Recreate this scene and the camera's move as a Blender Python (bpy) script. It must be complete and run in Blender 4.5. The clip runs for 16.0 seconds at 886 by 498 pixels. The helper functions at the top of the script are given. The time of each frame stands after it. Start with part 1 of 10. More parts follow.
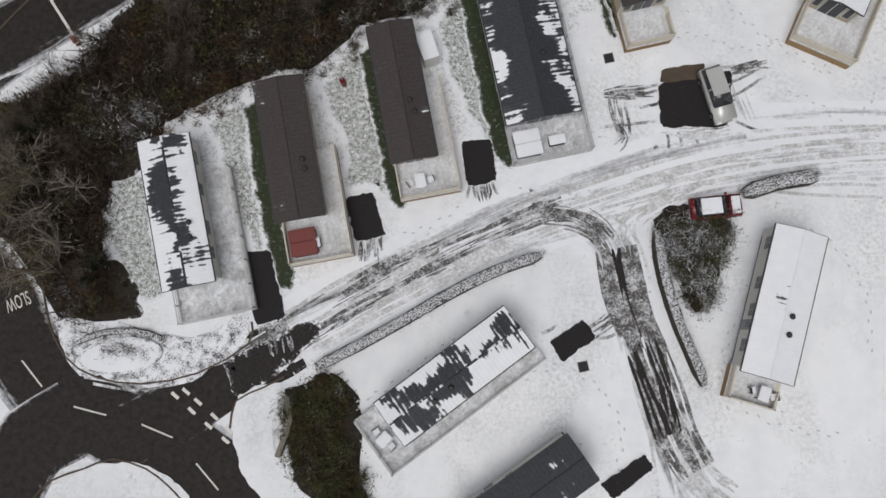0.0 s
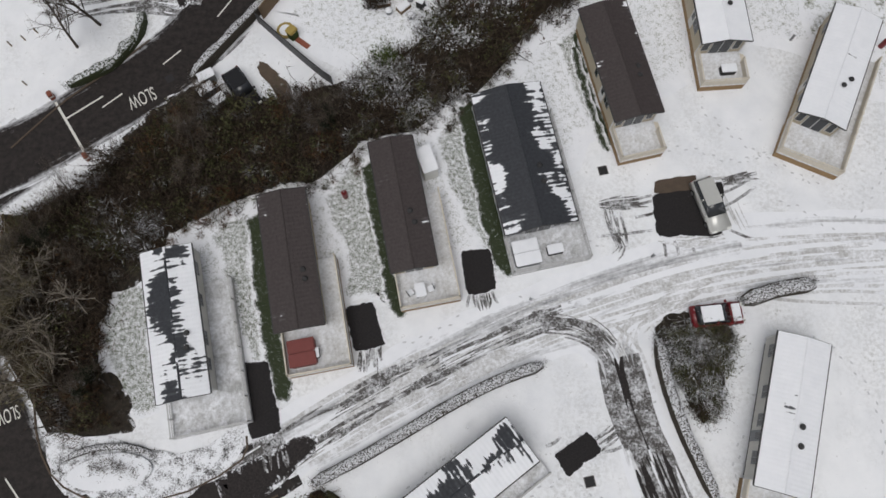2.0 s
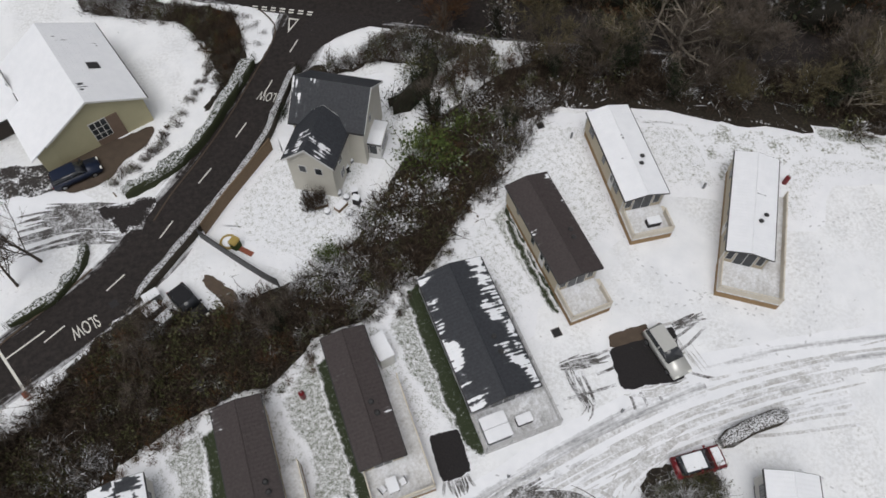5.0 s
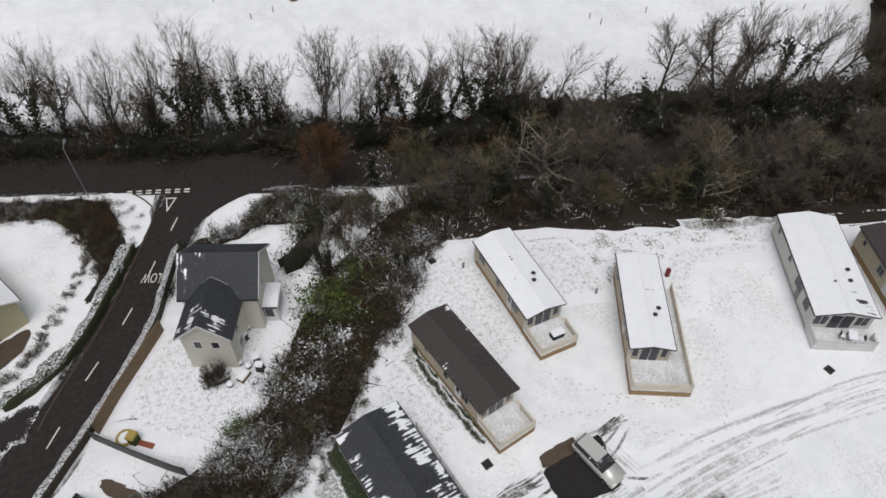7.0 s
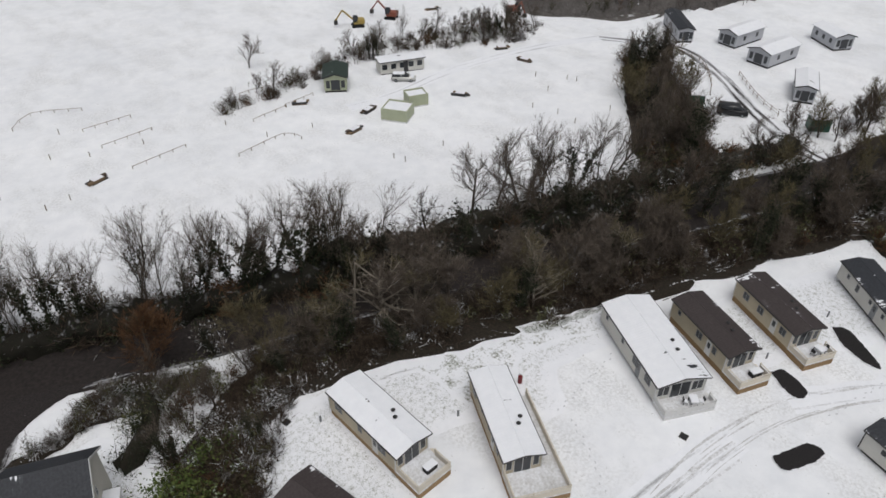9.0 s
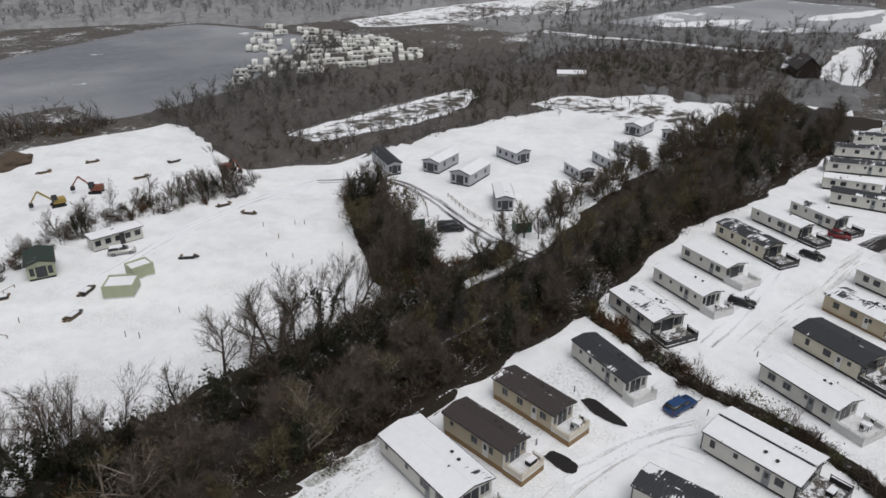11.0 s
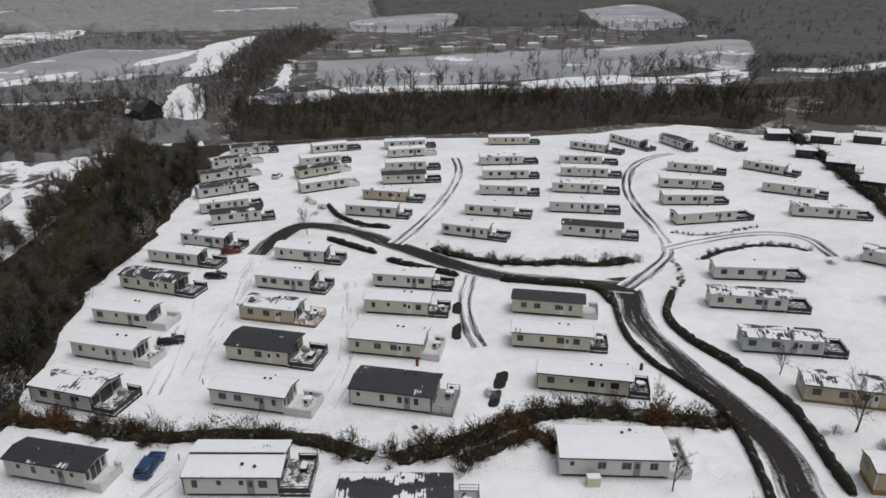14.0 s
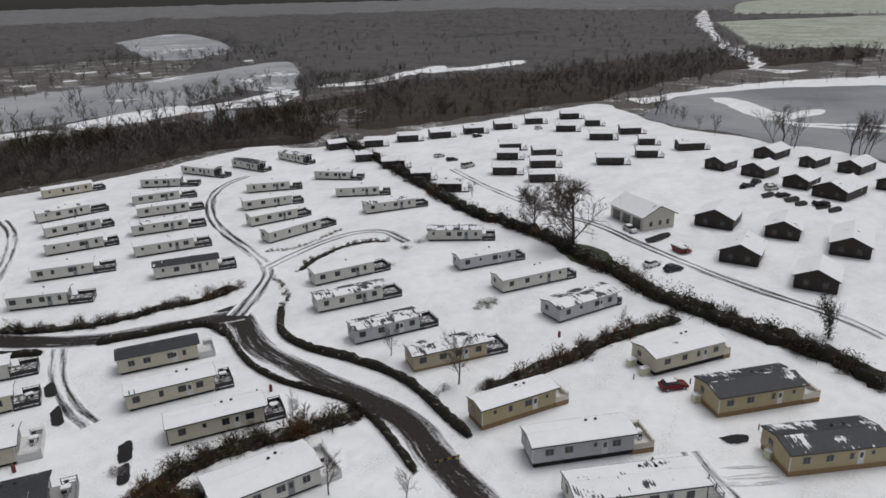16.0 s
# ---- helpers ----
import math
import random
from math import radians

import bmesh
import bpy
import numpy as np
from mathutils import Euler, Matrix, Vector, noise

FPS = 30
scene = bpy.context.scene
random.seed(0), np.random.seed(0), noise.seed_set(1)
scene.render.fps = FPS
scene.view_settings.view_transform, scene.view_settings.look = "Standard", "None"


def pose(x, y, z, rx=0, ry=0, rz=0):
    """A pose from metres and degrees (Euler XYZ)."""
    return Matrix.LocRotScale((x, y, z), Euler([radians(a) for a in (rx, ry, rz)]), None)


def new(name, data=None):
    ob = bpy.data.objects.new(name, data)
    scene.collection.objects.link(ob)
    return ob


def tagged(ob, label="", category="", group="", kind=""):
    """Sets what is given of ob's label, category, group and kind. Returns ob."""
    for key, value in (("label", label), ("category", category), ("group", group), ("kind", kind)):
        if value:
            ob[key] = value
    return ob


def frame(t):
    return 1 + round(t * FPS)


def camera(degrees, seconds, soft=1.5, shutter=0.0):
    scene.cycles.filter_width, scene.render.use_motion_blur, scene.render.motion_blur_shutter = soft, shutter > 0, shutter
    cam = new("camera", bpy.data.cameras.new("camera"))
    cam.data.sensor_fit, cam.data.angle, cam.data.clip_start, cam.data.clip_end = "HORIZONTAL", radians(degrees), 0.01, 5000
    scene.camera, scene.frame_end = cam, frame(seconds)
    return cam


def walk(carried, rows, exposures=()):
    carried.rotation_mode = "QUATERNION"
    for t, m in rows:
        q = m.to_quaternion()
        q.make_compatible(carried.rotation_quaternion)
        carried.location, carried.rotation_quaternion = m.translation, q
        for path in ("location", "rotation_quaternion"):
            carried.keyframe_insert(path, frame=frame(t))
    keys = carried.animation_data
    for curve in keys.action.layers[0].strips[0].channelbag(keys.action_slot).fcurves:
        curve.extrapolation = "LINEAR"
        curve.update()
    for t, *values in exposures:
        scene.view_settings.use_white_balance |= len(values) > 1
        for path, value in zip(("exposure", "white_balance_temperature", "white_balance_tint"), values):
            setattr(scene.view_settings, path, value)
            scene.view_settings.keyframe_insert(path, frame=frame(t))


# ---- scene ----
cam = camera(64.73, 16.0, soft=1.6)
# seconds, place, and turn in degrees (Euler XYZ)
PATH = [
    (0.0, -0.00, 0.00, 54.00, 6.575, 0.508, 0.000),
    (0.5, -0.07, -0.01, 54.02, 8.548, 0.455, -0.013),
    (1.0, -0.12, -0.02, 54.00, 10.902, 0.428, -0.058),
    (1.5, -0.15, -0.04, 53.98, 13.200, 0.402, -0.068),
    (2.0, -0.17, -0.07, 53.96, 15.582, 0.388, -0.337),
    (2.5, -0.18, -0.07, 53.94, 17.954, 0.370, -0.645),
    (3.0, -0.17, -0.04, 53.92, 20.400, 0.356, -1.848),
    (3.5, -0.16, -0.01, 53.92, 22.716, 0.347, -3.296),
    (4.0, -0.13, 0.02, 53.93, 25.139, 0.313, -5.013),
    (4.2, -0.11, 0.04, 53.93, 26.103, 0.303, -5.809),
    (6.3, 0.23, 0.02, 53.88, 37.663, 0.262, -16.764),
    (6.5, 0.25, 0.02, 53.87, 38.833, 0.188, -18.209),
    (7.0, 0.30, 0.01, 53.86, 41.769, 0.104, -22.038),
    (7.5, 0.32, 0.01, 53.85, 44.566, 0.005, -25.969),
    (8.0, 0.32, 0.01, 53.84, 47.587, -0.115, -30.429),
    (8.2, 0.33, 0.01, 53.84, 48.762, -0.166, -32.412),
    (10.3, 0.25, 0.23, 54.00, 60.514, 0.048, -52.783),
    (10.5, 0.24, 0.22, 54.01, 61.787, 0.015, -55.662),
    (11.0, 0.19, 0.19, 54.02, 64.541, -0.070, -63.118),
    (11.5, 0.15, 0.15, 54.03, 65.895, -0.143, -70.617),
    (12.0, 0.10, 0.09, 54.04, 66.503, -0.190, -78.764),
    (12.5, 0.00, 0.01, 54.06, 66.835, -0.197, -86.677),
    (13.0, -0.06, -0.07, 54.06, 67.261, -0.179, -95.373),
    (13.5, -0.11, -0.16, 54.06, 67.724, -0.082, -104.082),
    (14.0, -0.15, -0.20, 54.05, 68.189, 0.072, -113.003),
    (14.5, -0.17, -0.18, 54.05, 68.593, 0.297, -121.235),
    (15.0, -0.12, -0.11, 54.05, 69.020, 0.530, -129.898),
    (15.5, -0.03, -0.02, 54.04, 69.418, 0.846, -138.305),
    (16.0, 0.09, 0.05, 54.04, 69.841, 1.179, -147.811),
]
walk(cam, [(t, pose(x, y, z, rx, ry, rz)) for t, x, y, z, rx, ry, rz in PATH],
     exposures=[(0.0, -0.06), (3.5, 0.0), (7.0, 0.16), (8.2, 0.04), (11.0, 0.05), (13.5, 0.0), (15.0, -0.08), (16.0, -0.12)])

# ---- overcast winter daylight ----
SUN_ELEVATION, SUN_TURN = 70.0, 205.0
world = bpy.data.worlds.new("world")
scene.world = world
world.use_nodes = True
wn, wl = world.node_tree.nodes, world.node_tree.links
sky = wn.new("ShaderNodeTexSky")
sky.sky_type, sky.sun_disc = "NISHITA", False
sky.sun_elevation, sky.sun_rotation = radians(SUN_ELEVATION), radians(SUN_TURN)
sky.dust_density, sky.air_density = 4.0, 1.0
cloud = wn.new("ShaderNodeHueSaturation")          # a closed cloud layer takes the blue out
cloud.inputs["Saturation"].default_value = 0.22
wl.new(sky.outputs["Color"], cloud.inputs["Color"])
wl.new(cloud.outputs["Color"], wn["Background"].inputs["Color"])
wn["Background"].inputs["Strength"].default_value = 0.088
sun_data = bpy.data.lights.new("sun", "SUN")
sun_data.energy, sun_data.angle, sun_data.color = 1.2, radians(45), (1.0, 0.98, 0.96)
sun = new("sun", sun_data)
sun.matrix_world = pose(0, 0, 80, 90 - SUN_ELEVATION, 0, 180 - SUN_TURN)

# ---- materials ----
M = {}


def mat(name, rough=0.7, metal=0.0, spec=0.4):
    m = bpy.data.materials.new(name)
    m.use_nodes = True
    b = m.node_tree.nodes["Principled BSDF"]
    b.inputs["Roughness"].default_value, b.inputs["Metallic"].default_value = rough, metal
    b.inputs["Specular IOR Level"].default_value = spec
    M[name] = m
    return m, m.node_tree.nodes, m.node_tree.links, b


def rgba(c):
    return (c[0], c[1], c[2], 1.0)


def tex_noise(n, l, scale, detail=4.0, rough=0.55, coord="Object", stretch=None):
    tc = n.new("ShaderNodeTexCoord")
    src = tc.outputs[coord]
    if stretch:
        mp = n.new("ShaderNodeMapping")
        mp.inputs["Scale"].default_value = stretch
        l.new(src, mp.inputs["Vector"])
        src = mp.outputs["Vector"]
    t = n.new("ShaderNodeTexNoise")
    t.inputs["Scale"].default_value, t.inputs["Detail"].default_value, t.inputs["Roughness"].default_value = scale, detail, rough
    l.new(src, t.inputs["Vector"])
    return t.outputs["Fac"]


def ramp(n, l, src, lo, hi, a=0.0, b=1.0):
    r = n.new("ShaderNodeMapRange")
    r.inputs["From Min"].default_value, r.inputs["From Max"].default_value = lo, hi
    r.inputs["To Min"].default_value, r.inputs["To Max"].default_value = a, b
    l.new(src, r.inputs["Value"])
    return r.outputs["Result"]


def math_node(n, l, op, a, b=None):
    k = n.new("ShaderNodeMath")
    k.operation = op
    for i, v in enumerate((a, b)):
        if v is None:
            continue
        if isinstance(v, (int, float)):
            k.inputs[i].default_value = v
        else:
            l.new(v, k.inputs[i])
    return k.outputs[0]


def blend(n, l, fac, a, b):
    k = n.new("ShaderNodeMix")
    k.data_type = "RGBA"
    if isinstance(fac, (int, float)):
        k.inputs[0].default_value = fac
    else:
        l.new(fac, k.inputs[0])
    for i, v in ((6, a), (7, b)):
        if isinstance(v, tuple):
            k.inputs[i].default_value = rgba(v)
        else:
            l.new(v, k.inputs[i])
    return k.outputs[2]


def bump(n, l, b, src, strength=0.3, dist=0.05):
    k = n.new("ShaderNodeBump")
    k.inputs["Strength"].default_value, k.inputs["Distance"].default_value = strength, dist
    l.new(src, k.inputs["Height"])
    l.new(k.outputs["Normal"], b.inputs["Normal"])


def plain(name, col, rough=0.6, vary=0.12, scale=3.0, metal=0.0, spec=0.4, bumpy=0.0):
    m, n, l, b = mat(name, rough, metal, spec)
    f1, f2 = tex_noise(n, l, scale), tex_noise(n, l, scale * 14, 3.0)
    f = math_node(n, l, "ADD", math_node(n, l, "MULTIPLY", f1, 0.65), math_node(n, l, "MULTIPLY", f2, 0.35))
    oi = n.new("ShaderNodeObjectInfo")
    f = math_node(n, l, "ADD", math_node(n, l, "MULTIPLY", f, 0.8), math_node(n, l, "MULTIPLY", oi.outputs["Random"], 0.2))
    dark = tuple(c * (1 - vary) for c in col)
    lite = tuple(min(0.92, c * (1 + vary)) for c in col)
    l.new(blend(n, l, ramp(n, l, f, 0.25, 0.75), dark, lite), b.inputs["Base Color"])
    if bumpy:
        bump(n, l, b, f2, bumpy, 0.02)
    return m


SNOW = (0.80, 0.81, 0.84)
SNOW_LOW = (0.72, 0.735, 0.77)


def snow_colour(n, l):
    f1, f2 = tex_noise(n, l, 0.06, 5.0), tex_noise(n, l, 1.3, 5.0)
    f = math_node(n, l, "ADD", math_node(n, l, "MULTIPLY", f1, 0.6), math_node(n, l, "MULTIPLY", f2, 0.4))
    return blend(n, l, ramp(n, l, f, 0.35, 0.62), SNOW_LOW, SNOW)


def thinning(n, l, amount):
    """How much thicker the snow lies towards the rim of a melted area (attribute bare: 1 melted, 0 at the rim)."""
    at = n.new("ShaderNodeAttribute")
    at.attribute_name = "bare"
    return ramp(n, l, at.outputs["Fac"], 0.0, 1.0, amount, 0.0)


def snow_mix(name, under_a, under_b, lo, hi, scale, rough=0.8, stretch=None, fine=6.0, coord="Object", weight=0.5, rim=0.0):
    """Snow lying over something darker; where the noise is under lo the bottom shows."""
    m, n, l, b = mat(name, rough, 0.0, 0.25)
    f1 = tex_noise(n, l, scale, 5.0, 0.6, coord, stretch)
    f2 = tex_noise(n, l, scale * fine, 5.0, 0.65, coord, stretch)
    f = math_node(n, l, "ADD", math_node(n, l, "MULTIPLY", f1, weight), math_node(n, l, "MULTIPLY", f2, 1 - weight))
    if rim:
        f = math_node(n, l, "ADD", f, thinning(n, l, rim))
    under = blend(n, l, ramp(n, l, tex_noise(n, l, scale * 9, 4.0), 0.3, 0.7), under_a, under_b)
    l.new(blend(n, l, ramp(n, l, f, lo, hi), under, snow_colour(n, l)), b.inputs["Base Color"])
    bump(n, l, b, f2, 0.35, 0.08)
    return m


def trodden_snow():
    """Open snow: soft drifts, trodden and driven-over patches, blades of grass and stubble here and there."""
    m, n, l, b = mat("snow", 0.8, 0.0, 0.25)
    drift, mid, fine = tex_noise(n, l, 0.05, 4.0), tex_noise(n, l, 0.45, 5.0, 0.6), tex_noise(n, l, 3.2, 4.0, 0.7)
    worn = tex_noise(n, l, 0.16, 4.0, 0.6, stretch=(1.0, 0.55, 1.0))
    col = blend(n, l, ramp(n, l, math_node(n, l, "ADD", math_node(n, l, "MULTIPLY", drift, 0.5), math_node(n, l, "MULTIPLY", mid, 0.5)), 0.36, 0.62), (0.70, 0.715, 0.745), (0.81, 0.82, 0.84))
    scuff = math_node(n, l, "MULTIPLY", ramp(n, l, worn, 0.46, 0.62), ramp(n, l, fine, 0.42, 0.60))
    col = blend(n, l, math_node(n, l, "MULTIPLY", scuff, 0.42), col, (0.42, 0.42, 0.41))
    poke = math_node(n, l, "MULTIPLY", ramp(n, l, mid, 0.56, 0.66), ramp(n, l, fine, 0.60, 0.66))
    poke2 = ramp(n, l, tex_noise(n, l, 1.3, 6.0, 0.8), 0.655, 0.71)
    col = blend(n, l, math_node(n, l, "MAXIMUM", math_node(n, l, "MULTIPLY", poke, 0.55), math_node(n, l, "MULTIPLY", poke2, 0.8)), col, (0.10, 0.095, 0.07))
    l.new(col, b.inputs["Base Color"])
    h = math_node(n, l, "ADD", math_node(n, l, "MULTIPLY", mid, 0.6), math_node(n, l, "MULTIPLY", fine, 0.4))
    bump(n, l, b, h, 0.5, 0.12)


trodden_snow()
snow_mix("light_snow", (0.07, 0.085, 0.035), (0.12, 0.12, 0.06), 0.36, 0.50, 0.6, rim=0.2)
snow_mix("thin_snow", (0.045, 0.060, 0.028), (0.12, 0.13, 0.075), 0.42, 0.58, 3.4, fine=4.5, weight=0.35, rim=0.2)
snow_mix("lawn_snow", (0.10, 0.115, 0.07), (0.22, 0.23, 0.17), 0.335, 0.50, 2.2, fine=4.5, weight=0.4, rim=0.16)
snow_mix("frost_field", (0.17, 0.20, 0.14), (0.26, 0.29, 0.22), 0.42, 0.95, 0.02)
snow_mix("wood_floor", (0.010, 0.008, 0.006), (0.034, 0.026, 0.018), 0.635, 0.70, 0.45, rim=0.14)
snow_mix("heath", (0.050, 0.045, 0.041), (0.110, 0.100, 0.092), 0.54, 0.64, 0.05, fine=12.0)
snow_mix("grass_strip", (0.013, 0.021, 0.009), (0.044, 0.054, 0.026), 0.585, 0.78, 3.0, fine=4.0, rim=0.3)


def asphalt(name, lo, hi, tracks):
    """Wet asphalt; snow lies between and beside the wheel tracks. u runs across in metres, v along."""
    m, n, l, b = mat(name, 0.75, 0.0, 0.2)
    uv = n.new("ShaderNodeUVMap")
    sep = n.new("ShaderNodeSeparateXYZ")
    l.new(uv.outputs["UV"], sep.inputs["Vector"])
    mp = n.new("ShaderNodeMapping")
    mp.inputs["Scale"].default_value = (1.6, 0.10, 1.0)
    l.new(uv.outputs["UV"], mp.inputs["Vector"])
    streak = n.new("ShaderNodeTexNoise")
    streak.inputs["Scale"].default_value, streak.inputs["Detail"].default_value, streak.inputs["Roughness"].default_value = 1.0, 5.0, 0.65
    l.new(mp.outputs["Vector"], streak.inputs["Vector"])
    patchy = tex_noise(n, l, 0.05, 3.0)
    fine = tex_noise(n, l, 2.2, 5.0, 0.7)
    across = math_node(n, l, "ABSOLUTE", sep.outputs["X"])
    f = math_node(n, l, "MULTIPLY", streak.outputs["Fac"], 0.55)
    f = math_node(n, l, "ADD", f, math_node(n, l, "MULTIPLY", fine, 0.2))
    f = math_node(n, l, "ADD", f, math_node(n, l, "MULTIPLY", patchy, 0.25))
    if tracks:
        w = math_node(n, l, "ABSOLUTE", math_node(n, l, "SUBTRACT", across, tracks))
        f = math_node(n, l, "ADD", f, ramp(n, l, w, 0.0, 0.9, -0.10, 0.10))
    else:
        f = math_node(n, l, "ADD", f, ramp(n, l, across, 1.2, 3.4, -0.05, 0.22))
    f = math_node(n, l, "ADD", f, thinning(n, l, 0.24))
    tar = blend(n, l, ramp(n, l, fine, 0.3, 0.7), (0.012, 0.010, 0.010), (0.034, 0.028, 0.026))
    l.new(blend(n, l, ramp(n, l, f, lo, hi), tar, snow_colour(n, l)), b.inputs["Base Color"])
    l.new(ramp(n, l, f, lo, hi, 0.72, 0.88), b.inputs["Roughness"])
    bump(n, l, b, fine, 0.25, 0.03)


asphalt("asphalt", 0.62, 0.78, 0.0)
asphalt("park_road", 0.50, 0.66, 0.0)
asphalt("lane", 0.32, 0.54, 0.85)
asphalt("wet_lane", 0.48, 0.62, 0.0)
asphalt("main_road", 0.76, 0.9, 0.0)
asphalt("track", 0.40, 0.54, 0.80)
asphalt("faint_track", 0.22, 0.44, 0.80)
snow_mix("bay", (0.010, 0.009, 0.010), (0.024, 0.021, 0.021), 0.66, 0.72, 1.2, rim=0.26)
snow_mix("tarmac", (0.013, 0.011, 0.011), (0.034, 0.028, 0.027), 0.66, 0.74, 0.9, rim=0.2)
snow_mix("dark_yard", (0.022, 0.019, 0.018), (0.055, 0.05, 0.047), 0.52, 0.62, 0.7, rim=0.2)
snow_mix("tyre_faint", (0.34, 0.335, 0.33), (0.52, 0.52, 0.52), 0.42, 0.62, 0.8, rim=0.1)
snow_mix("tyre", (0.040, 0.036, 0.035), (0.13, 0.125, 0.12), 0.46, 0.66, 1.1, rim=0.12)
snow_mix("road_edge", (0.03, 0.026, 0.024), (0.06, 0.055, 0.05), 0.39, 0.52, 1.3)
snow_mix("far_snow", (0.05, 0.045, 0.04), (0.10, 0.09, 0.075), 0.44, 0.52, 0.035, fine=8.0, rim=0.1)

# frozen ponds: grey ice with windblown snow on it
def ice(name, a, c, drift):
    m, n, l, b = mat(name, 0.6, 0.0, 0.12)
    f = math_node(n, l, "ADD", math_node(n, l, "MULTIPLY", tex_noise(n, l, 0.02, 5.0), 0.7), math_node(n, l, "MULTIPLY", tex_noise(n, l, 0.2, 5.0), 0.3))
    l.new(blend(n, l, ramp(n, l, f, drift, drift + 0.03), blend(n, l, ramp(n, l, tex_noise(n, l, 0.012, 3.0), 0.4, 0.6), a, c), SNOW_LOW), b.inputs["Base Color"])
    l.new(ramp(n, l, f, 0.5, 0.6, 0.6, 0.9), b.inputs["Roughness"])


ice("ice", (0.17, 0.18, 0.20), (0.27, 0.28, 0.30), 0.64)
ice("ice_pale", (0.25, 0.26, 0.28), (0.34, 0.35, 0.37), 0.58)


def roof_material(name, col_a, col_b):
    """Tile-effect roof sheet with melting snow: the object's own colour (red) says how much of it is covered."""
    m, n, l, b = mat(name, 0.6, 0.0, 0.35)
    tc = n.new("ShaderNodeTexCoord")
    sep = n.new("ShaderNodeSeparateXYZ")
    l.new(tc.outputs["Object"], sep.inputs["Vector"])
    oi = n.new("ShaderNodeObjectInfo")
    sc = n.new("ShaderNodeSeparateColor")
    l.new(oi.outputs["Color"], sc.inputs["Color"])
    shift = n.new("ShaderNodeVectorMath")
    shift.operation = "ADD"
    comb = n.new("ShaderNodeCombineXYZ")
    l.new(math_node(n, l, "MULTIPLY", oi.outputs["Random"], 97.0), comb.inputs["X"])
    l.new(math_node(n, l, "MULTIPLY", oi.outputs["Random"], 41.0), comb.inputs["Y"])
    l.new(tc.outputs["Object"], shift.inputs[0])
    l.new(comb.outputs["Vector"], shift.inputs[1])
    big = n.new("ShaderNodeTexNoise")
    big.inputs["Scale"].default_value, big.inputs["Detail"].default_value, big.inputs["Roughness"].default_value = 0.30, 4.0, 0.6
    l.new(shift.outputs["Vector"], big.inputs["Vector"])
    mp = n.new("ShaderNodeMapping")
    mp.inputs["Scale"].default_value = (3.0, 0.35, 0.35)
    l.new(shift.outputs["Vector"], mp.inputs["Vector"])
    comb_edge = n.new("ShaderNodeTexNoise")                      # melting runs down the channels of the tiles
    comb_edge.inputs["Scale"].default_value, comb_edge.inputs["Detail"].default_value = 1.0, 3.0
    l.new(mp.outputs["Vector"], comb_edge.inputs["Vector"])
    channel = math_node(n, l, "SINE", math_node(n, l, "MULTIPLY", sep.outputs["X"], 2 * math.pi / 0.33))
    f = math_node(n, l, "ADD", math_node(n, l, "MULTIPLY", big.outputs["Fac"], 0.72), math_node(n, l, "MULTIPLY", comb_edge.outputs["Fac"], 0.28))
    f = math_node(n, l, "ADD", f, math_node(n, l, "MULTIPLY", channel, 0.014))
    # even out the noise so that the wanted share is covered
    need = ramp(n, l, sc.outputs["Red"], 0.0, 1.0, 0.66, 0.33)
    # green: how much sooner the ridge melts than the eaves
    eaves = ramp(n, l, math_node(n, l, "ABSOLUTE", sep.outputs["Y"]), 0.2, 2.4, -0.16, 0.16)
    f = math_node(n, l, "ADD", f, math_node(n, l, "MULTIPLY", eaves, sc.outputs["Green"]))
    k = math_node(n, l, "SUBTRACT", f, need)
    cover = ramp(n, l, k, -0.008, 0.008)
    bare = blend(n, l, ramp(n, l, tex_noise(n, l, 5.0, 4.0), 0.3, 0.7), col_a, col_b)
    dusty = blend(n, l, math_node(n, l, "MULTIPLY", ramp(n, l, k, -0.05, 0.0), 0.05), bare, SNOW_LOW)
    l.new(blend(n, l, cover, dusty, snow_colour(n, l)), b.inputs["Base Color"])
    h = math_node(n, l, "ADD", math_node(n, l, "MULTIPLY", channel, 0.12), math_node(n, l, "MULTIPLY", cover, 1.0))
    course = math_node(n, l, "FRACT", math_node(n, l, "MULTIPLY", sep.outputs["Y"], 1 / 0.35))
    h = math_node(n, l, "ADD", h, math_node(n, l, "MULTIPLY", course, 0.15))
    bump(n, l, b, h, 0.6, 0.05)


roof_material("roof_slate", (0.020, 0.022, 0.027), (0.036, 0.039, 0.046))
roof_material("roof_brown", (0.034, 0.026, 0.026), (0.052, 0.042, 0.041))
roof_material("roof_green", (0.018, 0.030, 0.024), (0.030, 0.045, 0.037))


def cladding(name, col, pitch=0.17):
    """Horizontal boards: a fine lap shadow by bump, faint grime."""
    m, n, l, b = mat(name, 0.55, 0.0, 0.35)
    tc = n.new("ShaderNodeTexCoord")
    sep = n.new("ShaderNodeSeparateXYZ")
    l.new(tc.outputs["Object"], sep.inputs["Vector"])
    lap = math_node(n, l, "FRACT", math_node(n, l, "MULTIPLY", sep.outputs["Z"], 1 / pitch))
    f = tex_noise(n, l, 0.8, 5.0)
    l.new(blend(n, l, ramp(n, l, f, 0.3, 0.7), tuple(c * 0.88 for c in col), col), b.inputs["Base Color"])
    bump(n, l, b, lap, 0.6, 0.02)


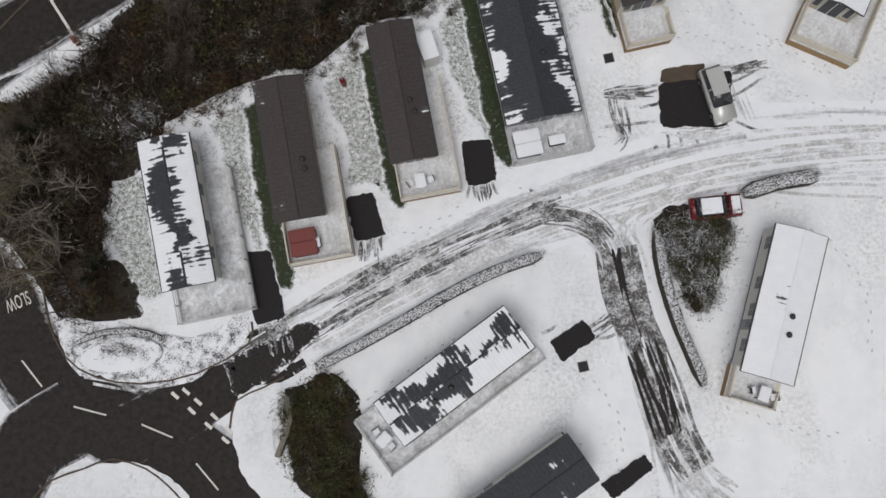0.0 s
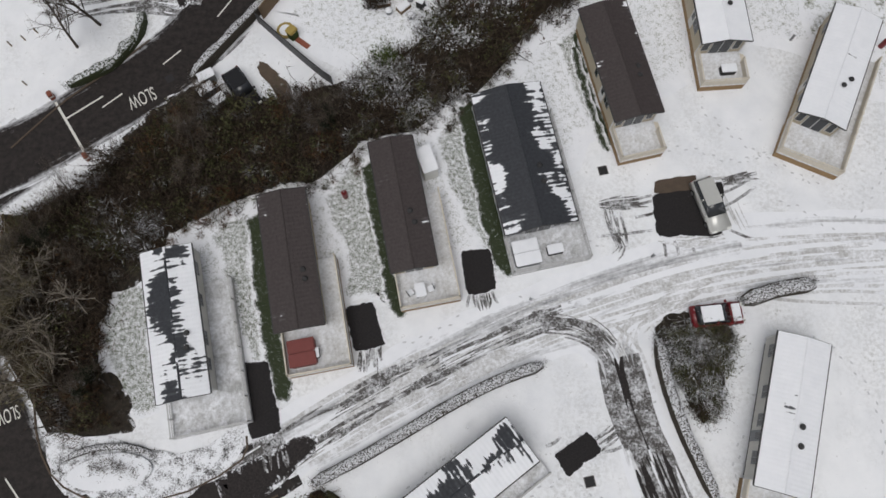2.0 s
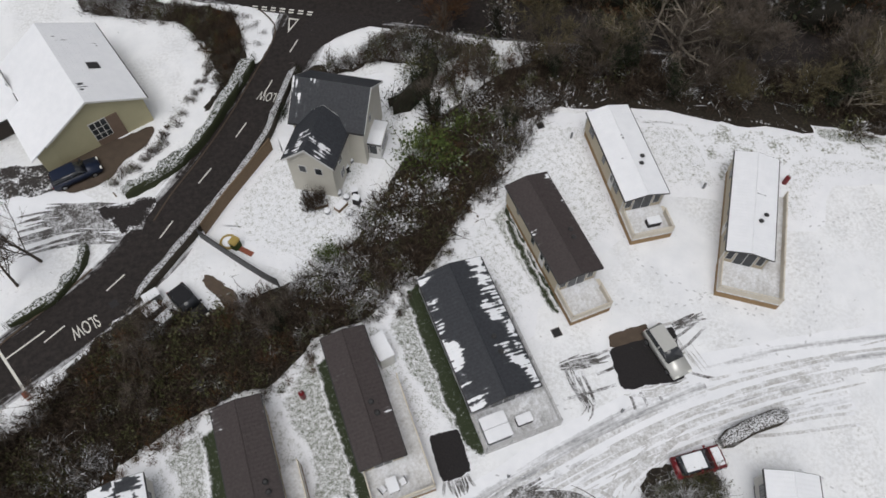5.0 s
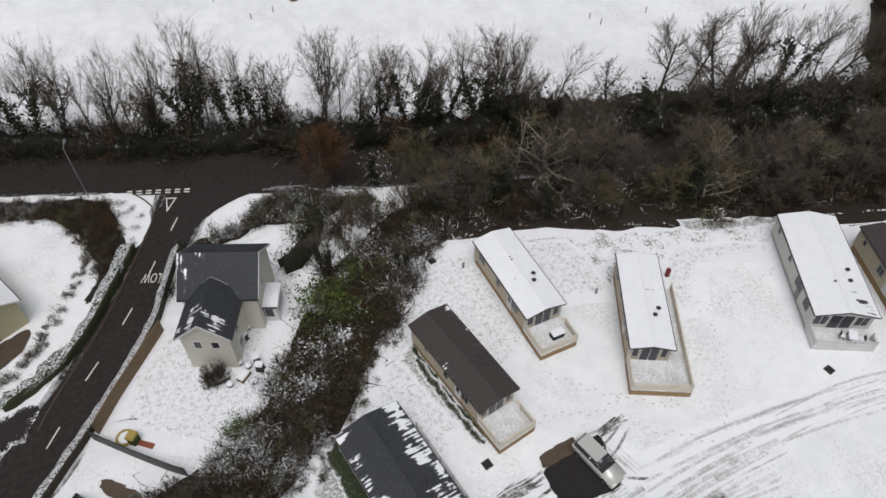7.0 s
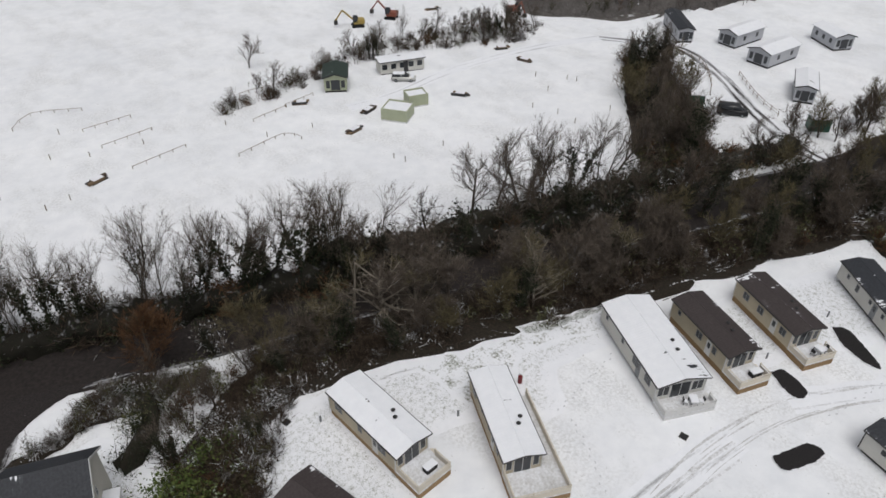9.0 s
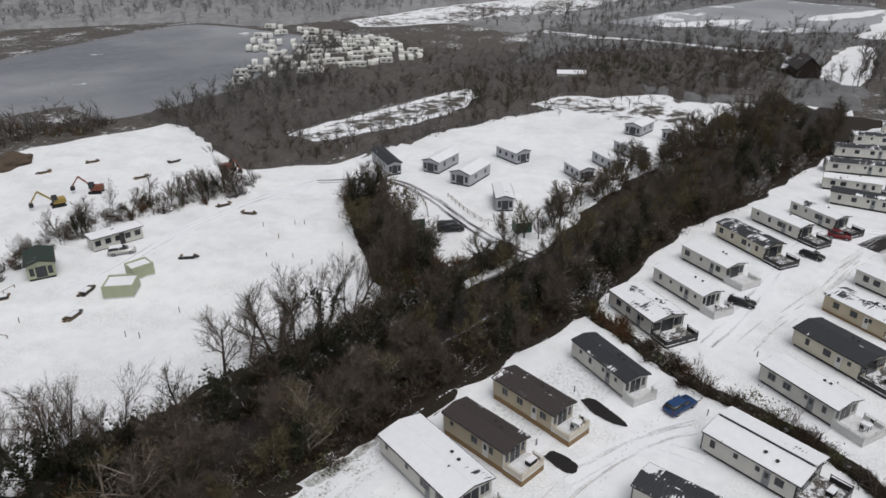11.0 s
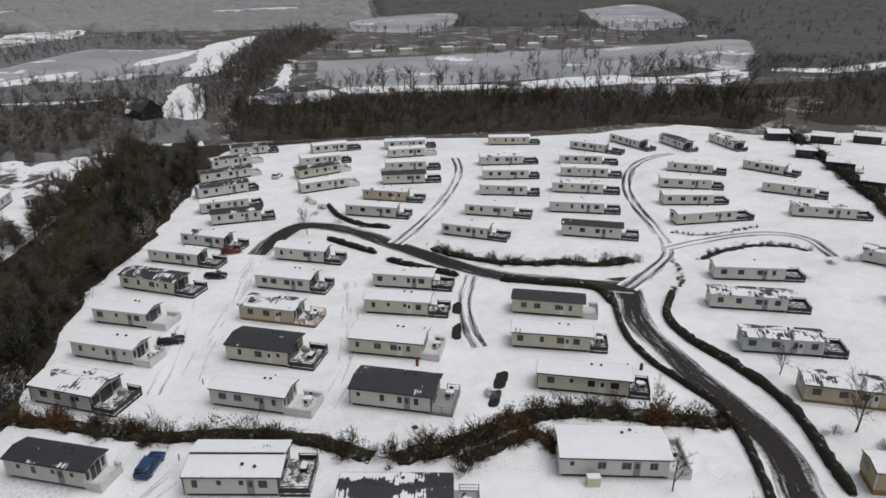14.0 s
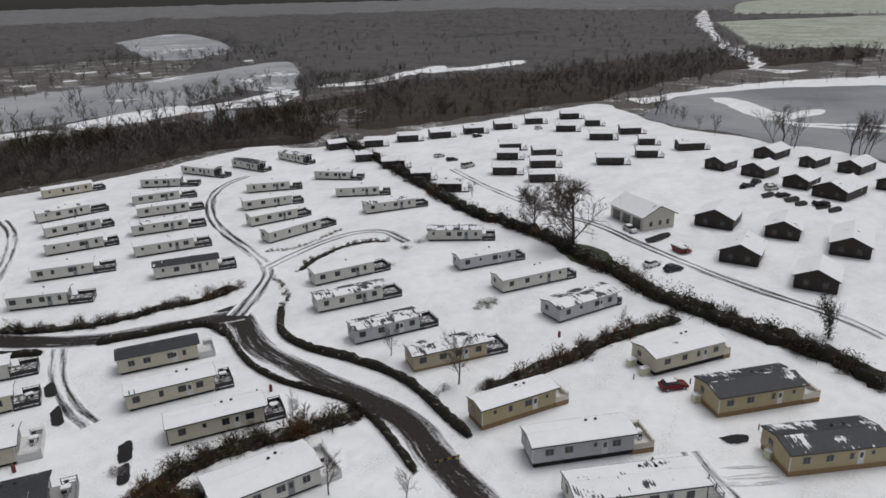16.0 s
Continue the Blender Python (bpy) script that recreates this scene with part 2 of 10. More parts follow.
cladding("wall_white", (0.60, 0.59, 0.55))
cladding("wall_cream", (0.55, 0.52, 0.42))
cladding("wall_stone", (0.46, 0.40, 0.29))
cladding("wall_tan", (0.42, 0.35, 0.21))
cladding("wall_grey", (0.46, 0.47, 0.50))
cladding("wall_sage", (0.40, 0.43, 0.30))
cladding("wall_timber", (0.030, 0.022, 0.018), 0.2)
plain("render_cream", (0.55, 0.53, 0.47), 0.85, 0.08, 0.8, bumpy=0.2)
plain("render_yellow", (0.43, 0.40, 0.26), 0.85, 0.08, 0.8, bumpy=0.2)
plain("trim_white", (0.60, 0.60, 0.59), 0.45, 0.06)
plain("trim_cream", (0.60, 0.55, 0.46), 0.5, 0.08)
plain("trim_dark", (0.028, 0.027, 0.028), 0.55, 0.2)
plain("trim_grey", (0.20, 0.21, 0.22), 0.55, 0.1)
plain("trim_pale", (0.46, 0.46, 0.46), 0.55, 0.1)
plain("trim_brown", (0.20, 0.13, 0.075), 0.65, 0.2)
# near black: the shade under raised floors is in this colour
plain("shaded_underside", (0.018, 0.017, 0.017), 0.9, 0.2)
plain("skirt_brick", (0.26, 0.17, 0.085), 0.85, 0.25, 4.0)
plain("metal_grey", (0.35, 0.36, 0.37), 0.4, 0.1, metal=0.8)
plain("rubber", (0.012, 0.012, 0.013), 0.8, 0.2)
plain("oil_tank_green", (0.02, 0.075, 0.05), 0.5, 0.15)
plain("plastic_white", (0.70, 0.70, 0.67), 0.45, 0.05)
plain("plastic_cream", (0.60, 0.58, 0.44), 0.5, 0.06)
plain("paint_red", (0.14, 0.008, 0.012), 0.35, 0.1)
plain("paint_blue", (0.015, 0.05, 0.15), 0.3, 0.1)
plain("paint_navy", (0.008, 0.014, 0.034), 0.3, 0.1)
plain("paint_silver", (0.50, 0.50, 0.48), 0.3, 0.06, metal=0.3)
plain("paint_black", (0.012, 0.012, 0.014), 0.3, 0.2)
plain("paint_white", (0.70, 0.70, 0.70), 0.3, 0.05)
plain("paint_yellow", (0.30, 0.22, 0.06), 0.5, 0.15)
plain("paint_orange", (0.20, 0.06, 0.035), 0.5, 0.15)
plain("road_paint", (0.62, 0.61, 0.57), 0.7, 0.2, 6.0)
plain("wood_fence", (0.155, 0.105, 0.062), 0.8, 0.25, 5.0)
plain("deck_board", (0.29, 0.29, 0.29), 0.75, 0.15, 4.0)
plain("stone_wall", (0.20, 0.18, 0.15), 0.9, 0.35, 2.5, bumpy=0.6)
plain("trodden", (0.50, 0.51, 0.53), 0.85, 0.2, 3.0)
plain("kerb", (0.28, 0.27, 0.26), 0.85, 0.15)
plain("mud", (0.075, 0.055, 0.04), 0.9, 0.3, 1.5)
plain("tub_red", (0.16, 0.035, 0.03), 0.6, 0.12)
plain("brick_brown", (0.17, 0.12, 0.09), 0.85, 0.2, 4.0)
plain("brick_red", (0.22, 0.09, 0.06), 0.85, 0.2, 4.0)
plain("cover_black", (0.015, 0.014, 0.015), 0.7, 0.2)
snow_mix("deck_wet", (0.05, 0.045, 0.04), (0.11, 0.10, 0.09), 0.46, 0.54, 0.35)
snow_mix("deck_snow", (0.34, 0.33, 0.32), (0.44, 0.43, 0.41), 0.30, 0.62, 0.6)
snow_mix("deck_pale", (0.30, 0.30, 0.30), (0.42, 0.42, 0.42), 0.40, 0.62, 0.5)
snow_mix("snow_cap", (0.25, 0.24, 0.22), (0.3, 0.3, 0.29), 0.24, 0.30, 0.8)

# glazing: opaque glossy panes; the near-black colour stands for dim rooms behind
m, n, l, b = mat("glass", 0.06, 0.0, 0.5)
b.inputs["Base Color"].default_value = (0.030, 0.033, 0.038, 1)
m, n, l, b = mat("curtain", 0.8)
b.inputs["Base Color"].default_value = (0.20, 0.20, 0.20, 1)


def twig_material(name, a, c, snow_lo, snow_hi, amount, grain=0.5):
    """Bark and twigs, frosted with snow on what faces the sky."""
    m, n, l, b = mat(name, 0.85, 0.0, 0.2)
    g = n.new("ShaderNodeNewGeometry")
    f = tex_noise(n, l, grain, 4.0)
    col = blend(n, l, ramp(n, l, g.outputs["Random Per Island"], 0.0, 1.0), a, c)
    sep = n.new("ShaderNodeSeparateXYZ")
    l.new(g.outputs["True Normal"], sep.inputs["Vector"])
    up = ramp(n, l, math_node(n, l, "ABSOLUTE", sep.outputs["Z"]), 0.35, 0.75)
    k = math_node(n, l, "MULTIPLY", math_node(n, l, "MULTIPLY", up, ramp(n, l, f, snow_lo, snow_hi)), amount)
    l.new(blend(n, l, k, col, SNOW_LOW), b.inputs["Base Color"])


twig_material("bark", (0.045, 0.036, 0.030), (0.085, 0.070, 0.056), 0.60, 0.72, 0.4)
twig_material("bark_pale", (0.20, 0.175, 0.14), (0.34, 0.30, 0.25), 0.60, 0.72, 0.4)
twig_material("twig", (0.055, 0.044, 0.036), (0.150, 0.122, 0.098), 0.60, 0.72, 0.4)
twig_material("shrub", (0.018, 0.013, 0.010), (0.095, 0.070, 0.050), 0.58, 0.70, 0.45)
twig_material("frosted", (0.045, 0.036, 0.030), (0.16, 0.14, 0.12), 0.40, 0.50, 0.95)
twig_material("twig_olive", (0.050, 0.044, 0.024), (0.175, 0.146, 0.082), 0.60, 0.74, 0.3)
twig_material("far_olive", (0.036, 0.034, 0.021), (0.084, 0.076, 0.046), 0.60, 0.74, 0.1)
# far twigs paled: distance haze is put into their colour
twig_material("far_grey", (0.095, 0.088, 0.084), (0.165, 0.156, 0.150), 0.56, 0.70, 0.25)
twig_material("far_hazy", (0.10, 0.098, 0.100), (0.160, 0.158, 0.160), 0.56, 0.70, 0.25)
twig_material("far_hazier", (0.17, 0.168, 0.170), (0.26, 0.258, 0.262), 0.56, 0.70, 0.25)
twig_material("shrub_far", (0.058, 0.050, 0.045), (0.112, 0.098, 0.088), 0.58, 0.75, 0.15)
twig_material("russet", (0.060, 0.030, 0.016), (0.130, 0.070, 0.034), 0.60, 0.75, 0.3)
twig_material("olive", (0.028, 0.031, 0.013), (0.120, 0.118, 0.055), 0.56, 0.70, 0.4)
twig_material("ivy", (0.009, 0.013, 0.007), (0.030, 0.036, 0.018), 0.62, 0.75, 0.3)
twig_material("laurel", (0.035, 0.055, 0.014), (0.100, 0.125, 0.035), 0.55, 0.70, 0.6)
twig_material("hedge_leaf", (0.030, 0.024, 0.018), (0.095, 0.076, 0.056), 0.42, 0.56, 0.8, 9.0)
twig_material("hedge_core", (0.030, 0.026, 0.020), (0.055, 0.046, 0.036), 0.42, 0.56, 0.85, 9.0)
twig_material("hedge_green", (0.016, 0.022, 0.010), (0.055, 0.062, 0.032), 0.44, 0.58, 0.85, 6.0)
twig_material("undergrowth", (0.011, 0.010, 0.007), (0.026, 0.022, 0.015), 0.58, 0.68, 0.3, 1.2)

# the tops of distant bare woods: mottled twigs, a little snow caught in them; further off paler, haze put into the
# colour
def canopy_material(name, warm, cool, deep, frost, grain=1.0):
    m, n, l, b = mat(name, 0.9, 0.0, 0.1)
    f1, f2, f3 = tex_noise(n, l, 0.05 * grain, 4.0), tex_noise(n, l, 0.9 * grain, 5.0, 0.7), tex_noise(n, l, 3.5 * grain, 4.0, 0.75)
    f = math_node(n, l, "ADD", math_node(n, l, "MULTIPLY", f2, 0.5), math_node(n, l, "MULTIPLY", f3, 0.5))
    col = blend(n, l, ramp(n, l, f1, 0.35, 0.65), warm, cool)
    # dark mottling by noise stands for shaded gaps between crowns
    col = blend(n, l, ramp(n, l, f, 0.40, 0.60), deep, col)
    # flecks of caught snow; the paler canopies take more of them for haze
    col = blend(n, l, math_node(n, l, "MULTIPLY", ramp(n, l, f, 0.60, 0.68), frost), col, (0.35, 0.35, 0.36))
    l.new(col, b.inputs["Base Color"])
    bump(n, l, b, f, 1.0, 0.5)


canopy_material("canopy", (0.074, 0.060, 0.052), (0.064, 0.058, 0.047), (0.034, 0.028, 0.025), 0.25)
# the four paler canopies carry distance haze in their colour
canopy_material("canopy_hazy", (0.120, 0.114, 0.112), (0.108, 0.106, 0.106), (0.070, 0.066, 0.066), 0.4, 0.22)
canopy_material("canopy_hazier", (0.190, 0.191, 0.196), (0.158, 0.160, 0.165), (0.122, 0.122, 0.126), 0.5, 0.07)
canopy_material("canopy_haziest", (0.300, 0.302, 0.310), (0.245, 0.248, 0.256), (0.190, 0.191, 0.198), 0.6, 0.07)
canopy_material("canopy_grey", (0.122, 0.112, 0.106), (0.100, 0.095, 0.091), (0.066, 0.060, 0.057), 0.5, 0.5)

# ---- mesh helpers ----
def mesh_of(name, verts, faces, material, smooth=False):
    me = bpy.data.meshes.new(name)
    me.from_pydata(verts, [], faces)
    me.materials.append(material)
    if smooth:
        me.shade_smooth()
    return me


def tri_mesh(name, v, f, material):
    """A mesh from arrays of corners (n, 3) and triangles (m, 3)."""
    me = bpy.data.meshes.new(name)
    v, f = np.asarray(v, dtype=np.float32), np.asarray(f, dtype=np.int32)
    me.vertices.add(len(v))
    me.vertices.foreach_set("co", v.ravel())
    me.loops.add(f.size)
    me.loops.foreach_set("vertex_index", f.ravel())
    me.polygons.add(len(f))
    me.polygons.foreach_set("loop_start", np.arange(0, f.size, 3, dtype=np.int32))
    me.materials.append(material)
    me.update(calc_edges=True)
    return me


BOX_FACES = [(0, 3, 2, 1), (4, 5, 6, 7), (0, 1, 5, 4), (1, 2, 6, 5), (2, 3, 7, 6), (3, 0, 4, 7)]


def box_data(x0, x1, y0, y1, z0, z1):
    return [(x0, y0, z0), (x1, y0, z0), (x1, y1, z0), (x0, y1, z0), (x0, y0, z1), (x1, y0, z1), (x1, y1, z1), (x0, y1, z1)]


def child(ob, parent):
    ob.parent = parent
    return ob


def thing(name, m, label="", category="", group="", kind=""):
    ob = new(name)
    ob.empty_display_size = 0.3
    ob.matrix_world = m
    return tagged(ob, label, category, group, kind)


def part(name, me, parent, label=""):
    return tagged(child(new(name, me), parent), label)


def box(name, parent, mt, x0, x1, y0, y1, z0, z1, label=""):
    return part(name, mesh_of(name, box_data(x0, x1, y0, y1, z0, z1), BOX_FACES, M[mt]), parent, label)


def bevel_box(name, parent, mt, x0, x1, y0, y1, z0, z1, r=0.05, label=""):
    """A box whose upright and upper edges are rounded off."""
    bm = bmesh.new()
    vs = [bm.verts.new(p) for p in box_data(x0, x1, y0, y1, z0, z1)]
    for f in BOX_FACES:
        bm.faces.new([vs[i] for i in f])
    bmesh.ops.bevel(bm, geom=[e for e in bm.edges if max(v.co.z for v in e.verts) > z0 + 1e-4], offset=r, segments=2, affect="EDGES")
    me = bpy.data.meshes.new(name)
    bm.to_mesh(me)
    bm.free()
    me.materials.append(M[mt])
    return part(name, me, parent, label)


def prism(name, parent, mt, outline, x0, x1, label=""):
    """An outline of (y, z) drawn out along x."""
    k = len(outline)
    v = [(x0, y, z) for y, z in outline] + [(x1, y, z) for y, z in outline]
    f = [tuple(range(k))[::-1], tuple(range(k, 2 * k))] + [(i, (i + 1) % k, k + (i + 1) % k, k + i) for i in range(k)]
    return part(name, mesh_of(name, v, f, M[mt]), parent, label)


def tube(name, parent, mt, p, q, r, sides=6, r2=None, label=""):
    p, q = Vector(p), Vector(q)
    r2 = r if r2 is None else r2
    side = (q - p).normalized().orthogonal().normalized()
    up = (q - p).normalized().cross(side)
    v = []
    for c, rr in ((p, r), (q, r2)):
        v += [tuple(c + (side * math.cos(a) + up * math.sin(a)) * rr) for a in (2 * math.pi * i / sides for i in range(sides))]
    f = [tuple(range(sides))[::-1], tuple(range(sides, 2 * sides))] + [(i, (i + 1) % sides, sides + (i + 1) % sides, sides + i) for i in range(sides)]
    return part(name, mesh_of(name, v, f, M[mt]), parent, label)


def smooth_line(pts, step=1.2):
    """A rounded line through the points (Catmull-Rom), evenly stepped."""
    p = [Vector((x, y)) for x, y in pts]
    p = [p[0] * 2 - p[1]] + p + [p[-1] * 2 - p[-2]]
    out = []
    for i in range(1, len(p) - 2):
        a, b, c, d = p[i - 1:i + 3]
        k = max(2, int((c - b).length / step))
        for j in range(k):
            t = j / k
            out.append(0.5 * (2 * b + (c - a) * t + (2 * a - 5 * b + 4 * c - d) * t * t + (3 * b - a - 3 * c + d) * t ** 3))
    out.append(p[-2])
    return out


def edge_noise(x, y, scale, amount):
    return noise.noise(Vector((x * scale, y * scale, 3.7))) * amount


ROAD_LINES = []
OPEN_RINGS = []           # water and far fields, which planting leaves free
LAYER = [0.0]             # keeps flat layers a hair apart


def ribbon(name, pts, width, material, z=0.025, ragged=0.35, label="", taper=False):
    """A strip of road on the ground with uneven snowy edges. Its UVs are metres across and along."""
    line = smooth_line(pts)
    if width > 1.0:
        ROAD_LINES.append((line[::2], width))
    LAYER[0] += 0.0004
    z += LAYER[0]
    cols = 5
    rim = 0.0 if taper or "track" in name or "lane" in name else 0.85      # roads keep their edges free where they cross
    verts, uvs, faces, along, bare = [], [], [], 0.0, []
    for i, p in enumerate(line):
        d = (line[min(i + 1, len(line) - 1)] - line[max(i - 1, 0)]).normalized()
        nrm = Vector((-d.y, d.x))
        if i:
            along += (p - line[i - 1]).length
        lw = width / 2 + edge_noise(along, 0, 0.35, ragged)
        rw = width / 2 + edge_noise(along, 9, 0.35, ragged)
        end = min(1.0, 0.1 + 3.5 * min(i, len(line) - 1 - i) / len(line)) if taper else 1.0
        for c in range(cols):
            s = (-lw, -lw * 0.82, 0.0, rw * 0.82, rw)[c]
            q = p + nrm * s
            verts.append((q.x, q.y, z))
            uvs.append((s, along))
            bare.append(end * ((rim if width > 1.0 else 0.6) if c in (0, cols - 1) else 1.0))
    for i in range(len(line) - 1):
        for c in range(cols - 1):
            a = i * cols + c
            faces.append((a, a + 1, a + cols + 1, a + cols))
    me = mesh_of(name, verts, faces, material)
    me.attributes.new("bare", "FLOAT", "POINT").data.foreach_set("value", bare)
    layer = me.uv_layers.new(name="UVMap")
    for loop in me.loops:
        layer.data[loop.index].uv = uvs[loop.vertex_index]
    ob = tagged(new(name, me), label or "wet dark asphalt with snow along its edges", "road", kind="structure")
    if me.polygons[0].normal.z < 0:
        me.flip_normals()
    return ob


def streaks(name, pts, width, count, material, seed, z=0.07, length=(2.0, 7.0), wide=(0.10, 0.32), label="wet tyre streaks worn through the snow", fade=0.0):
    """Many narrow tapering wheel marks along a line, as one mesh. fade: how much rarer they get towards the end of the line."""
    rnd = random.Random(seed)
    line = smooth_line(pts, 0.6)
    LAYER[0] += 0.0004
    v, f, uvs = [], [], []
    for i in range(count):
        u = rnd.random() ** (1 + 1.6 * fade)
        k = max(3, int(rnd.uniform(*length) / 0.6))
        a = max(0, min(len(line) - 2, int(u * len(line)) - k // 2))
        b = min(len(line) - 1, a + k)
        off, half, drift = rnd.uniform(-0.5, 0.5) * width, rnd.uniform(*wide) / 2, rnd.gauss(0, 0.15)
        if b - a < 2:
            continue
        base = len(v)
        for j in range(a, b + 1):
            d = (line[min(j + 1, len(line) - 1)] - line[max(j - 1, 0)]).normalized()
            nn, t = Vector((-d.y, d.x)), (j - a) / (b - a)
            h = half * (0.15 + 0.85 * math.sin(math.pi * (0.06 + 0.88 * t))) * (1 + 0.3 * noise.noise(Vector((j * 0.7, i, 0))))
            o = off + drift * t
            for sgn in (-1, 1):
                q = line[j] + nn * (o + sgn * h)
                v.append((q.x, q.y, z + LAYER[0] + i * 0.00003))
                uvs.append(1.0)
        for j in range(b - a):
            q = base + 2 * j
            f.append((q, q + 2, q + 3, q + 1))
    me = mesh_of(name, v, f, material)
    if me.polygons[0].normal.z < 0:
        me.flip_normals()
    me.attributes.new("bare", "FLOAT", "POINT").data.foreach_set("value", uvs)
    return tagged(new(name, me), label, "tyre marks", kind="stuff")


PATCH_LABEL = {"wood_floor": "dark leaf litter and bramble floor under bare trees", "lake": "frozen grey pond with windblown snow",
               "snow_field": "snow-covered open ground with faint footprints", "thin_lawn": "green lawn showing through thin snow", "grass_strip": "dark green grass left bare of snow beside a home",
               "far_field": "distant open field under patchy snow", "parking_bay": "bare wet black asphalt where a car stood"}


RIM = {"wet_lane": 0.7, "drive": 0.9, "thin_lawn": 0.6, "lawn": 2.0, "grass_strip": 0.4, "parking_bay": 0.16, "wood_floor": 0.5, "far_field": 4.0}


def patch(name, pts, material, z=0.008, rough=0.6, kind="structure", label="", extra=()):
    """An area of ground with a rounded, ragged outline, a few centimetres over the sheet below it."""
    pts = list(pts) + list(extra)
    span = max(p[0] for p in pts) - min(p[0] for p in pts)
    ring = smooth_line(pts + [pts[0]], min(2.0, max(0.3, span / 22)))[:-1]
    big = max(abs(a.x - b.x) + abs(a.y - b.y) for a in ring for b in (ring[0], ring[len(ring) // 2]))
    k = rough * min(6.0, 0.6 + big / 120)
    LAYER[0] += 0.0004
    z += LAYER[0]
    if name in ("lake", "snow_field", "far_field") and not extra:
        OPEN_RINGS.append([(p.x, p.y) for p in ring[::3]])
    v = [(p.x + edge_noise(p.x, p.y, 0.30 / k, k) + edge_noise(p.x, p.y, 1.9, 0.22 * rough), p.y + edge_noise(p.y, p.x, 0.30 / k, k) + edge_noise(p.y, p.x, 1.9, 0.22 * rough), z) for p in ring]
    # the rim, where the snow thickens, is a strip of its own
    rim, turn = RIM.get(name, 0.0), sum(v[i - 1][0] * v[i][1] - v[i][0] * v[i - 1][1] for i in range(len(v)))
    inner = []
    for i in range(len(v)):
        d = (Vector(v[(i + 1) % len(v)]) - Vector(v[i - 1])).normalized() * (rim if turn > 0 else -rim)
        inner.append((v[i][0] - d.y, v[i][1] + d.x, z))
    bm = bmesh.new()
    bare = bm.verts.layers.float.new("bare")
    vs = [bm.verts.new(p) for p in v]
    ring_in = [bm.verts.new(p) for p in inner] if rim else vs
    for w in ring_in:
        w[bare] = 1.0
    es = [bm.edges.new((ring_in[i], ring_in[(i + 1) % len(vs)])) for i in range(len(vs))]
    bmesh.ops.triangle_fill(bm, use_beauty=True, use_dissolve=False, edges=es)
    if rim:
        for i in range(len(vs)):
            j = (i + 1) % len(vs)
            bm.faces.new((vs[i], vs[j], ring_in[j], ring_in[i]))
        for w in ring_in:
            w.co.z += 0.0002
    bmesh.ops.recalc_face_normals(bm, faces=bm.faces)
    if bm.faces and sum(f.normal.z for f in bm.faces) < 0:
        bmesh.ops.reverse_faces(bm, faces=bm.faces)
    me = bpy.data.meshes.new(name)
    bm.to_mesh(me)
    bm.free()
    me.materials.append(material)
    return tagged(new(name, me), label or PATCH_LABEL.get(name, "snowy ground"), "ground", kind=kind)


# ---- the ground, one sheet to the horizon ----
def ground():
    xs = [-4900, -2600, -1200, -500, -200, -100] + list(range(-60, 261, 20)) + [330, 450, 700, 1200, 2600, 4900]
    ys = [-4900, -2600, -1200, -700, -450, -320] + list(range(-240, 201, 20)) + [260, 400, 700, 1300, 2600, 4900]
    v = [(x, y, 0.0) for y in ys for x in xs]
    k = len(xs)
    f = [(j * k + i, j * k + i + 1, (j + 1) * k + i + 1, (j + 1) * k + i) for j in range(len(ys) - 1) for i in range(k - 1)]
    tagged(new("ground", mesh_of("ground", v, f, M["heath"])), "dark heath and woodland ground with patches of snow", "ground", kind="structure")


ground()

# ---- roads and lanes ----
ribbon("lane", [(-17.1, -2.9), (-13.7, -0.9), (-10.2, 1), (-4.2, 4.1), (2.4, 7.6), (9.1, 10.2), (15.8, 12.5), (22.5, 14.1), (29.2, 14.8), (34.4, 15.2)], 5.2, M["lane"])
ribbon("lane", [(9.1, 9.4), (12.1, 7.1), (13.3, 4.5), (14.5, -0.7), (15.8, -6.2), (17.7, -11.2), (19.5, -14.4)], 4, M["lane"], z=0.035)
ribbon("road", [(-37.7, 5), (-34.3, 1), (-32.8, -1.6), (-30, -4.6), (-25.5, -6.9), (-21.1, -8.8), (-17.2, -11.2), (-15, -13.3), (-13.2, -15.7)], 7, M["asphalt"], z=0.03)
ribbon("road", [(-24.2, -7.9), (-20, -5.8), (-15.8, -3.1), (-11.9, -0.9)], 4.6, M["asphalt"], z=0.05)
ribbon("road", [(-28.6, -6.7), (-31.5, -8.4), (-33, -11.3), (-34.8, -15.4)], 6, M["asphalt"], z=0.04)
ribbon("road", [(-34.5, 24.4), (-39.5, 19.6), (-46.4, 9.4)], 6.6, M["asphalt"], z=0.03)
ribbon("road", [(-39.5, 21.6), (-35.0, 24.0), (-31.2, 26.5), (-25.0, 31.2), (-20.6, 35.8), (-17.3, 41.3), (-13.8, 47.0), (-12.1, 51.4)], 6.3, M["asphalt"], z=0.045)
ribbon("road", [(-22.2, 34.0), (-19.0, 38.4), (-15.4, 43.6), (-12.2, 48.9), (-9.1, 55), (-6.8, 59.3), (-5, 63.3), (-3.7, 67.9)], 6.6, M["asphalt"], z=0.05)
ribbon("main_road", [(-54.3, 85.9), (-30.4, 77.2), (-9.3, 69.1), (12, 61.3), (108.3, 30.9), (161, 14), (228.2, -5.8), (260, -15)], 8.5, M["main_road"], z=0.06)
ribbon("park_road", [(29.4, -54.8), (39.4, -59.7), (47.6, -64.5), (57.8, -66.3), (69.1, -67.4), (81.7, -69.9), (91.2, -75.3), (97.9, -77.2)], 5.4, M["park_road"], z=0.04)
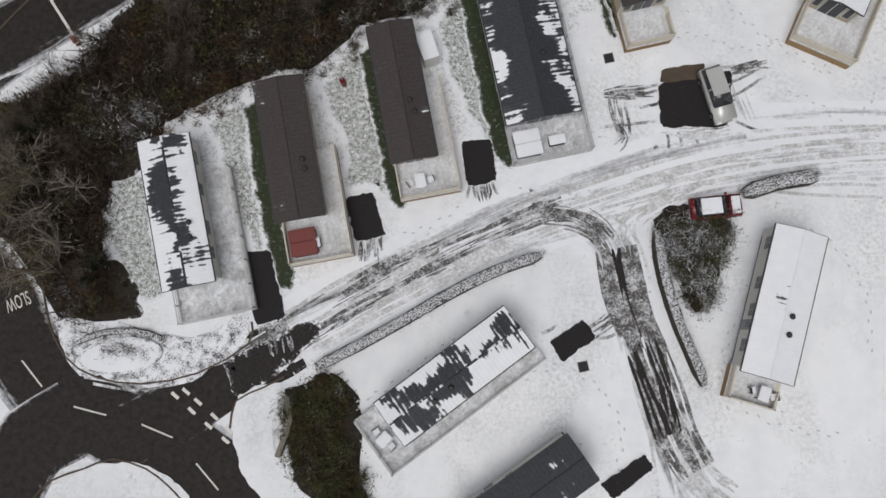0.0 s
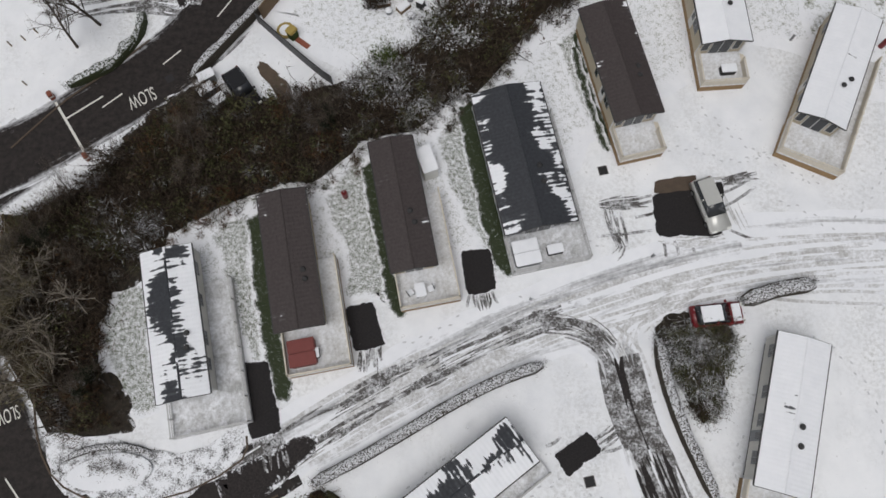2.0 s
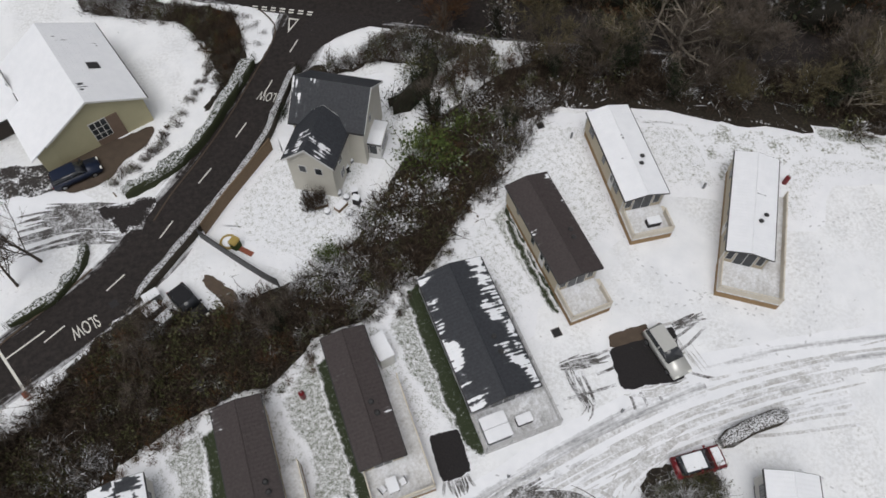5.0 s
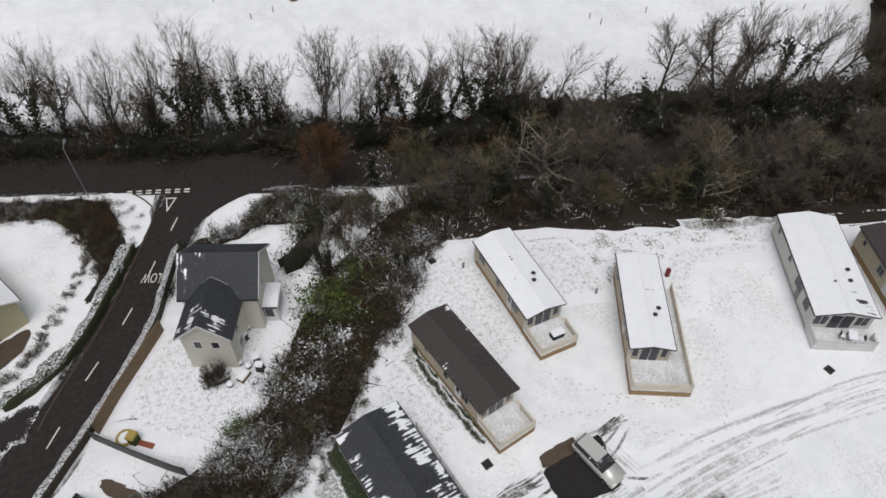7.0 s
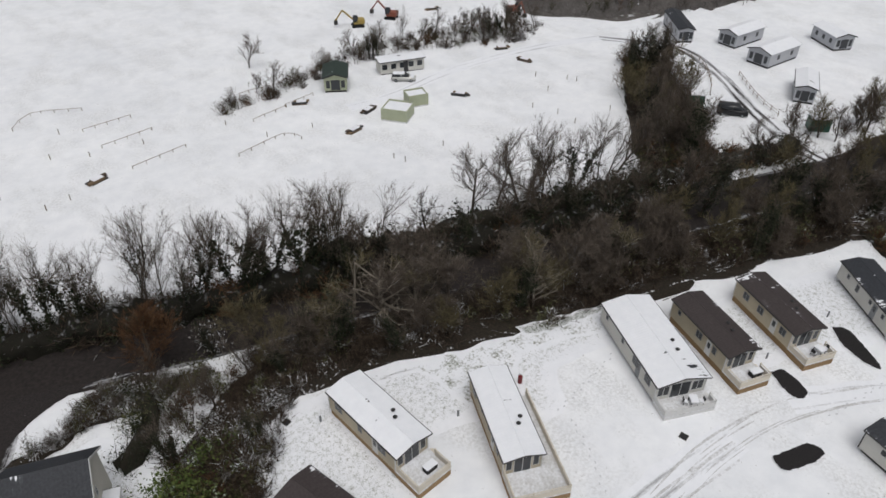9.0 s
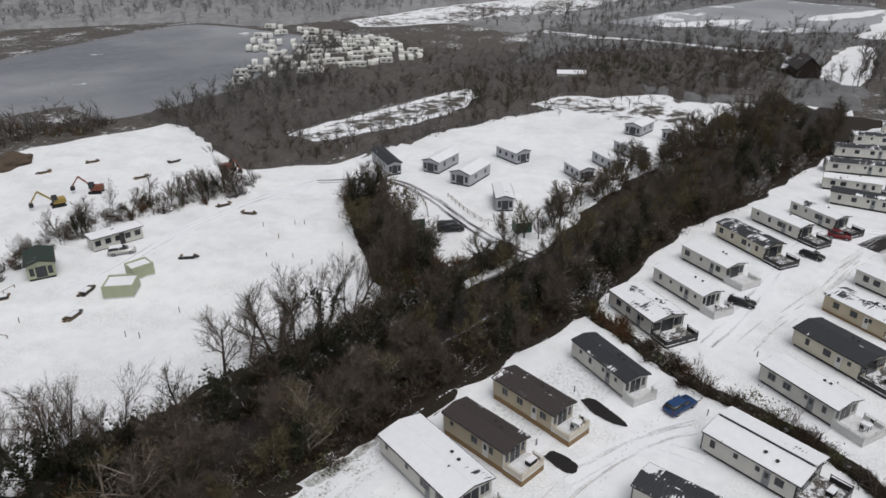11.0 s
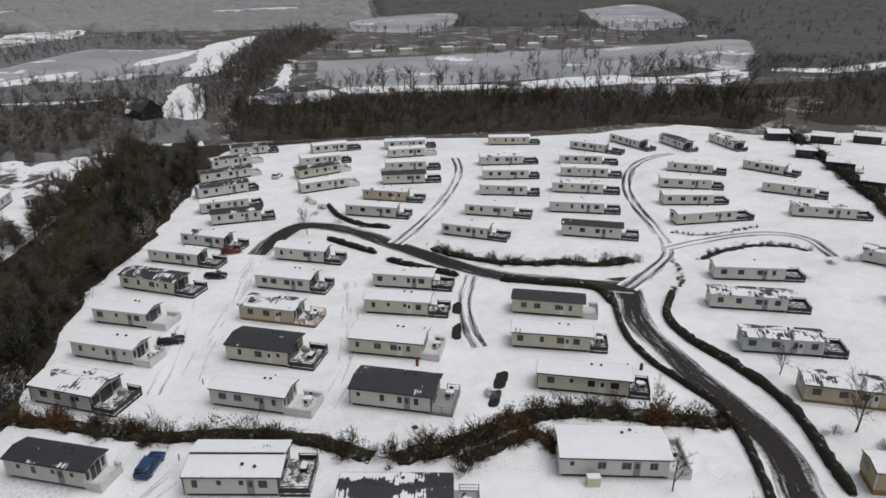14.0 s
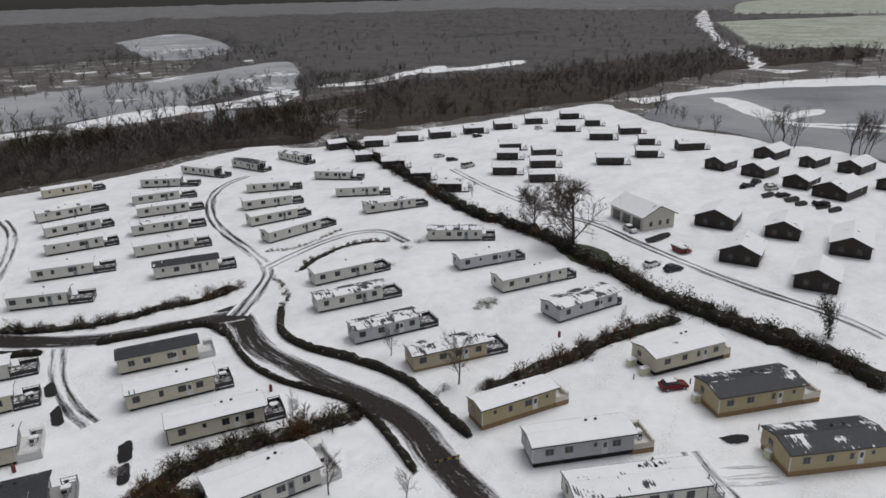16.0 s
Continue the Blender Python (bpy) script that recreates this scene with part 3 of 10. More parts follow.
ribbon("park_road", [(92.9, -77.3), (99.9, -67.3), (107.6, -57.1), (118.5, -50), (129.9, -44.5), (139.2, -39.9), (146.8, -34.2), (149.3, -28.3), (144.1, -22.3), (136, -16.8)], 5, M["park_road"], z=0.05)
ribbon("park_road", [(93.3, -76.3), (98.2, -85.9), (104.8, -95.1), (116.7, -101.5), (131.7, -107.5), (146.5, -115.7), (161, -128.5), (168.5, -140.9), (170.3, -151.1)], 4, M["track"], z=0.06)
ribbon("park_road", [(106, -96.1), (106.4, -103.6), (106.2, -114.3), (103.9, -123.3), (98.2, -127), (89.2, -123.7)], 3.6, M["track"], z=0.07)
ribbon("park_road", [(130.8, -44.8), (137.9, -52), (152.6, -64.4), (167.1, -74.6), (179.8, -81.5), (192.3, -85.8)], 3.8, M["track"], z=0.06)
ribbon("track", [(110.3, -53), (100.7, -47.1), (90.9, -43.4), (84.4, -42.3)], 3.4, M["track"], z=0.04)
ribbon("track", [(145.3, -21.3), (142.3, -11.4), (131.9, -5.9), (113.2, -1.4), (98.8, 2), (90.2, 4.6)], 3.5, M["faint_track"], z=0.03)
ribbon("track", [(119.9, 92.7), (125.1, 84.1), (128, 76.9), (122.8, 65.5), (113, 51.7), (107, 41), (105, 33.9)], 3.4, M["track"], z=0.03)
ribbon("track", [(59.4, 97.7), (68.5, 97), (82.9, 99.1), (97.1, 98.5), (108.8, 96.5), (119.9, 92.7)], 3, M["faint_track"], z=0.03)
ribbon("lodge_road", [(-5.7, -123.1), (1.8, -128.4), (19.8, -135.6), (39.6, -146.5), (55, -156.2), (72.9, -162.6), (97, -175.6), (116.9, -189)], 4, M["track"], z=0.03)
WET1, WET2 = [(-16.6, -3.3), (-12.8, -0.9), (-9.4, 1.2), (-5.0, 3.6), (-0.7, 5.8)], [(12.9, 6.3), (13.7, 1.9), (15.1, -2.0), (16.2, -5.4), (17.0, -8.1), (18.4, -10.6)]
streaks("wet_lane", WET1, 3.0, 60, M["tyre"], 1, z=0.066, length=(2.0, 6.0), wide=(0.12, 0.45), fade=1.0)
streaks("wet_lane", WET1, 3.8, 40, M["tyre_faint"], 2, z=0.0655, length=(3.0, 8.0), wide=(0.1, 0.4))
streaks("wet_lane", [(12.7, 6.2), (13.5, 2.6), (14.6, -0.6)], 2.7, 46, M["tarmac"], 3, z=0.066, length=(1.5, 5.0), wide=(0.2, 0.6))
streaks("wet_lane", WET2, 3.2, 110, M["tyre"], 4, z=0.0655, length=(2.0, 7.0), wide=(0.12, 0.5))
streaks("wet_lane", [(14.6, -1.0), (15.6, -4.0), (16.8, -7.8)], 2.5, 40, M["tarmac"], 5, z=0.067, length=(1.5, 4.5), wide=(0.15, 0.5))
streaks("wet_lane", [(16.4, -6.5), (18.4, -10.6), (20.8, -12.6)], 2.6, 40, M["tyre_faint"], 6, z=0.066, length=(1.5, 5.0))
patch("wet_lane", [(-17.3, -2.4), (-14.2, -0.9), (-11.0, 0.6), (-9.9, 0.5), (-10.2, -0.6), (-12.2, -2.6), (-14.2, -4.2), (-16.0, -5.2)], M["tarmac"], z=0.068, rough=0.3, label="wet black lane cleared of snow")
streaks("lane_tracks", [(-8, 1.6), (-1, 5.2), (7.7, 9.1), (15.0, 11.6), (24, 13.6), (36, 14.6)], 3.4, 70, M["tyre_faint"], 7, z=0.06, length=(3.0, 11.0), wide=(0.08, 0.36))
streaks("lane_tracks", [(-9, 1.0), (-1, 5.4), (4.7, 8.0), (9, 9.6)], 1.6, 40, M["tyre"], 8, z=0.062, length=(2.0, 8.0), wide=(0.08, 0.3))
streaks("lane_tracks", [(12.6, 6.2), (11.6, 7.6), (9.6, 8.6), (6.4, 8.9)], 1.8, 40, M["tyre"], 9, z=0.064, length=(1.5, 4.0), wide=(0.08, 0.3))
streaks("lane_tracks", [(13.4, 6.2), (14.4, 8.4), (17.5, 10.6), (21, 11.8)], 1.6, 26, M["tyre_faint"], 10, z=0.064, length=(1.5, 4.0), wide=(0.08, 0.3))
patch("drive", [(-37.6, 43.7), (-32.9, 43.9), (-29.1, 43.6), (-25.7, 41.0), (-23.2, 37.4), (-24.6, 36.6), (-29.1, 38.8), (-33.5, 40.7)], M["lane"], z=0.03, label="drive under thin trodden snow")
streaks("drive_tracks", [(-21.6, 38.9), (-23.5, 39.3), (-26.5, 40.0), (-31.0, 40.6)], 2.6, 46, M["tyre"], 11, z=0.062, length=(2.0, 8.0), wide=(0.12, 0.5), fade=0.7)
streaks("drive_tracks", [(-23.4, 38.6), (-25.5, 39.0), (-28.5, 39.3), (-33, 38.6)], 4.4, 60, M["tyre"], 12, z=0.06, length=(2.0, 8.0), wide=(0.1, 0.4))
streaks("drive_tracks", [(-13.4, 1.2), (-13.1, -0.6), (-12.9, -1.8)], 1.9, 14, M["tyre"], 13, z=0.07, length=(0.9, 2.2), wide=(0.12, 0.3))
streaks("drive_tracks", [(-6.2, 8.0), (-6.2, 6.2), (-6.3, 5.2)], 1.8, 14, M["tyre"], 14, z=0.07, length=(0.9, 2.2), wide=(0.1, 0.24))
streaks("drive_tracks", [(2.4, 12.2), (2.6, 10.8), (2.8, 10.0)], 2.0, 14, M["tyre"], 15, z=0.07, length=(0.9, 2.0), wide=(0.1, 0.24))
streaks("drive_tracks", [(10.6, -0.2), (11.8, 0.5), (12.8, 1.3)], 1.4, 14, M["tyre"], 16, z=0.07, length=(0.9, 2.2), wide=(0.08, 0.22))
streaks("drive_tracks", [(12.3, 18.7), (14.2, 18.8), (16.2, 19.0)], 0.8, 16, M["tyre"], 17, z=0.07, length=(0.9, 3.0), wide=(0.08, 0.3))
streaks("drive_tracks", [(12.9, 18.4), (13.3, 16.6), (13.9, 15.0), (13.2, 14.2)], 0.8, 12, M["tyre"], 18, z=0.07, length=(1.2, 3.2), wide=(0.07, 0.2))
streaks("drive_tracks", [(22.5, 20.5), (24.0, 20.8), (25.4, 21.1)], 0.8, 14, M["tyre"], 19, z=0.07, length=(0.9, 2.4), wide=(0.1, 0.34))
streaks("drive_tracks", [(22.9, 19.8), (23.3, 18.2), (23.9, 16.4)], 1.4, 5, M["tyre_faint"], 24, z=0.07, length=(1.2, 3.0), wide=(0.06, 0.14))
streaks("drive_tracks", [(16.8, 15.7), (19.0, 15.4), (22.2, 15.8)], 0.9, 16, M["tyre_faint"], 25, z=0.07, length=(0.9, 2.4), wide=(0.1, 0.3))
streaks("lane_tracks", [(36, 15.2), (46, 15.4), (56, 13.4), (66, 8.2), (73, 2.0)], 3.0, 22, M["tyre_faint"], 20, z=0.06, length=(3.0, 11.0), wide=(0.08, 0.3))
streaks("lane_tracks", [(20, -66), (12, -72), (4, -78)], 3.6, 20, M["tyre_faint"], 21, z=0.06, length=(3.0, 9.0), wide=(0.08, 0.3))
streaks("lane_tracks", [(78, -16), (88, -22), (100, -26), (116, -30)], 3.2, 20, M["tyre_faint"], 22, z=0.06, length=(3.0, 9.0), wide=(0.1, 0.35))
streaks("lane_tracks", [(92, 0), (102, -4), (114, -9), (128, -14), (142, -20)], 3.2, 30, M["tyre_faint"], 23, z=0.06, length=(3.0, 9.0), wide=(0.1, 0.35))
ribbon("track", [(-10.2, -0.7), (-4.1, 2.3), (2, 5.6), (8.2, 8), (11.7, 8.7)], 3.4, M["faint_track"], z=0.03)
ribbon("track", [(11.7, 8.7), (17.1, 11.2), (23.7, 12.5), (34.3, 13.2)], 3.4, M["faint_track"], z=0.03)
ribbon("track", [(23.4, 15.9), (30.2, 16.2), (38.8, 16.1), (48.4, 15.2)], 3.6, M["faint_track"], z=0.03)
ribbon("track", [(66.6, 10), (66.5, 5.2), (66.3, 1.3)], 3.4, M["faint_track"], z=0.03)
ribbon("track", [(13.9, -77.1), (10.3, -73), (6.6, -69.7)], 3, M["track"], z=0.03)
ribbon("track", [(56.4, 14.1), (63.5, 9.8), (68.6, 5.9), (71.1, 3.1)], 3.2, M["faint_track"], z=0.03)

# ---- ground cover and water ----
patch("snow_field", [(-20.6, -237.7), (-2.1, -257.3), (12.9, -272.1), (42.1, -283.1), (71.4, -290.8), (102.2, -320), (119.1, -340.7), (133.1, -320.5), (146, -285.8), (161.1, -251.8), (174.3, -217.9), (180.1, -193.8), (200.6, -189.6), (204.8, -172.2), (207.4, -135), (220.6, -88.8), (230.1, -51.6), (232.4, -25.9), (236.8, -15.7), (302.4, -15.3), (229, 36.5), (216.2, 58.5), (191, 76), (161.9, 90), (138.6, 92.2), (144.1, 93), (132.2, 96.7), (119.6, 112.1), (123.7, 122.8), (139.2, 150.6), (141, 160.1), (123.4, 166.8), (99.7, 174.6), (68.7, 186.5), (-56.8, 292.2)], M["snow"], z=0.004, extra=[(-110, 120), (-110, -120), (-60, -220)])
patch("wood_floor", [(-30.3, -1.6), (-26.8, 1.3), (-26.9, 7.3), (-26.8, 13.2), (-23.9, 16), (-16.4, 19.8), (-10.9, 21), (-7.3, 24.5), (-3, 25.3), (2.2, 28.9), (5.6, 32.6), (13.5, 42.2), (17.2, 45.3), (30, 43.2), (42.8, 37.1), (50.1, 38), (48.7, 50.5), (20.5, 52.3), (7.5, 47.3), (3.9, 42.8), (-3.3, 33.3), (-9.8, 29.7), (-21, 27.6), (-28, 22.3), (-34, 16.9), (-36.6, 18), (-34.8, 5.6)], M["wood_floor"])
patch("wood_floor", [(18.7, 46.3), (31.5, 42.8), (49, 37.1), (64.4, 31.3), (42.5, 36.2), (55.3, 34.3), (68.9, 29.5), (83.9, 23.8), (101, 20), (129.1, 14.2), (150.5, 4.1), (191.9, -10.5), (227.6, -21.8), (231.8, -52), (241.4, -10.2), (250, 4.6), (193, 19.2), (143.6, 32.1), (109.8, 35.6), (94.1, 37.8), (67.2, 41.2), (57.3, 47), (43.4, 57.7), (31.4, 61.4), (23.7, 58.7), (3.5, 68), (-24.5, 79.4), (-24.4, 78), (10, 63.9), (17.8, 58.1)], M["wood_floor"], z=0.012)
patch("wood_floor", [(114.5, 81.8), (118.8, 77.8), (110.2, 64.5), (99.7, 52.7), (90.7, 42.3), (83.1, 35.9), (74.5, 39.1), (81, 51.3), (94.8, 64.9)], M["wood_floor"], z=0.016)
patch("lake", [(106.4, 268.2), (153.6, 290.3), (227.4, 305.3), (291.6, 305.1), (295, 253.1), (279.9, 214.7), (199.5, 178.8), (159.7, 172.3), (134.7, 180.6), (139.3, 204), (115.4, 214)], M["ice"], z=0.03)
patch("lawn", [(-24.5, 15.5), (-16, 19.3), (-10.9, 20.8), (-7, 24), (-2.5, 25), (2.2, 28.5), (5.6, 32.3), (13, 41.5), (17, 44.8), (30, 42.8), (42, 37), (53, 34.5), (52, 30), (42, 32), (38, 27), (28, 33), (19, 28), (12, 23.5), (4, 15.4), (-4, 11.4), (-8.6, 10.4), (-14, 5), (-17, 4), (-22, 4), (-26, 3), (-26.6, 9)], M["lawn_snow"], z=0.014, label="lawn with grass tips showing through thin snow")
patch("lawn", [(-14, 41), (-10, 46), (-6, 47), (-4, 52), (2, 53), (5, 47), (0, 40), (-2, 34), (-8, 31), (-12, 33), (-15, 36)], M["lawn_snow"], z=0.014, label="garden lawn under thin snow")
patch("lawn", [(54, 30), (66, 27), (80, 22), (86, 18), (80, 9), (72, 12), (62, 17), (54, 20)], M["lawn_snow"], z=0.014, label="lawn with grass tips showing through thin snow")
patch("thin_lawn", [(-19.6, 16.4), (-16.3, 18.2), (-15.4, 12), (-13.8, 5.4), (-15.8, 6.6), (-17.4, 11), (-18.4, 14.2)], M["thin_snow"], z=0.02)
patch("thin_lawn", [(-10.6, 19), (-7, 22.8), (-4.7, 11.2), (-6.9, 11.2), (-8.2, 11.2), (-8.7, 15.3)], M["thin_snow"], z=0.02)
patch("thin_lawn", [(-1.2, 24.8), (2.4, 28.4), (4.1, 13.7), (2, 15.7), (-0.4, 21.1)], M["thin_snow"], z=0.02)
patch("thin_lawn", [(-27.4, 9.4), (-25.8, 12.4), (-23.6, 11.4), (-22.6, 6.6), (-21.8, 2.4), (-24.2, 2.2), (-26.2, 5.4)], M["thin_snow"], z=0.02)
patch("thin_lawn", [(9.4, 33.7), (12.2, 35.3), (14.4, 26), (13.9, 22.3), (11.2, 27.3)], M["thin_snow"], z=0.02)
patch("thin_lawn", [(21.8, 44.6), (38.5, 39.5), (52.9, 34.5), (52.1, 31.8), (40.8, 35.6), (36.3, 31), (31.7, 32.9), (30.3, 40.7), (26.2, 41.5)], M["light_snow"], z=0.02)
for strip in ([(-16.6, 17.6), (-15.2, 10.4), (-13.3, 3.6), (-11.8, 4.0), (-13.2, 9.4), (-14.6, 17.4)], [(-7.4, 22.2), (-5.7, 14.4), (-4.5, 9.8), (-3.2, 9.9), (-4.4, 14.6), (-5.6, 22.2)],
              [(0.7, 27.4), (2.0, 20.0), (3.7, 13.4), (5.2, 13.3), (4.2, 19.6), (2.6, 27.6)]):
    patch("grass_strip", strip, M["grass_strip"], z=0.03, rough=0.4)
patch("grass_strip", [(10.8, 34.2), (11.4, 34.5), (12.8, 28.3), (14.1, 23.9), (13.4, 23.7), (12, 27.8), (11, 31.8)], M["grass_strip"], z=0.03, rough=0.4)
patch("grass_strip", [(10.9, 33.2), (11.5, 32.7), (12.6, 27.3), (13.6, 23.5), (12.8, 23.6), (11.7, 27.7), (10.8, 31.4)], M["grass_strip"], z=0.03, rough=0.3)
patch("grass_strip", [(20.8, 39.1), (21.4, 39.1), (21.7, 32.3), (21.4, 29.5), (20.9, 29.5), (20.6, 33.6)], M["thin_snow"], z=0.03, rough=0.4)
patch("grass_strip", [(21.3, 43.5), (21.7, 42.9), (21.7, 32.6), (21.7, 29.2), (21, 29.5), (20.8, 34.3), (20.6, 40.5)], M["thin_snow"], z=0.035, rough=0.3)
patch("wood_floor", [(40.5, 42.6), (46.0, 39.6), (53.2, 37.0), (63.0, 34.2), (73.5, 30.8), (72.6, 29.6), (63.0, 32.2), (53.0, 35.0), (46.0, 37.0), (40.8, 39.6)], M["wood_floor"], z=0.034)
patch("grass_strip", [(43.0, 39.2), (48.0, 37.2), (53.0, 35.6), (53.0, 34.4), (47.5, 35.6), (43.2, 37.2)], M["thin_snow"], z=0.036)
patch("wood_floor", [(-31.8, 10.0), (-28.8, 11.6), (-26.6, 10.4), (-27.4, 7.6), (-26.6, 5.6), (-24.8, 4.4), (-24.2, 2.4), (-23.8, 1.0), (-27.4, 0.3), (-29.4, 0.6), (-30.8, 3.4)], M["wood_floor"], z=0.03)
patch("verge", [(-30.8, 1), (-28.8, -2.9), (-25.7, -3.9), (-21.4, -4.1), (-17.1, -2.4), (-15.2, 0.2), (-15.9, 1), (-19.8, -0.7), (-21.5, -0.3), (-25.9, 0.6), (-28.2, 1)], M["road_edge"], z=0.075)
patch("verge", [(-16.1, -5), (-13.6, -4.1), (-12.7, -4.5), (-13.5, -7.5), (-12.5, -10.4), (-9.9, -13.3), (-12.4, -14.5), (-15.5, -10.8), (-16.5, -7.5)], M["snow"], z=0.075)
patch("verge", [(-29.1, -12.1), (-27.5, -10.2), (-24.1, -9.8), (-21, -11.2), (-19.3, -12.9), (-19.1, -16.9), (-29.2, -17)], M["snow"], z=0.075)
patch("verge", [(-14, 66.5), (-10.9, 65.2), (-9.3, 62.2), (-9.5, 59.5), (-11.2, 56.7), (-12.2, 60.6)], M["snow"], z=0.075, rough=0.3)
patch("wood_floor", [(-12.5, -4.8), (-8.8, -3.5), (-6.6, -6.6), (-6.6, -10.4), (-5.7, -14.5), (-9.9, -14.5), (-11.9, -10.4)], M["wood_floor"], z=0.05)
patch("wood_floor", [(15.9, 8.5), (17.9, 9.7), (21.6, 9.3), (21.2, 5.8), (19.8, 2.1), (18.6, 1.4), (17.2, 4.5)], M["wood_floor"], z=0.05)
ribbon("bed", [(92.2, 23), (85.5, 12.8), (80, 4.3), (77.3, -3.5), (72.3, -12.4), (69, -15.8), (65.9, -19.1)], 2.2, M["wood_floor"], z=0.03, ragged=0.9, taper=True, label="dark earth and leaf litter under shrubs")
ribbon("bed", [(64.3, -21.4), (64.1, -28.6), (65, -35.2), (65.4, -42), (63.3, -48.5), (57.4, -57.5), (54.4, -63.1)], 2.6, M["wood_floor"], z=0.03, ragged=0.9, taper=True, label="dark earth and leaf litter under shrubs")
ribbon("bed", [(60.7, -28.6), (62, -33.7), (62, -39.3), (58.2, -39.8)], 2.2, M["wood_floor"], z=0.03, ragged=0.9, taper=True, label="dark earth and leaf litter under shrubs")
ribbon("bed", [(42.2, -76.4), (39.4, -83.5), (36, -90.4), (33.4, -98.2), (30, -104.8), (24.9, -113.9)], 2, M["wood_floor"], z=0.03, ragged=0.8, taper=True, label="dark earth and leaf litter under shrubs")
patch("lake", [(405.9, 105.4), (465.7, 83.3), (528.9, 57.1), (585, 30.4), (568.1, -0), (549.5, -38.6), (439.5, -26.5), (422.3, -7.5), (403.6, 22.8), (420.5, 56.7), (401.5, 77.5)], M["ice_pale"], z=0.03)
patch("far_field", [(469.8, 161.9), (532.2, 152.1), (625.7, 127.5), (746.4, 100.4), (787, 44.9), (681.4, 50.4), (601.5, 100.6), (522.6, 127.1), (446.4, 132.5), (415.3, 144.6)], M["far_snow"], z=0.04, rough=1.7)
patch("far_field", [(844.9, 258.5), (1040.3, 261.5), (1199.7, 170), (1113.5, 145.9), (929, 184.7), (778.5, 239.1)], M["far_snow"], z=0.04, rough=1.7)
patch("far_field", [(439.2, -27.4), (526.9, -39.1), (595.9, -57.3), (646.8, -98.7), (542, -70.6), (474.3, -53.2), (421.6, -39.7), (405.8, -20.7)], M["snow"], z=0.04, rough=1.7)
patch("far_field", [(313.4, -5.7), (371.3, -15.5), (383.5, -25.9), (334.1, -25), (294.8, -20.4), (280.9, -15.6), (294.3, -7.6)], M["snow"], z=0.044, rough=1.7)
patch("far_field", [(487.6, 2.7), (549.5, -38.6), (517.5, -34), (476, -9.1), (469.9, 0.8)], M["snow"], z=0.044, rough=1.7)
patch("far_field", [(412.8, 76.4), (438.2, 58.8), (457, 34.2), (439.4, 34.8), (414.5, 52.8), (401.9, 70)], M["snow"], z=0.044, rough=1.7)
patch("far_field", [(363.3, 125.4), (358.2, 96.8), (355.3, 62.9), (350.4, 34.7), (346.4, 10.5), (339.1, 10.4), (339.5, 33.9), (344.4, 61.2), (347.3, 94.2), (352.4, 122)], M["far_snow"], z=0.04, rough=1.7)
patch("far_field", [(305.1, -40.1), (324.9, -44.3), (328.9, -65.7), (337.2, -83.1), (312.3, -78.6), (307, -65.6), (298.8, -50)], M["snow"], z=0.04, rough=1.7)
patch("far_field", [(360.4, -60.7), (413.1, -75.3), (465.3, -91.2), (398.8, -77.2), (358.7, -67.7)], M["snow"], z=0.04, rough=1.7)
patch("far_field", [(215.7, 62.4), (225.4, 57.9), (235.1, 49.1), (236.7, 38.1), (221.9, 28.2), (208.8, 20), (200.9, 22.8), (203.4, 39.6), (204.2, 55.7)], M["far_snow"], z=0.04, rough=1.7)
patch("far_field", [(965.9, -70.6), (1090.1, -116.5), (1141.9, -230.2), (1034, -212.9), (990.4, -122.4)], M["far_snow"], z=0.04, rough=1.7)
patch("lake", [(449.8, -104.8), (448.8, -199.6), (447.1, -288.3), (442.6, -307.5), (448.5, -370.9), (450.5, -458.4), (314.2, -324.5), (338.9, -299.6), (320.6, -249.5), (327.2, -198.7), (329.7, -131), (338.5, -94.8), (360.4, -83.9)], M["ice_pale"], z=0.03)
patch("lake", [(660.4, -190.2), (806.6, -232.1), (875.6, -321.7), (893.5, -393.2), (713.4, -314.7), (630.6, -241.5)], M["ice_pale"], z=0.03)
patch("lake", [(886.7, -587.3), (994.1, -767.5), (768.8, -654), (585.2, -514.8), (568.7, -434.1), (639, -450.4)], M["ice_pale"], z=0.03)
patch("far_field", [(331, -92.7), (327.8, -122.1), (317, -158.7), (308.4, -154.5), (315.4, -117.6), (322, -90.2)], M["far_snow"], z=0.04, rough=1.7)
patch("far_field", [(316.2, -187.1), (319.5, -208.3), (320, -228.6), (296.3, -212.4), (296.9, -194.2), (300.1, -181.2)], M["snow"], z=0.04, rough=1.7)
patch("far_field", [(305.2, -267.4), (311.7, -296), (313.1, -319.2), (282.4, -285.8), (280.9, -268.2), (282.9, -252.3)], M["snow"], z=0.04, rough=1.7)
patch("lake", [(281, -225.9), (290.3, -237.3), (284.3, -246.5), (266.3, -233.3), (254.4, -217.2), (257.6, -210.3)], M["ice"], z=0.034)
patch("far_field", [(310.5, -184.3), (314, -206.2), (313.4, -227.4), (307.7, -259.2), (299.9, -288.8), (307.8, -306.9), (302, -317), (275.3, -273.7), (284.9, -251.7), (295.2, -228.3), (298.5, -203.8), (297.2, -182)], M["far_snow"], z=0.046, rough=1.7)
patch("far_field", [(310, -342.9), (298.1, -372.9), (304.1, -432.5), (301.9, -477.2), (284.3, -449.3), (284, -403.8), (283.5, -360.8), (295.5, -332.3)], M["snow"], z=0.046, rough=1.7)
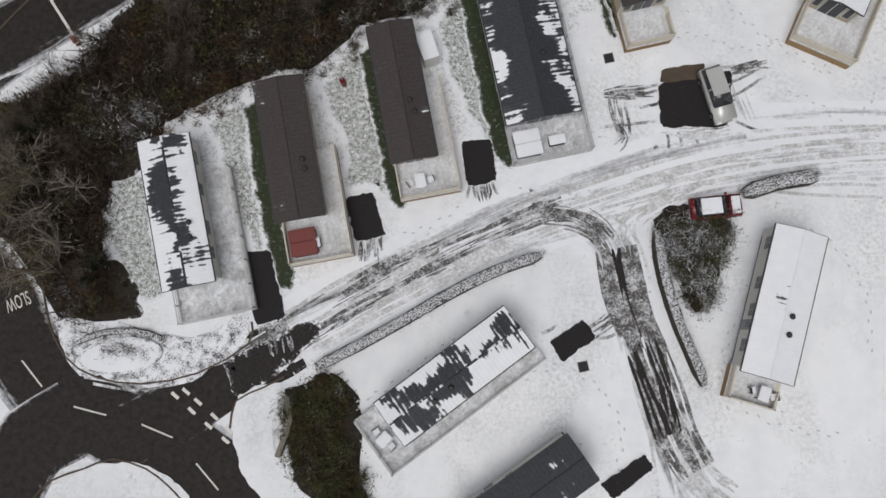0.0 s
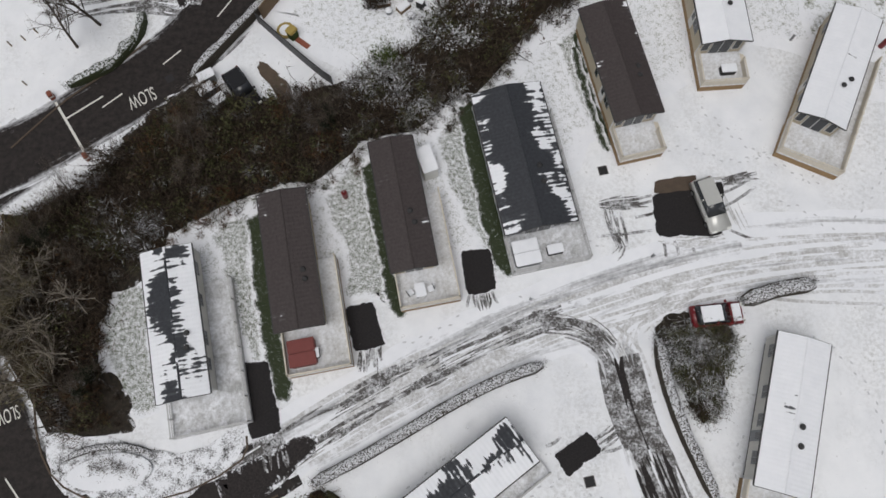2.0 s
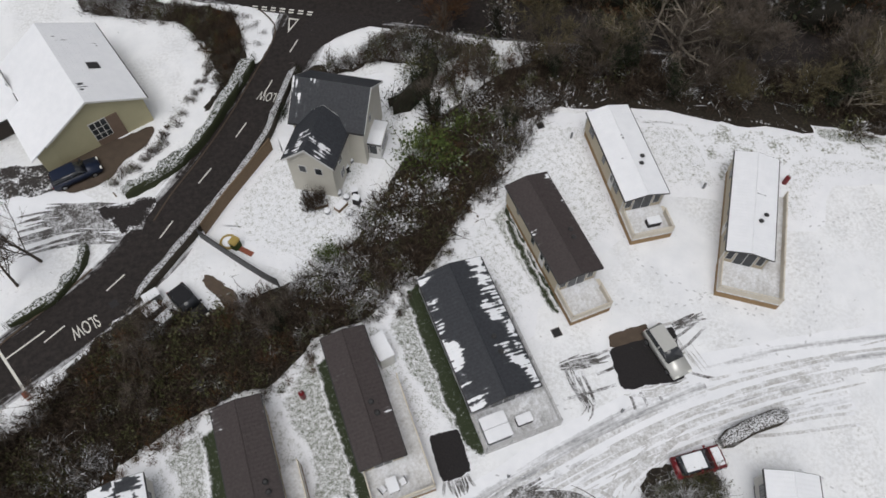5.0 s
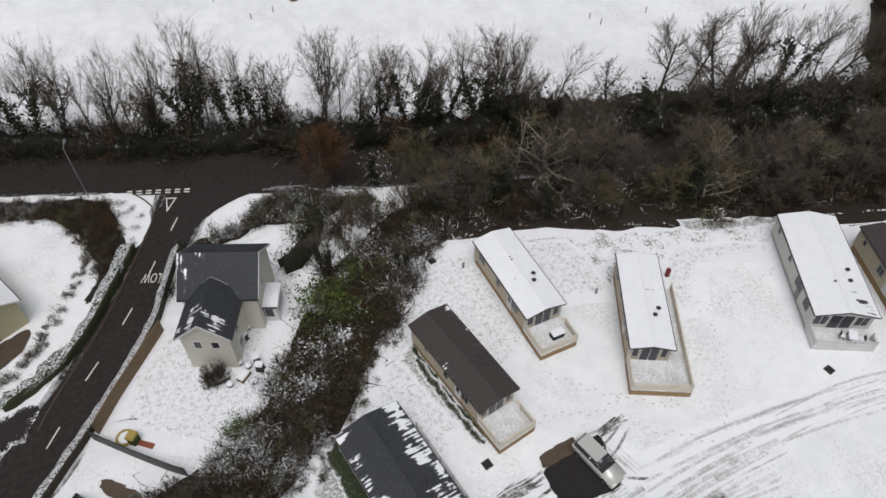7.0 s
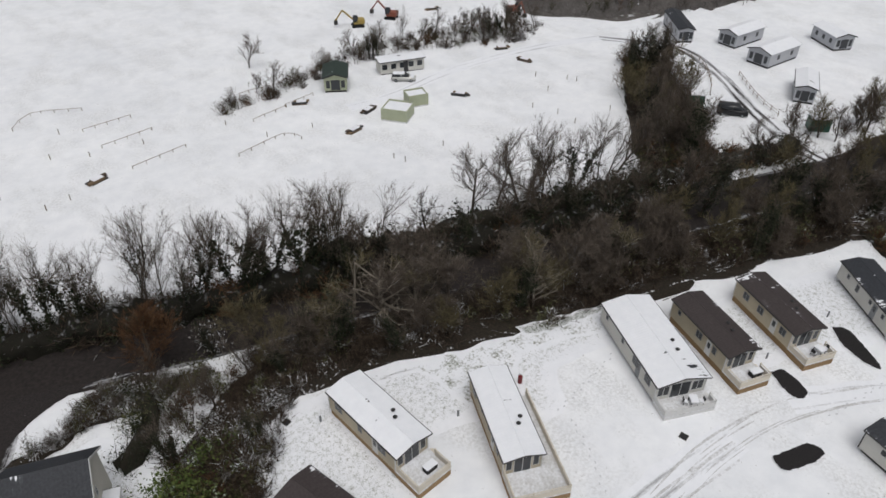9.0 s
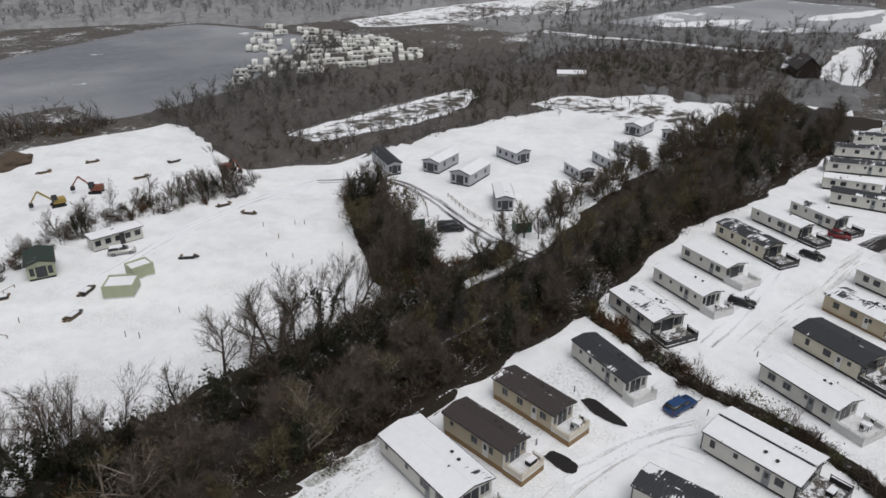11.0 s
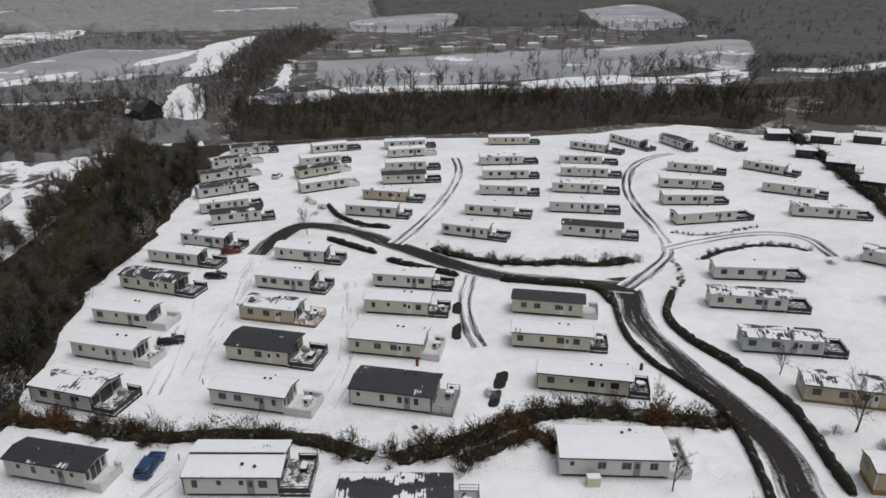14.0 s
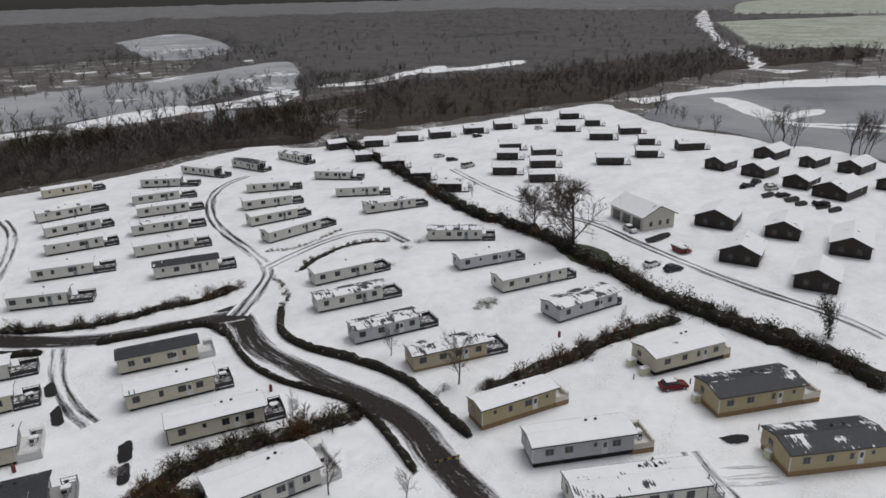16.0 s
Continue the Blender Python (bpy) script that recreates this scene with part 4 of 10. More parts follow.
patch("far_field", [(259.5, -1244.2), (173.9, -1364.2), (-16.4, -1491.5), (-13.4, -826.9), (71.4, -707.1), (111.2, -722.5), (159.1, -891.1)], M["frost_field"], z=0.04, label="pale green winter field under thin frost")
patch("far_field", [(286.7, -1504.2), (495, -2840.5), (322.3, -3577), (-92.2, -3837.9), (-52.9, -1921.1), (135.5, -1573.8)], M["frost_field"], z=0.04, label="pale green winter field under thin frost")
patch("lake", [(92.6, -309.6), (96.1, -364.8), (83.6, -401), (51.3, -440.5), (0.9, -476.2), (-20.6, -479.7), (-20.9, -269.1), (-3.6, -263.8), (17.2, -275.6), (31.9, -275.5), (50.4, -290.6), (69.1, -295.2)], M["ice"], z=0.03)
patch("far_field", [(79.5, -382.4), (69.2, -386.9), (53.5, -368.7), (42.3, -349), (26.9, -365.6), (23.7, -355.3), (39.1, -326.4), (53.1, -337.1), (67.4, -359.8)], M["snow"], z=0.05, rough=1.7)
patch("far_field", [(39.1, -326.4), (24.6, -326.3), (-2.1, -334.2), (-2.5, -316.4), (14.2, -317.1), (30.6, -316.6)], M["snow"], z=0.05, rough=1.7)
patch("far_field", [(114.5, -360.9), (100.6, -388.7), (72.4, -446.6), (36.6, -489.4), (-12, -526), (-11.8, -481.5), (51, -438.8), (83.3, -399.5), (96.4, -366), (102.9, -349)], M["snow"], z=0.046, rough=1.7)
patch("far_field", [(345.1, -1449.3), (414.4, -1846.8), (212.8, -1002.8), (110.3, -661.5), (74.3, -541.6), (45.5, -536.7), (69.9, -512.4), (95.5, -577.5), (191.2, -884.3)], M["far_snow"], z=0.046, rough=1.7)
patch("far_field", [(147, 122.3), (169.2, 117.1), (218.5, 103.4), (200.2, 92.1), (172.7, 96.6), (143.3, 113.2)], M["far_snow"], z=0.04, rough=1.7)
patch("far_field", [(207.7, 64.2), (228.6, 53.3), (241.6, 38.4), (212.1, 33.5), (207.8, 47.9), (203.7, 58.4)], M["far_snow"], z=0.04, rough=1.7)
patch("far_field", [(347, 234.7), (415.7, 224.1), (496.6, 190.7), (564.5, 132.7), (463.4, 132.3), (378.7, 173.7), (333, 208.6)], M["far_snow"], z=0.04, rough=1.7)
patch("far_field", [(145.6, 121.1), (153.3, 118.7), (162.3, 113.1), (158.3, 107.3), (145.3, 111.5)], M["far_snow"], z=0.045, rough=1.7)
patch("far_field", [(208.8, 75.1), (221.5, 71.6), (227.8, 61.6), (226.6, 47.6), (211.2, 46.2), (204.8, 59.1)], M["far_snow"], z=0.045, rough=1.7)
patch("far_field", [(341.4, -92.4), (330.0, -130.9), (319.2, -165.2), (307.3, -159.4), (312.9, -124.5), (326.5, -88.6)], M["snow"], z=0.05, rough=1.2)
patch("far_field", [(321.3, -180.2), (325.5, -213.9), (319.9, -244.2), (296.2, -227.2), (298.5, -197.2), (301.6, -175.1)], M["snow"], z=0.05, rough=1.2)
patch("far_field", [(295.6, -362.9), (296.8, -438.2), (277.4, -479.1), (265.2, -537.7), (245.8, -499.7), (259.9, -449.8), (276.6, -409.0), (284.3, -349.2)], M["snow"], z=0.05, rough=1.2)
# tyre marks in the snow
ribbon("tyre_mark", [(-14.5, 0.4), (-14, -0.5), (-13.7, -1.4)], 0.3, M["tyre"], z=0.012, ragged=0.04, taper=True, label="wet tyre marks pressed into the snow")
ribbon("tyre_mark", [(-14.1, 0.4), (-13.5, -0.4), (-13, -1.2)], 0.3, M["tyre"], z=0.012, ragged=0.04, taper=True, label="wet tyre marks pressed into the snow")
ribbon("tyre_mark", [(-13.7, 0.6), (-13, -0.1), (-12.5, -0.7)], 0.3, M["tyre"], z=0.012, ragged=0.04, taper=True, label="wet tyre marks pressed into the snow")
ribbon("tyre_mark", [(-14.8, 0.6), (-14.5, -0.1), (-14.5, -0.7)], 0.3, M["tyre"], z=0.012, ragged=0.04, taper=True, label="wet tyre marks pressed into the snow")
ribbon("tyre_mark", [(-13.3, 1), (-12.6, 0.4), (-12.2, -0.3)], 0.3, M["tyre"], z=0.012, ragged=0.04, taper=True, label="wet tyre marks pressed into the snow")
ribbon("tyre_mark", [(-6.8, 7.2), (-6.9, 6.4), (-7, 5.6)], 0.22, M["tyre"], z=0.012, ragged=0.04, taper=True, label="wet tyre marks pressed into the snow")
ribbon("tyre_mark", [(-6.4, 7), (-6.3, 6.1), (-6.4, 5.3)], 0.22, M["tyre"], z=0.012, ragged=0.04, taper=True, label="wet tyre marks pressed into the snow")
ribbon("tyre_mark", [(-5.9, 7), (-5.8, 6.3), (-5.7, 5.6)], 0.22, M["tyre"], z=0.012, ragged=0.04, taper=True, label="wet tyre marks pressed into the snow")
ribbon("tyre_mark", [(-5.6, 7.4), (-5.4, 6.7), (-5.2, 6.1)], 0.22, M["tyre"], z=0.012, ragged=0.04, taper=True, label="wet tyre marks pressed into the snow")
ribbon("tyre_mark", [(1.7, 11.4), (1.5, 10.8), (1.4, 10.2)], 0.22, M["tyre"], z=0.012, ragged=0.04, taper=True, label="wet tyre marks pressed into the snow")
ribbon("tyre_mark", [(2.2, 11.3), (2.2, 10.7), (2.3, 10.2)], 0.22, M["tyre"], z=0.012, ragged=0.04, taper=True, label="wet tyre marks pressed into the snow")
ribbon("tyre_mark", [(2.7, 11.4), (2.8, 10.8), (3, 10.3)], 0.22, M["tyre"], z=0.012, ragged=0.04, taper=True, label="wet tyre marks pressed into the snow")
ribbon("tyre_mark", [(3.3, 11.7), (3.5, 11.1), (3.8, 10.5)], 0.22, M["tyre"], z=0.012, ragged=0.04, taper=True, label="wet tyre marks pressed into the snow")
ribbon("tyre_mark", [(13.1, 18.7), (15, 19), (16.7, 19.4)], 0.24, M["tyre"], z=0.012, ragged=0.04, taper=True, label="wet tyre marks pressed into the snow")
ribbon("tyre_mark", [(13.3, 18.2), (15.2, 18.5), (16.9, 19)], 0.24, M["tyre"], z=0.012, ragged=0.04, taper=True, label="wet tyre marks pressed into the snow")
ribbon("tyre_mark", [(13.5, 18), (13.7, 16.3), (13.7, 14.8)], 0.24, M["tyre"], z=0.012, ragged=0.04, taper=True, label="wet tyre marks pressed into the snow")
ribbon("tyre_mark", [(13.9, 18), (14.2, 16.4), (14.3, 15)], 0.24, M["tyre"], z=0.012, ragged=0.04, taper=True, label="wet tyre marks pressed into the snow")
ribbon("tyre_mark", [(20.9, 18.9), (23.1, 19.8), (25.1, 20.9)], 0.24, M["tyre"], z=0.012, ragged=0.04, taper=True, label="wet tyre marks pressed into the snow")
ribbon("tyre_mark", [(21.1, 17.8), (23.3, 18.8), (25.2, 20.1)], 0.24, M["tyre"], z=0.012, ragged=0.04, taper=True, label="wet tyre marks pressed into the snow")
ribbon("tyre_mark", [(17.2, 15.5), (17.3, 14.8), (17.3, 14.2)], 0.24, M["tyre"], z=0.012, ragged=0.04, taper=True, label="wet tyre marks pressed into the snow")
ribbon("tyre_mark", [(18.1, 15.5), (18.3, 14.8), (18.3, 14.2)], 0.24, M["tyre"], z=0.012, ragged=0.04, taper=True, label="wet tyre marks pressed into the snow")
ribbon("tyre_mark", [(19.2, 15.6), (19.5, 15), (19.6, 14.5)], 0.24, M["tyre"], z=0.012, ragged=0.04, taper=True, label="wet tyre marks pressed into the snow")
ribbon("tyre_mark", [(20.1, 15.8), (21.2, 15.8), (22.1, 16.1)], 0.24, M["tyre"], z=0.012, ragged=0.04, taper=True, label="wet tyre marks pressed into the snow")
ribbon("tyre_mark", [(15.1, 17.5), (16.2, 17.7), (17.2, 18)], 0.24, M["tyre"], z=0.012, ragged=0.04, taper=True, label="wet tyre marks pressed into the snow")
ribbon("tyre_mark", [(11.9, 15.9), (14.2, 16.1), (16.4, 16.4)], 0.24, M["tyre"], z=0.012, ragged=0.04, taper=True, label="wet tyre marks pressed into the snow")
ribbon("tyre_mark", [(22.6, 16.4), (23.8, 15.8), (24.8, 15.5)], 0.24, M["tyre"], z=0.012, ragged=0.04, taper=True, label="wet tyre marks pressed into the snow")
ribbon("tyre_mark", [(11.5, -0.1), (12, 0.3), (12.4, 0.8)], 0.25, M["tyre"], z=0.012, ragged=0.04, taper=True, label="wet tyre marks pressed into the snow")
ribbon("tyre_mark", [(11.2, -0.7), (12.1, -0.6), (12.8, -0.3)], 0.25, M["tyre"], z=0.012, ragged=0.04, taper=True, label="wet tyre marks pressed into the snow")
ribbon("tyre_mark", [(7.1, -0.3), (7.8, -0), (8.2, 0.4)], 0.25, M["tyre"], z=0.012, ragged=0.04, taper=True, label="wet tyre marks pressed into the snow")
ribbon("tyre_mark", [(-15.3, -3.1), (-10.2, -0.1), (-4.1, 3), (2, 5.8), (8.2, 8.1), (13.5, 9.8), (20.2, 11.5), (26.8, 12.5), (34.3, 12.8)], 0.28, M["tyre_faint"], z=0.004, ragged=0.04, taper=True, label="wet tyre marks pressed into the snow")
ribbon("tyre_mark", [(-14, -3.4), (-8.9, -0.6), (-3.3, 2.3), (2.4, 5), (7.3, 7.2), (11.7, 8.4), (16.1, 9.7), (22.3, 11.1), (29, 11.7), (34.2, 11.7)], 0.28, M["tyre_faint"], z=0.004, ragged=0.04, taper=True, label="wet tyre marks pressed into the snow")
ribbon("tyre_mark", [(-12.8, -0.7), (-6.8, 2.7), (-0.7, 5.7), (4.6, 8), (10.8, 10.2), (18, 12.3), (24.7, 13.9), (34.4, 15.4)], 0.28, M["tyre_faint"], z=0.004, ragged=0.04, taper=True, label="wet tyre marks pressed into the snow")
ribbon("tyre_mark", [(-11.9, -2.4), (-6.7, 0.4), (-1.5, 3.1), (3.7, 5.7), (9, 7.8)], 0.28, M["tyre_faint"], z=0.004, ragged=0.04, taper=True, label="wet tyre marks pressed into the snow")
ribbon("tyre_mark", [(-4.2, 3.6), (2.4, 6.7), (9.1, 9.1), (15.7, 11.2), (22.4, 12.6), (29.1, 13.8)], 0.28, M["tyre_faint"], z=0.004, ragged=0.04, taper=True, label="wet tyre marks pressed into the snow")
ribbon("tyre_mark", [(9, 8.2), (11.7, 8.4), (13.2, 7.1), (14, 4.5)], 0.28, M["tyre_faint"], z=0.004, ragged=0.04, taper=True, label="wet tyre marks pressed into the snow")
ribbon("tyre_mark", [(9.5, 8.9), (12.8, 8.7), (14.7, 6.7), (15.5, 3.6)], 0.28, M["tyre_faint"], z=0.004, ragged=0.04, taper=True, label="wet tyre marks pressed into the snow")
ribbon("tyre_mark", [(16.1, 9.7), (13.9, 8.7), (13.1, 7.1), (13.3, 4.5)], 0.28, M["tyre_faint"], z=0.004, ragged=0.04, taper=True, label="wet tyre marks pressed into the snow")
ribbon("tyre_mark", [(18.4, 10.5), (14.8, 8.7), (14.5, 6.7), (15, 3.6)], 0.28, M["tyre_faint"], z=0.004, ragged=0.04, taper=True, label="wet tyre marks pressed into the snow")
ribbon("tyre_mark", [(14.5, -0.7), (15.2, -4.9), (16.3, -9.1), (17, -12.5)], 0.28, M["tyre_faint"], z=0.004, ragged=0.04, taper=True, label="wet tyre marks pressed into the snow")
ribbon("tyre_mark", [(15.9, -2.4), (16.8, -6.6), (18.1, -11.2)], 0.28, M["tyre_faint"], z=0.004, ragged=0.04, taper=True, label="wet tyre marks pressed into the snow")
ribbon("tyre_mark", [(13.6, -0.3), (14.1, -4.5), (15.1, -8.3), (15.6, -12.5)], 0.28, M["tyre_faint"], z=0.004, ragged=0.04, taper=True, label="wet tyre marks pressed into the snow")
ribbon("tyre_mark", [(34.3, 13.8), (26.9, 13.3), (20.2, 12)], 0.28, M["tyre_faint"], z=0.004, ragged=0.04, taper=True, label="wet tyre marks pressed into the snow")
ribbon("tyre_mark", [(-8.5, 1), (-3.3, 4.1), (2.9, 6.9)], 0.28, M["tyre_faint"], z=0.004, ragged=0.04, taper=True, label="wet tyre marks pressed into the snow")
ribbon("tyre_mark", [(26.8, 11.1), (31.2, 11.3), (34.1, 11.1)], 0.28, M["tyre_faint"], z=0.004, ragged=0.04, taper=True, label="wet tyre marks pressed into the snow")
ribbon("tyre_mark", [(23.7, 10.9), (27.6, 10.5), (34.1, 10.2)], 0.28, M["tyre_faint"], z=0.004, ragged=0.04, taper=True, label="wet tyre marks pressed into the snow")
ribbon("tyre_mark", [(-22, -3.5), (-19.3, -2.4), (-17.1, -1.1), (-15.9, -0.2)], 0.2, M["tyre"], z=0.012, ragged=0.04, taper=True, label="wet tyre marks pressed into the snow")
ribbon("tyre_mark", [(-27.9, -3.6), (-24.4, -4.1), (-21.4, -3.8), (-18, -2.4), (-15.4, -0.7)], 0.2, M["tyre"], z=0.012, ragged=0.04, taper=True, label="wet tyre marks pressed into the snow")
ribbon("tyre_mark", [(-27.2, -4.1), (-23.9, -4.6), (-20.1, -4)], 0.2, M["tyre"], z=0.012, ragged=0.04, taper=True, label="wet tyre marks pressed into the snow")
ribbon("tyre_mark", [(23.2, 15.5), (30.5, 15.9), (38.5, 15.8), (48, 14.7)], 0.25, M["tyre_faint"], z=0.004, ragged=0.04, taper=True, label="wet tyre marks pressed into the snow")
ribbon("tyre_mark", [(25.8, 13.9), (33.2, 14.2), (39.9, 14), (46.5, 13.3)], 0.25, M["tyre_faint"], z=0.004, ragged=0.04, taper=True, label="wet tyre marks pressed into the snow")
ribbon("tyre_mark", [(19.2, 20.2), (22.8, 20.9), (25.9, 20.6)], 0.25, M["tyre_faint"], z=0.004, ragged=0.04, taper=True, label="wet tyre marks pressed into the snow")
patch("parking_bay", [(-30.6, 46.8), (-25.6, 48.6), (-21.4, 49.6), (-22.0, 47.6), (-24.2, 45.6), (-26.0, 43.4), (-30.2, 43.2)], M["mud"], z=0.034, label="trodden dark ground round a parked car")
patch("drive", [(-26.2, 40.4), (-23.4, 41.0), (-20.8, 41.2), (-21.4, 39.2), (-23.2, 37.4), (-24.6, 38.6)], M["tarmac"], z=0.07, label="wet dark mouth of a house drive")
patch("parking_bay", [(-43.6, 46.8), (-37.2, 47.2), (-30.6, 46.2), (-29.2, 43.6), (-34.4, 43.1), (-43.1, 44.1)], M["dark_yard"], z=0.03, label="dark yard ground beside a house")
patch("parking_bay", [(-16.6, 31.2), (-15.9, 32), (-13.3, 29), (-13.5, 28.2), (-15, 29.2)], M["mud"], z=0.03)
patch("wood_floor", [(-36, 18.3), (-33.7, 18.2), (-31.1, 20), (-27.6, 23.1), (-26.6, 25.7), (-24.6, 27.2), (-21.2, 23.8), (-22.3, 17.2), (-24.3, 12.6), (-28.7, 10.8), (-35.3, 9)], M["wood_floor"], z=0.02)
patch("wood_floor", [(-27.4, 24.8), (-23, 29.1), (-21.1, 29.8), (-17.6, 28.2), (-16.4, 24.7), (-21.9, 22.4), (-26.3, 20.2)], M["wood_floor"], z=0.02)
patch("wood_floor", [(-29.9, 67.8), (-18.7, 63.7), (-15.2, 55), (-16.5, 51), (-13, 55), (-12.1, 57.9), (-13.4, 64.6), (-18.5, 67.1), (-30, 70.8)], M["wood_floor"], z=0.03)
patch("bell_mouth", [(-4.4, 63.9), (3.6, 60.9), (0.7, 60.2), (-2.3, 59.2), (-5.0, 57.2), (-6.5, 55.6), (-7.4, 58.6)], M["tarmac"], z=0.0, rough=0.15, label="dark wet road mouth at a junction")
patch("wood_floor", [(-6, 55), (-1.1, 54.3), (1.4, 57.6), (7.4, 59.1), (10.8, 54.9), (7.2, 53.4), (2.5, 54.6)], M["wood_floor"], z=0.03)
patch("grass_strip", [(65.4, -144.7), (57.6, -141.6), (50.1, -141.5), (44.5, -136.5), (46.3, -129.6), (53.7, -132.2)], M["grass_strip"], z=0.03, label="dark green grass under a bare tree")

# ---- holiday homes ----
RAILS = {"pale": "trim_pale", "white": "trim_white", "cream": "trim_cream", "grey": "trim_grey", "dark": "trim_dark", "brown": "trim_brown"}
WALL_WORDS = {"white": "white", "cream": "cream", "stone": "stone-coloured", "tan": "tan", "grey": "pale grey", "sage": "sage green", "timber": "dark timber"}


def roof_words(roof, snow):
    if snow > 0.9:
        return "snow-covered roof"
    if snow > 0.3:
        return "dark roof under patchy snow"
    return {"slate": "bare dark grey roof", "brown": "bare brown roof", "green": "bare dark green roof"}[roof]


def window(parent, x, y, z, w, h, nrm, frame_mat="trim_dark", name="window", panes=1):
    """A window set into a wall plane; nrm is the wall's outward axis: +x, -x, +y or -y."""
    ax, sg = nrm[1], 1 if nrm[0] == "+" else -1

    def flat(nm, mt, a0, a1, z0, z1, d0, d1, par):
        lo, hi = sorted((sg * d0, sg * d1))
        if ax == "y":
            return box(nm, par, mt, x + a0, x + a1, y + lo, y + hi, z0, z1)
        return box(nm, par, mt, x + lo, x + hi, y + a0, y + a1, z0, z1)

    here = parent.matrix_world
    out = here.to_3x3() @ Vector((sg if ax == "x" else 0, sg if ax == "y" else 0, 0))
    far = math.hypot(here[0][3], here[1][3])
    if far > 100 and out.x * here[0][3] + out.y * here[1][3] > 0.35 * far and name == "window":
        return                                         # blind sides of the far rows
    if far > 112:      # far off: frame and glass read as one
        flat(name, "glass", -w / 2, w / 2, z, z + h, -0.02, 0.035, parent)
        return
    fr = flat(name, frame_mat, -w / 2, w / 2, z, z + h, -0.02, 0.035, parent)
    t = 0.07
    step = (w - t) / panes
    for i in range(panes):
        a = -w / 2 + t + i * step
        flat("pane", "glass", a, a + step - t, z + t, z + h - t, 0.03, 0.045, fr)


def fence(parent, p, q, z, mt, height=0.95, solid=False):
    """A run of deck balustrade: posts, a top rail, and bars or panels between them."""
    p, q = Vector(p), Vector(q)
    d = q - p
    n = max(1, round(d.length / (1.8 if math.hypot(parent.matrix_world[0][3], parent.matrix_world[1][3]) < 110 else 3.0)))
    u = d.normalized()
    s = Vector((-u.y, u.x)) * 0.04

    def run(nm, a, b, z0, z1, k=1.0):
        o = s * k
        v = [(a.x - o.x, a.y - o.y, z0), (b.x - o.x, b.y - o.y, z0), (b.x + o.x, b.y + o.y, z0), (a.x + o.x, a.y + o.y, z0)]
        v += [(x, y, z1) for x, y, _ in v]
        return part(nm, mesh_of(nm, v, BOX_FACES, M[mt]), parent)

    for i in range(n + 1):
        if solid and n > 1 and 0 < i < n and math.hypot(parent.matrix_world[0][3], parent.matrix_world[1][3]) > 110:
            continue
        c = p + d * (i / n)
        run("deck_post", c - u * 0.05, c + u * 0.05, z, z + height + 0.06, 1.3)
    run("deck_rail", p, q, z + height - 0.06, z + height)
    if solid:
        run("deck_panel", p, q, z + 0.05, z + height - 0.25, 0.5)
    else:
        run("deck_rail", p, q, z + 0.45, z + 0.50, 0.7)
        if math.hypot(parent.matrix_world[0][3], parent.matrix_world[1][3]) < 110:
            run("deck_rail", p, q, z + 0.10, z + 0.15, 0.7)


def deck_block(parent, x0, x1, y0, y1, z, rail):
    """A raised deck: boards with snow on them over a closed skirt."""
    sk = "skirt_brick" if rail == "cream" else RAILS[rail]
    box("deck_skirt", parent, sk, x0, x1, y0, y1, 0.0, z - 0.06)
    box("deck_floor", parent, "deck_pale" if rail == "pale" else "deck_board" if rail == "grey" else "deck_wet" if rail in ("dark", "brown") else "deck_snow", x0 - 0.02, x1 + 0.02, y0 - 0.02, y1 + 0.02, z - 0.06, z + 0.03)


HOME_COUNT = [0]
KEEP_CLEAR = []          # (x, y, radius) that planting leaves free


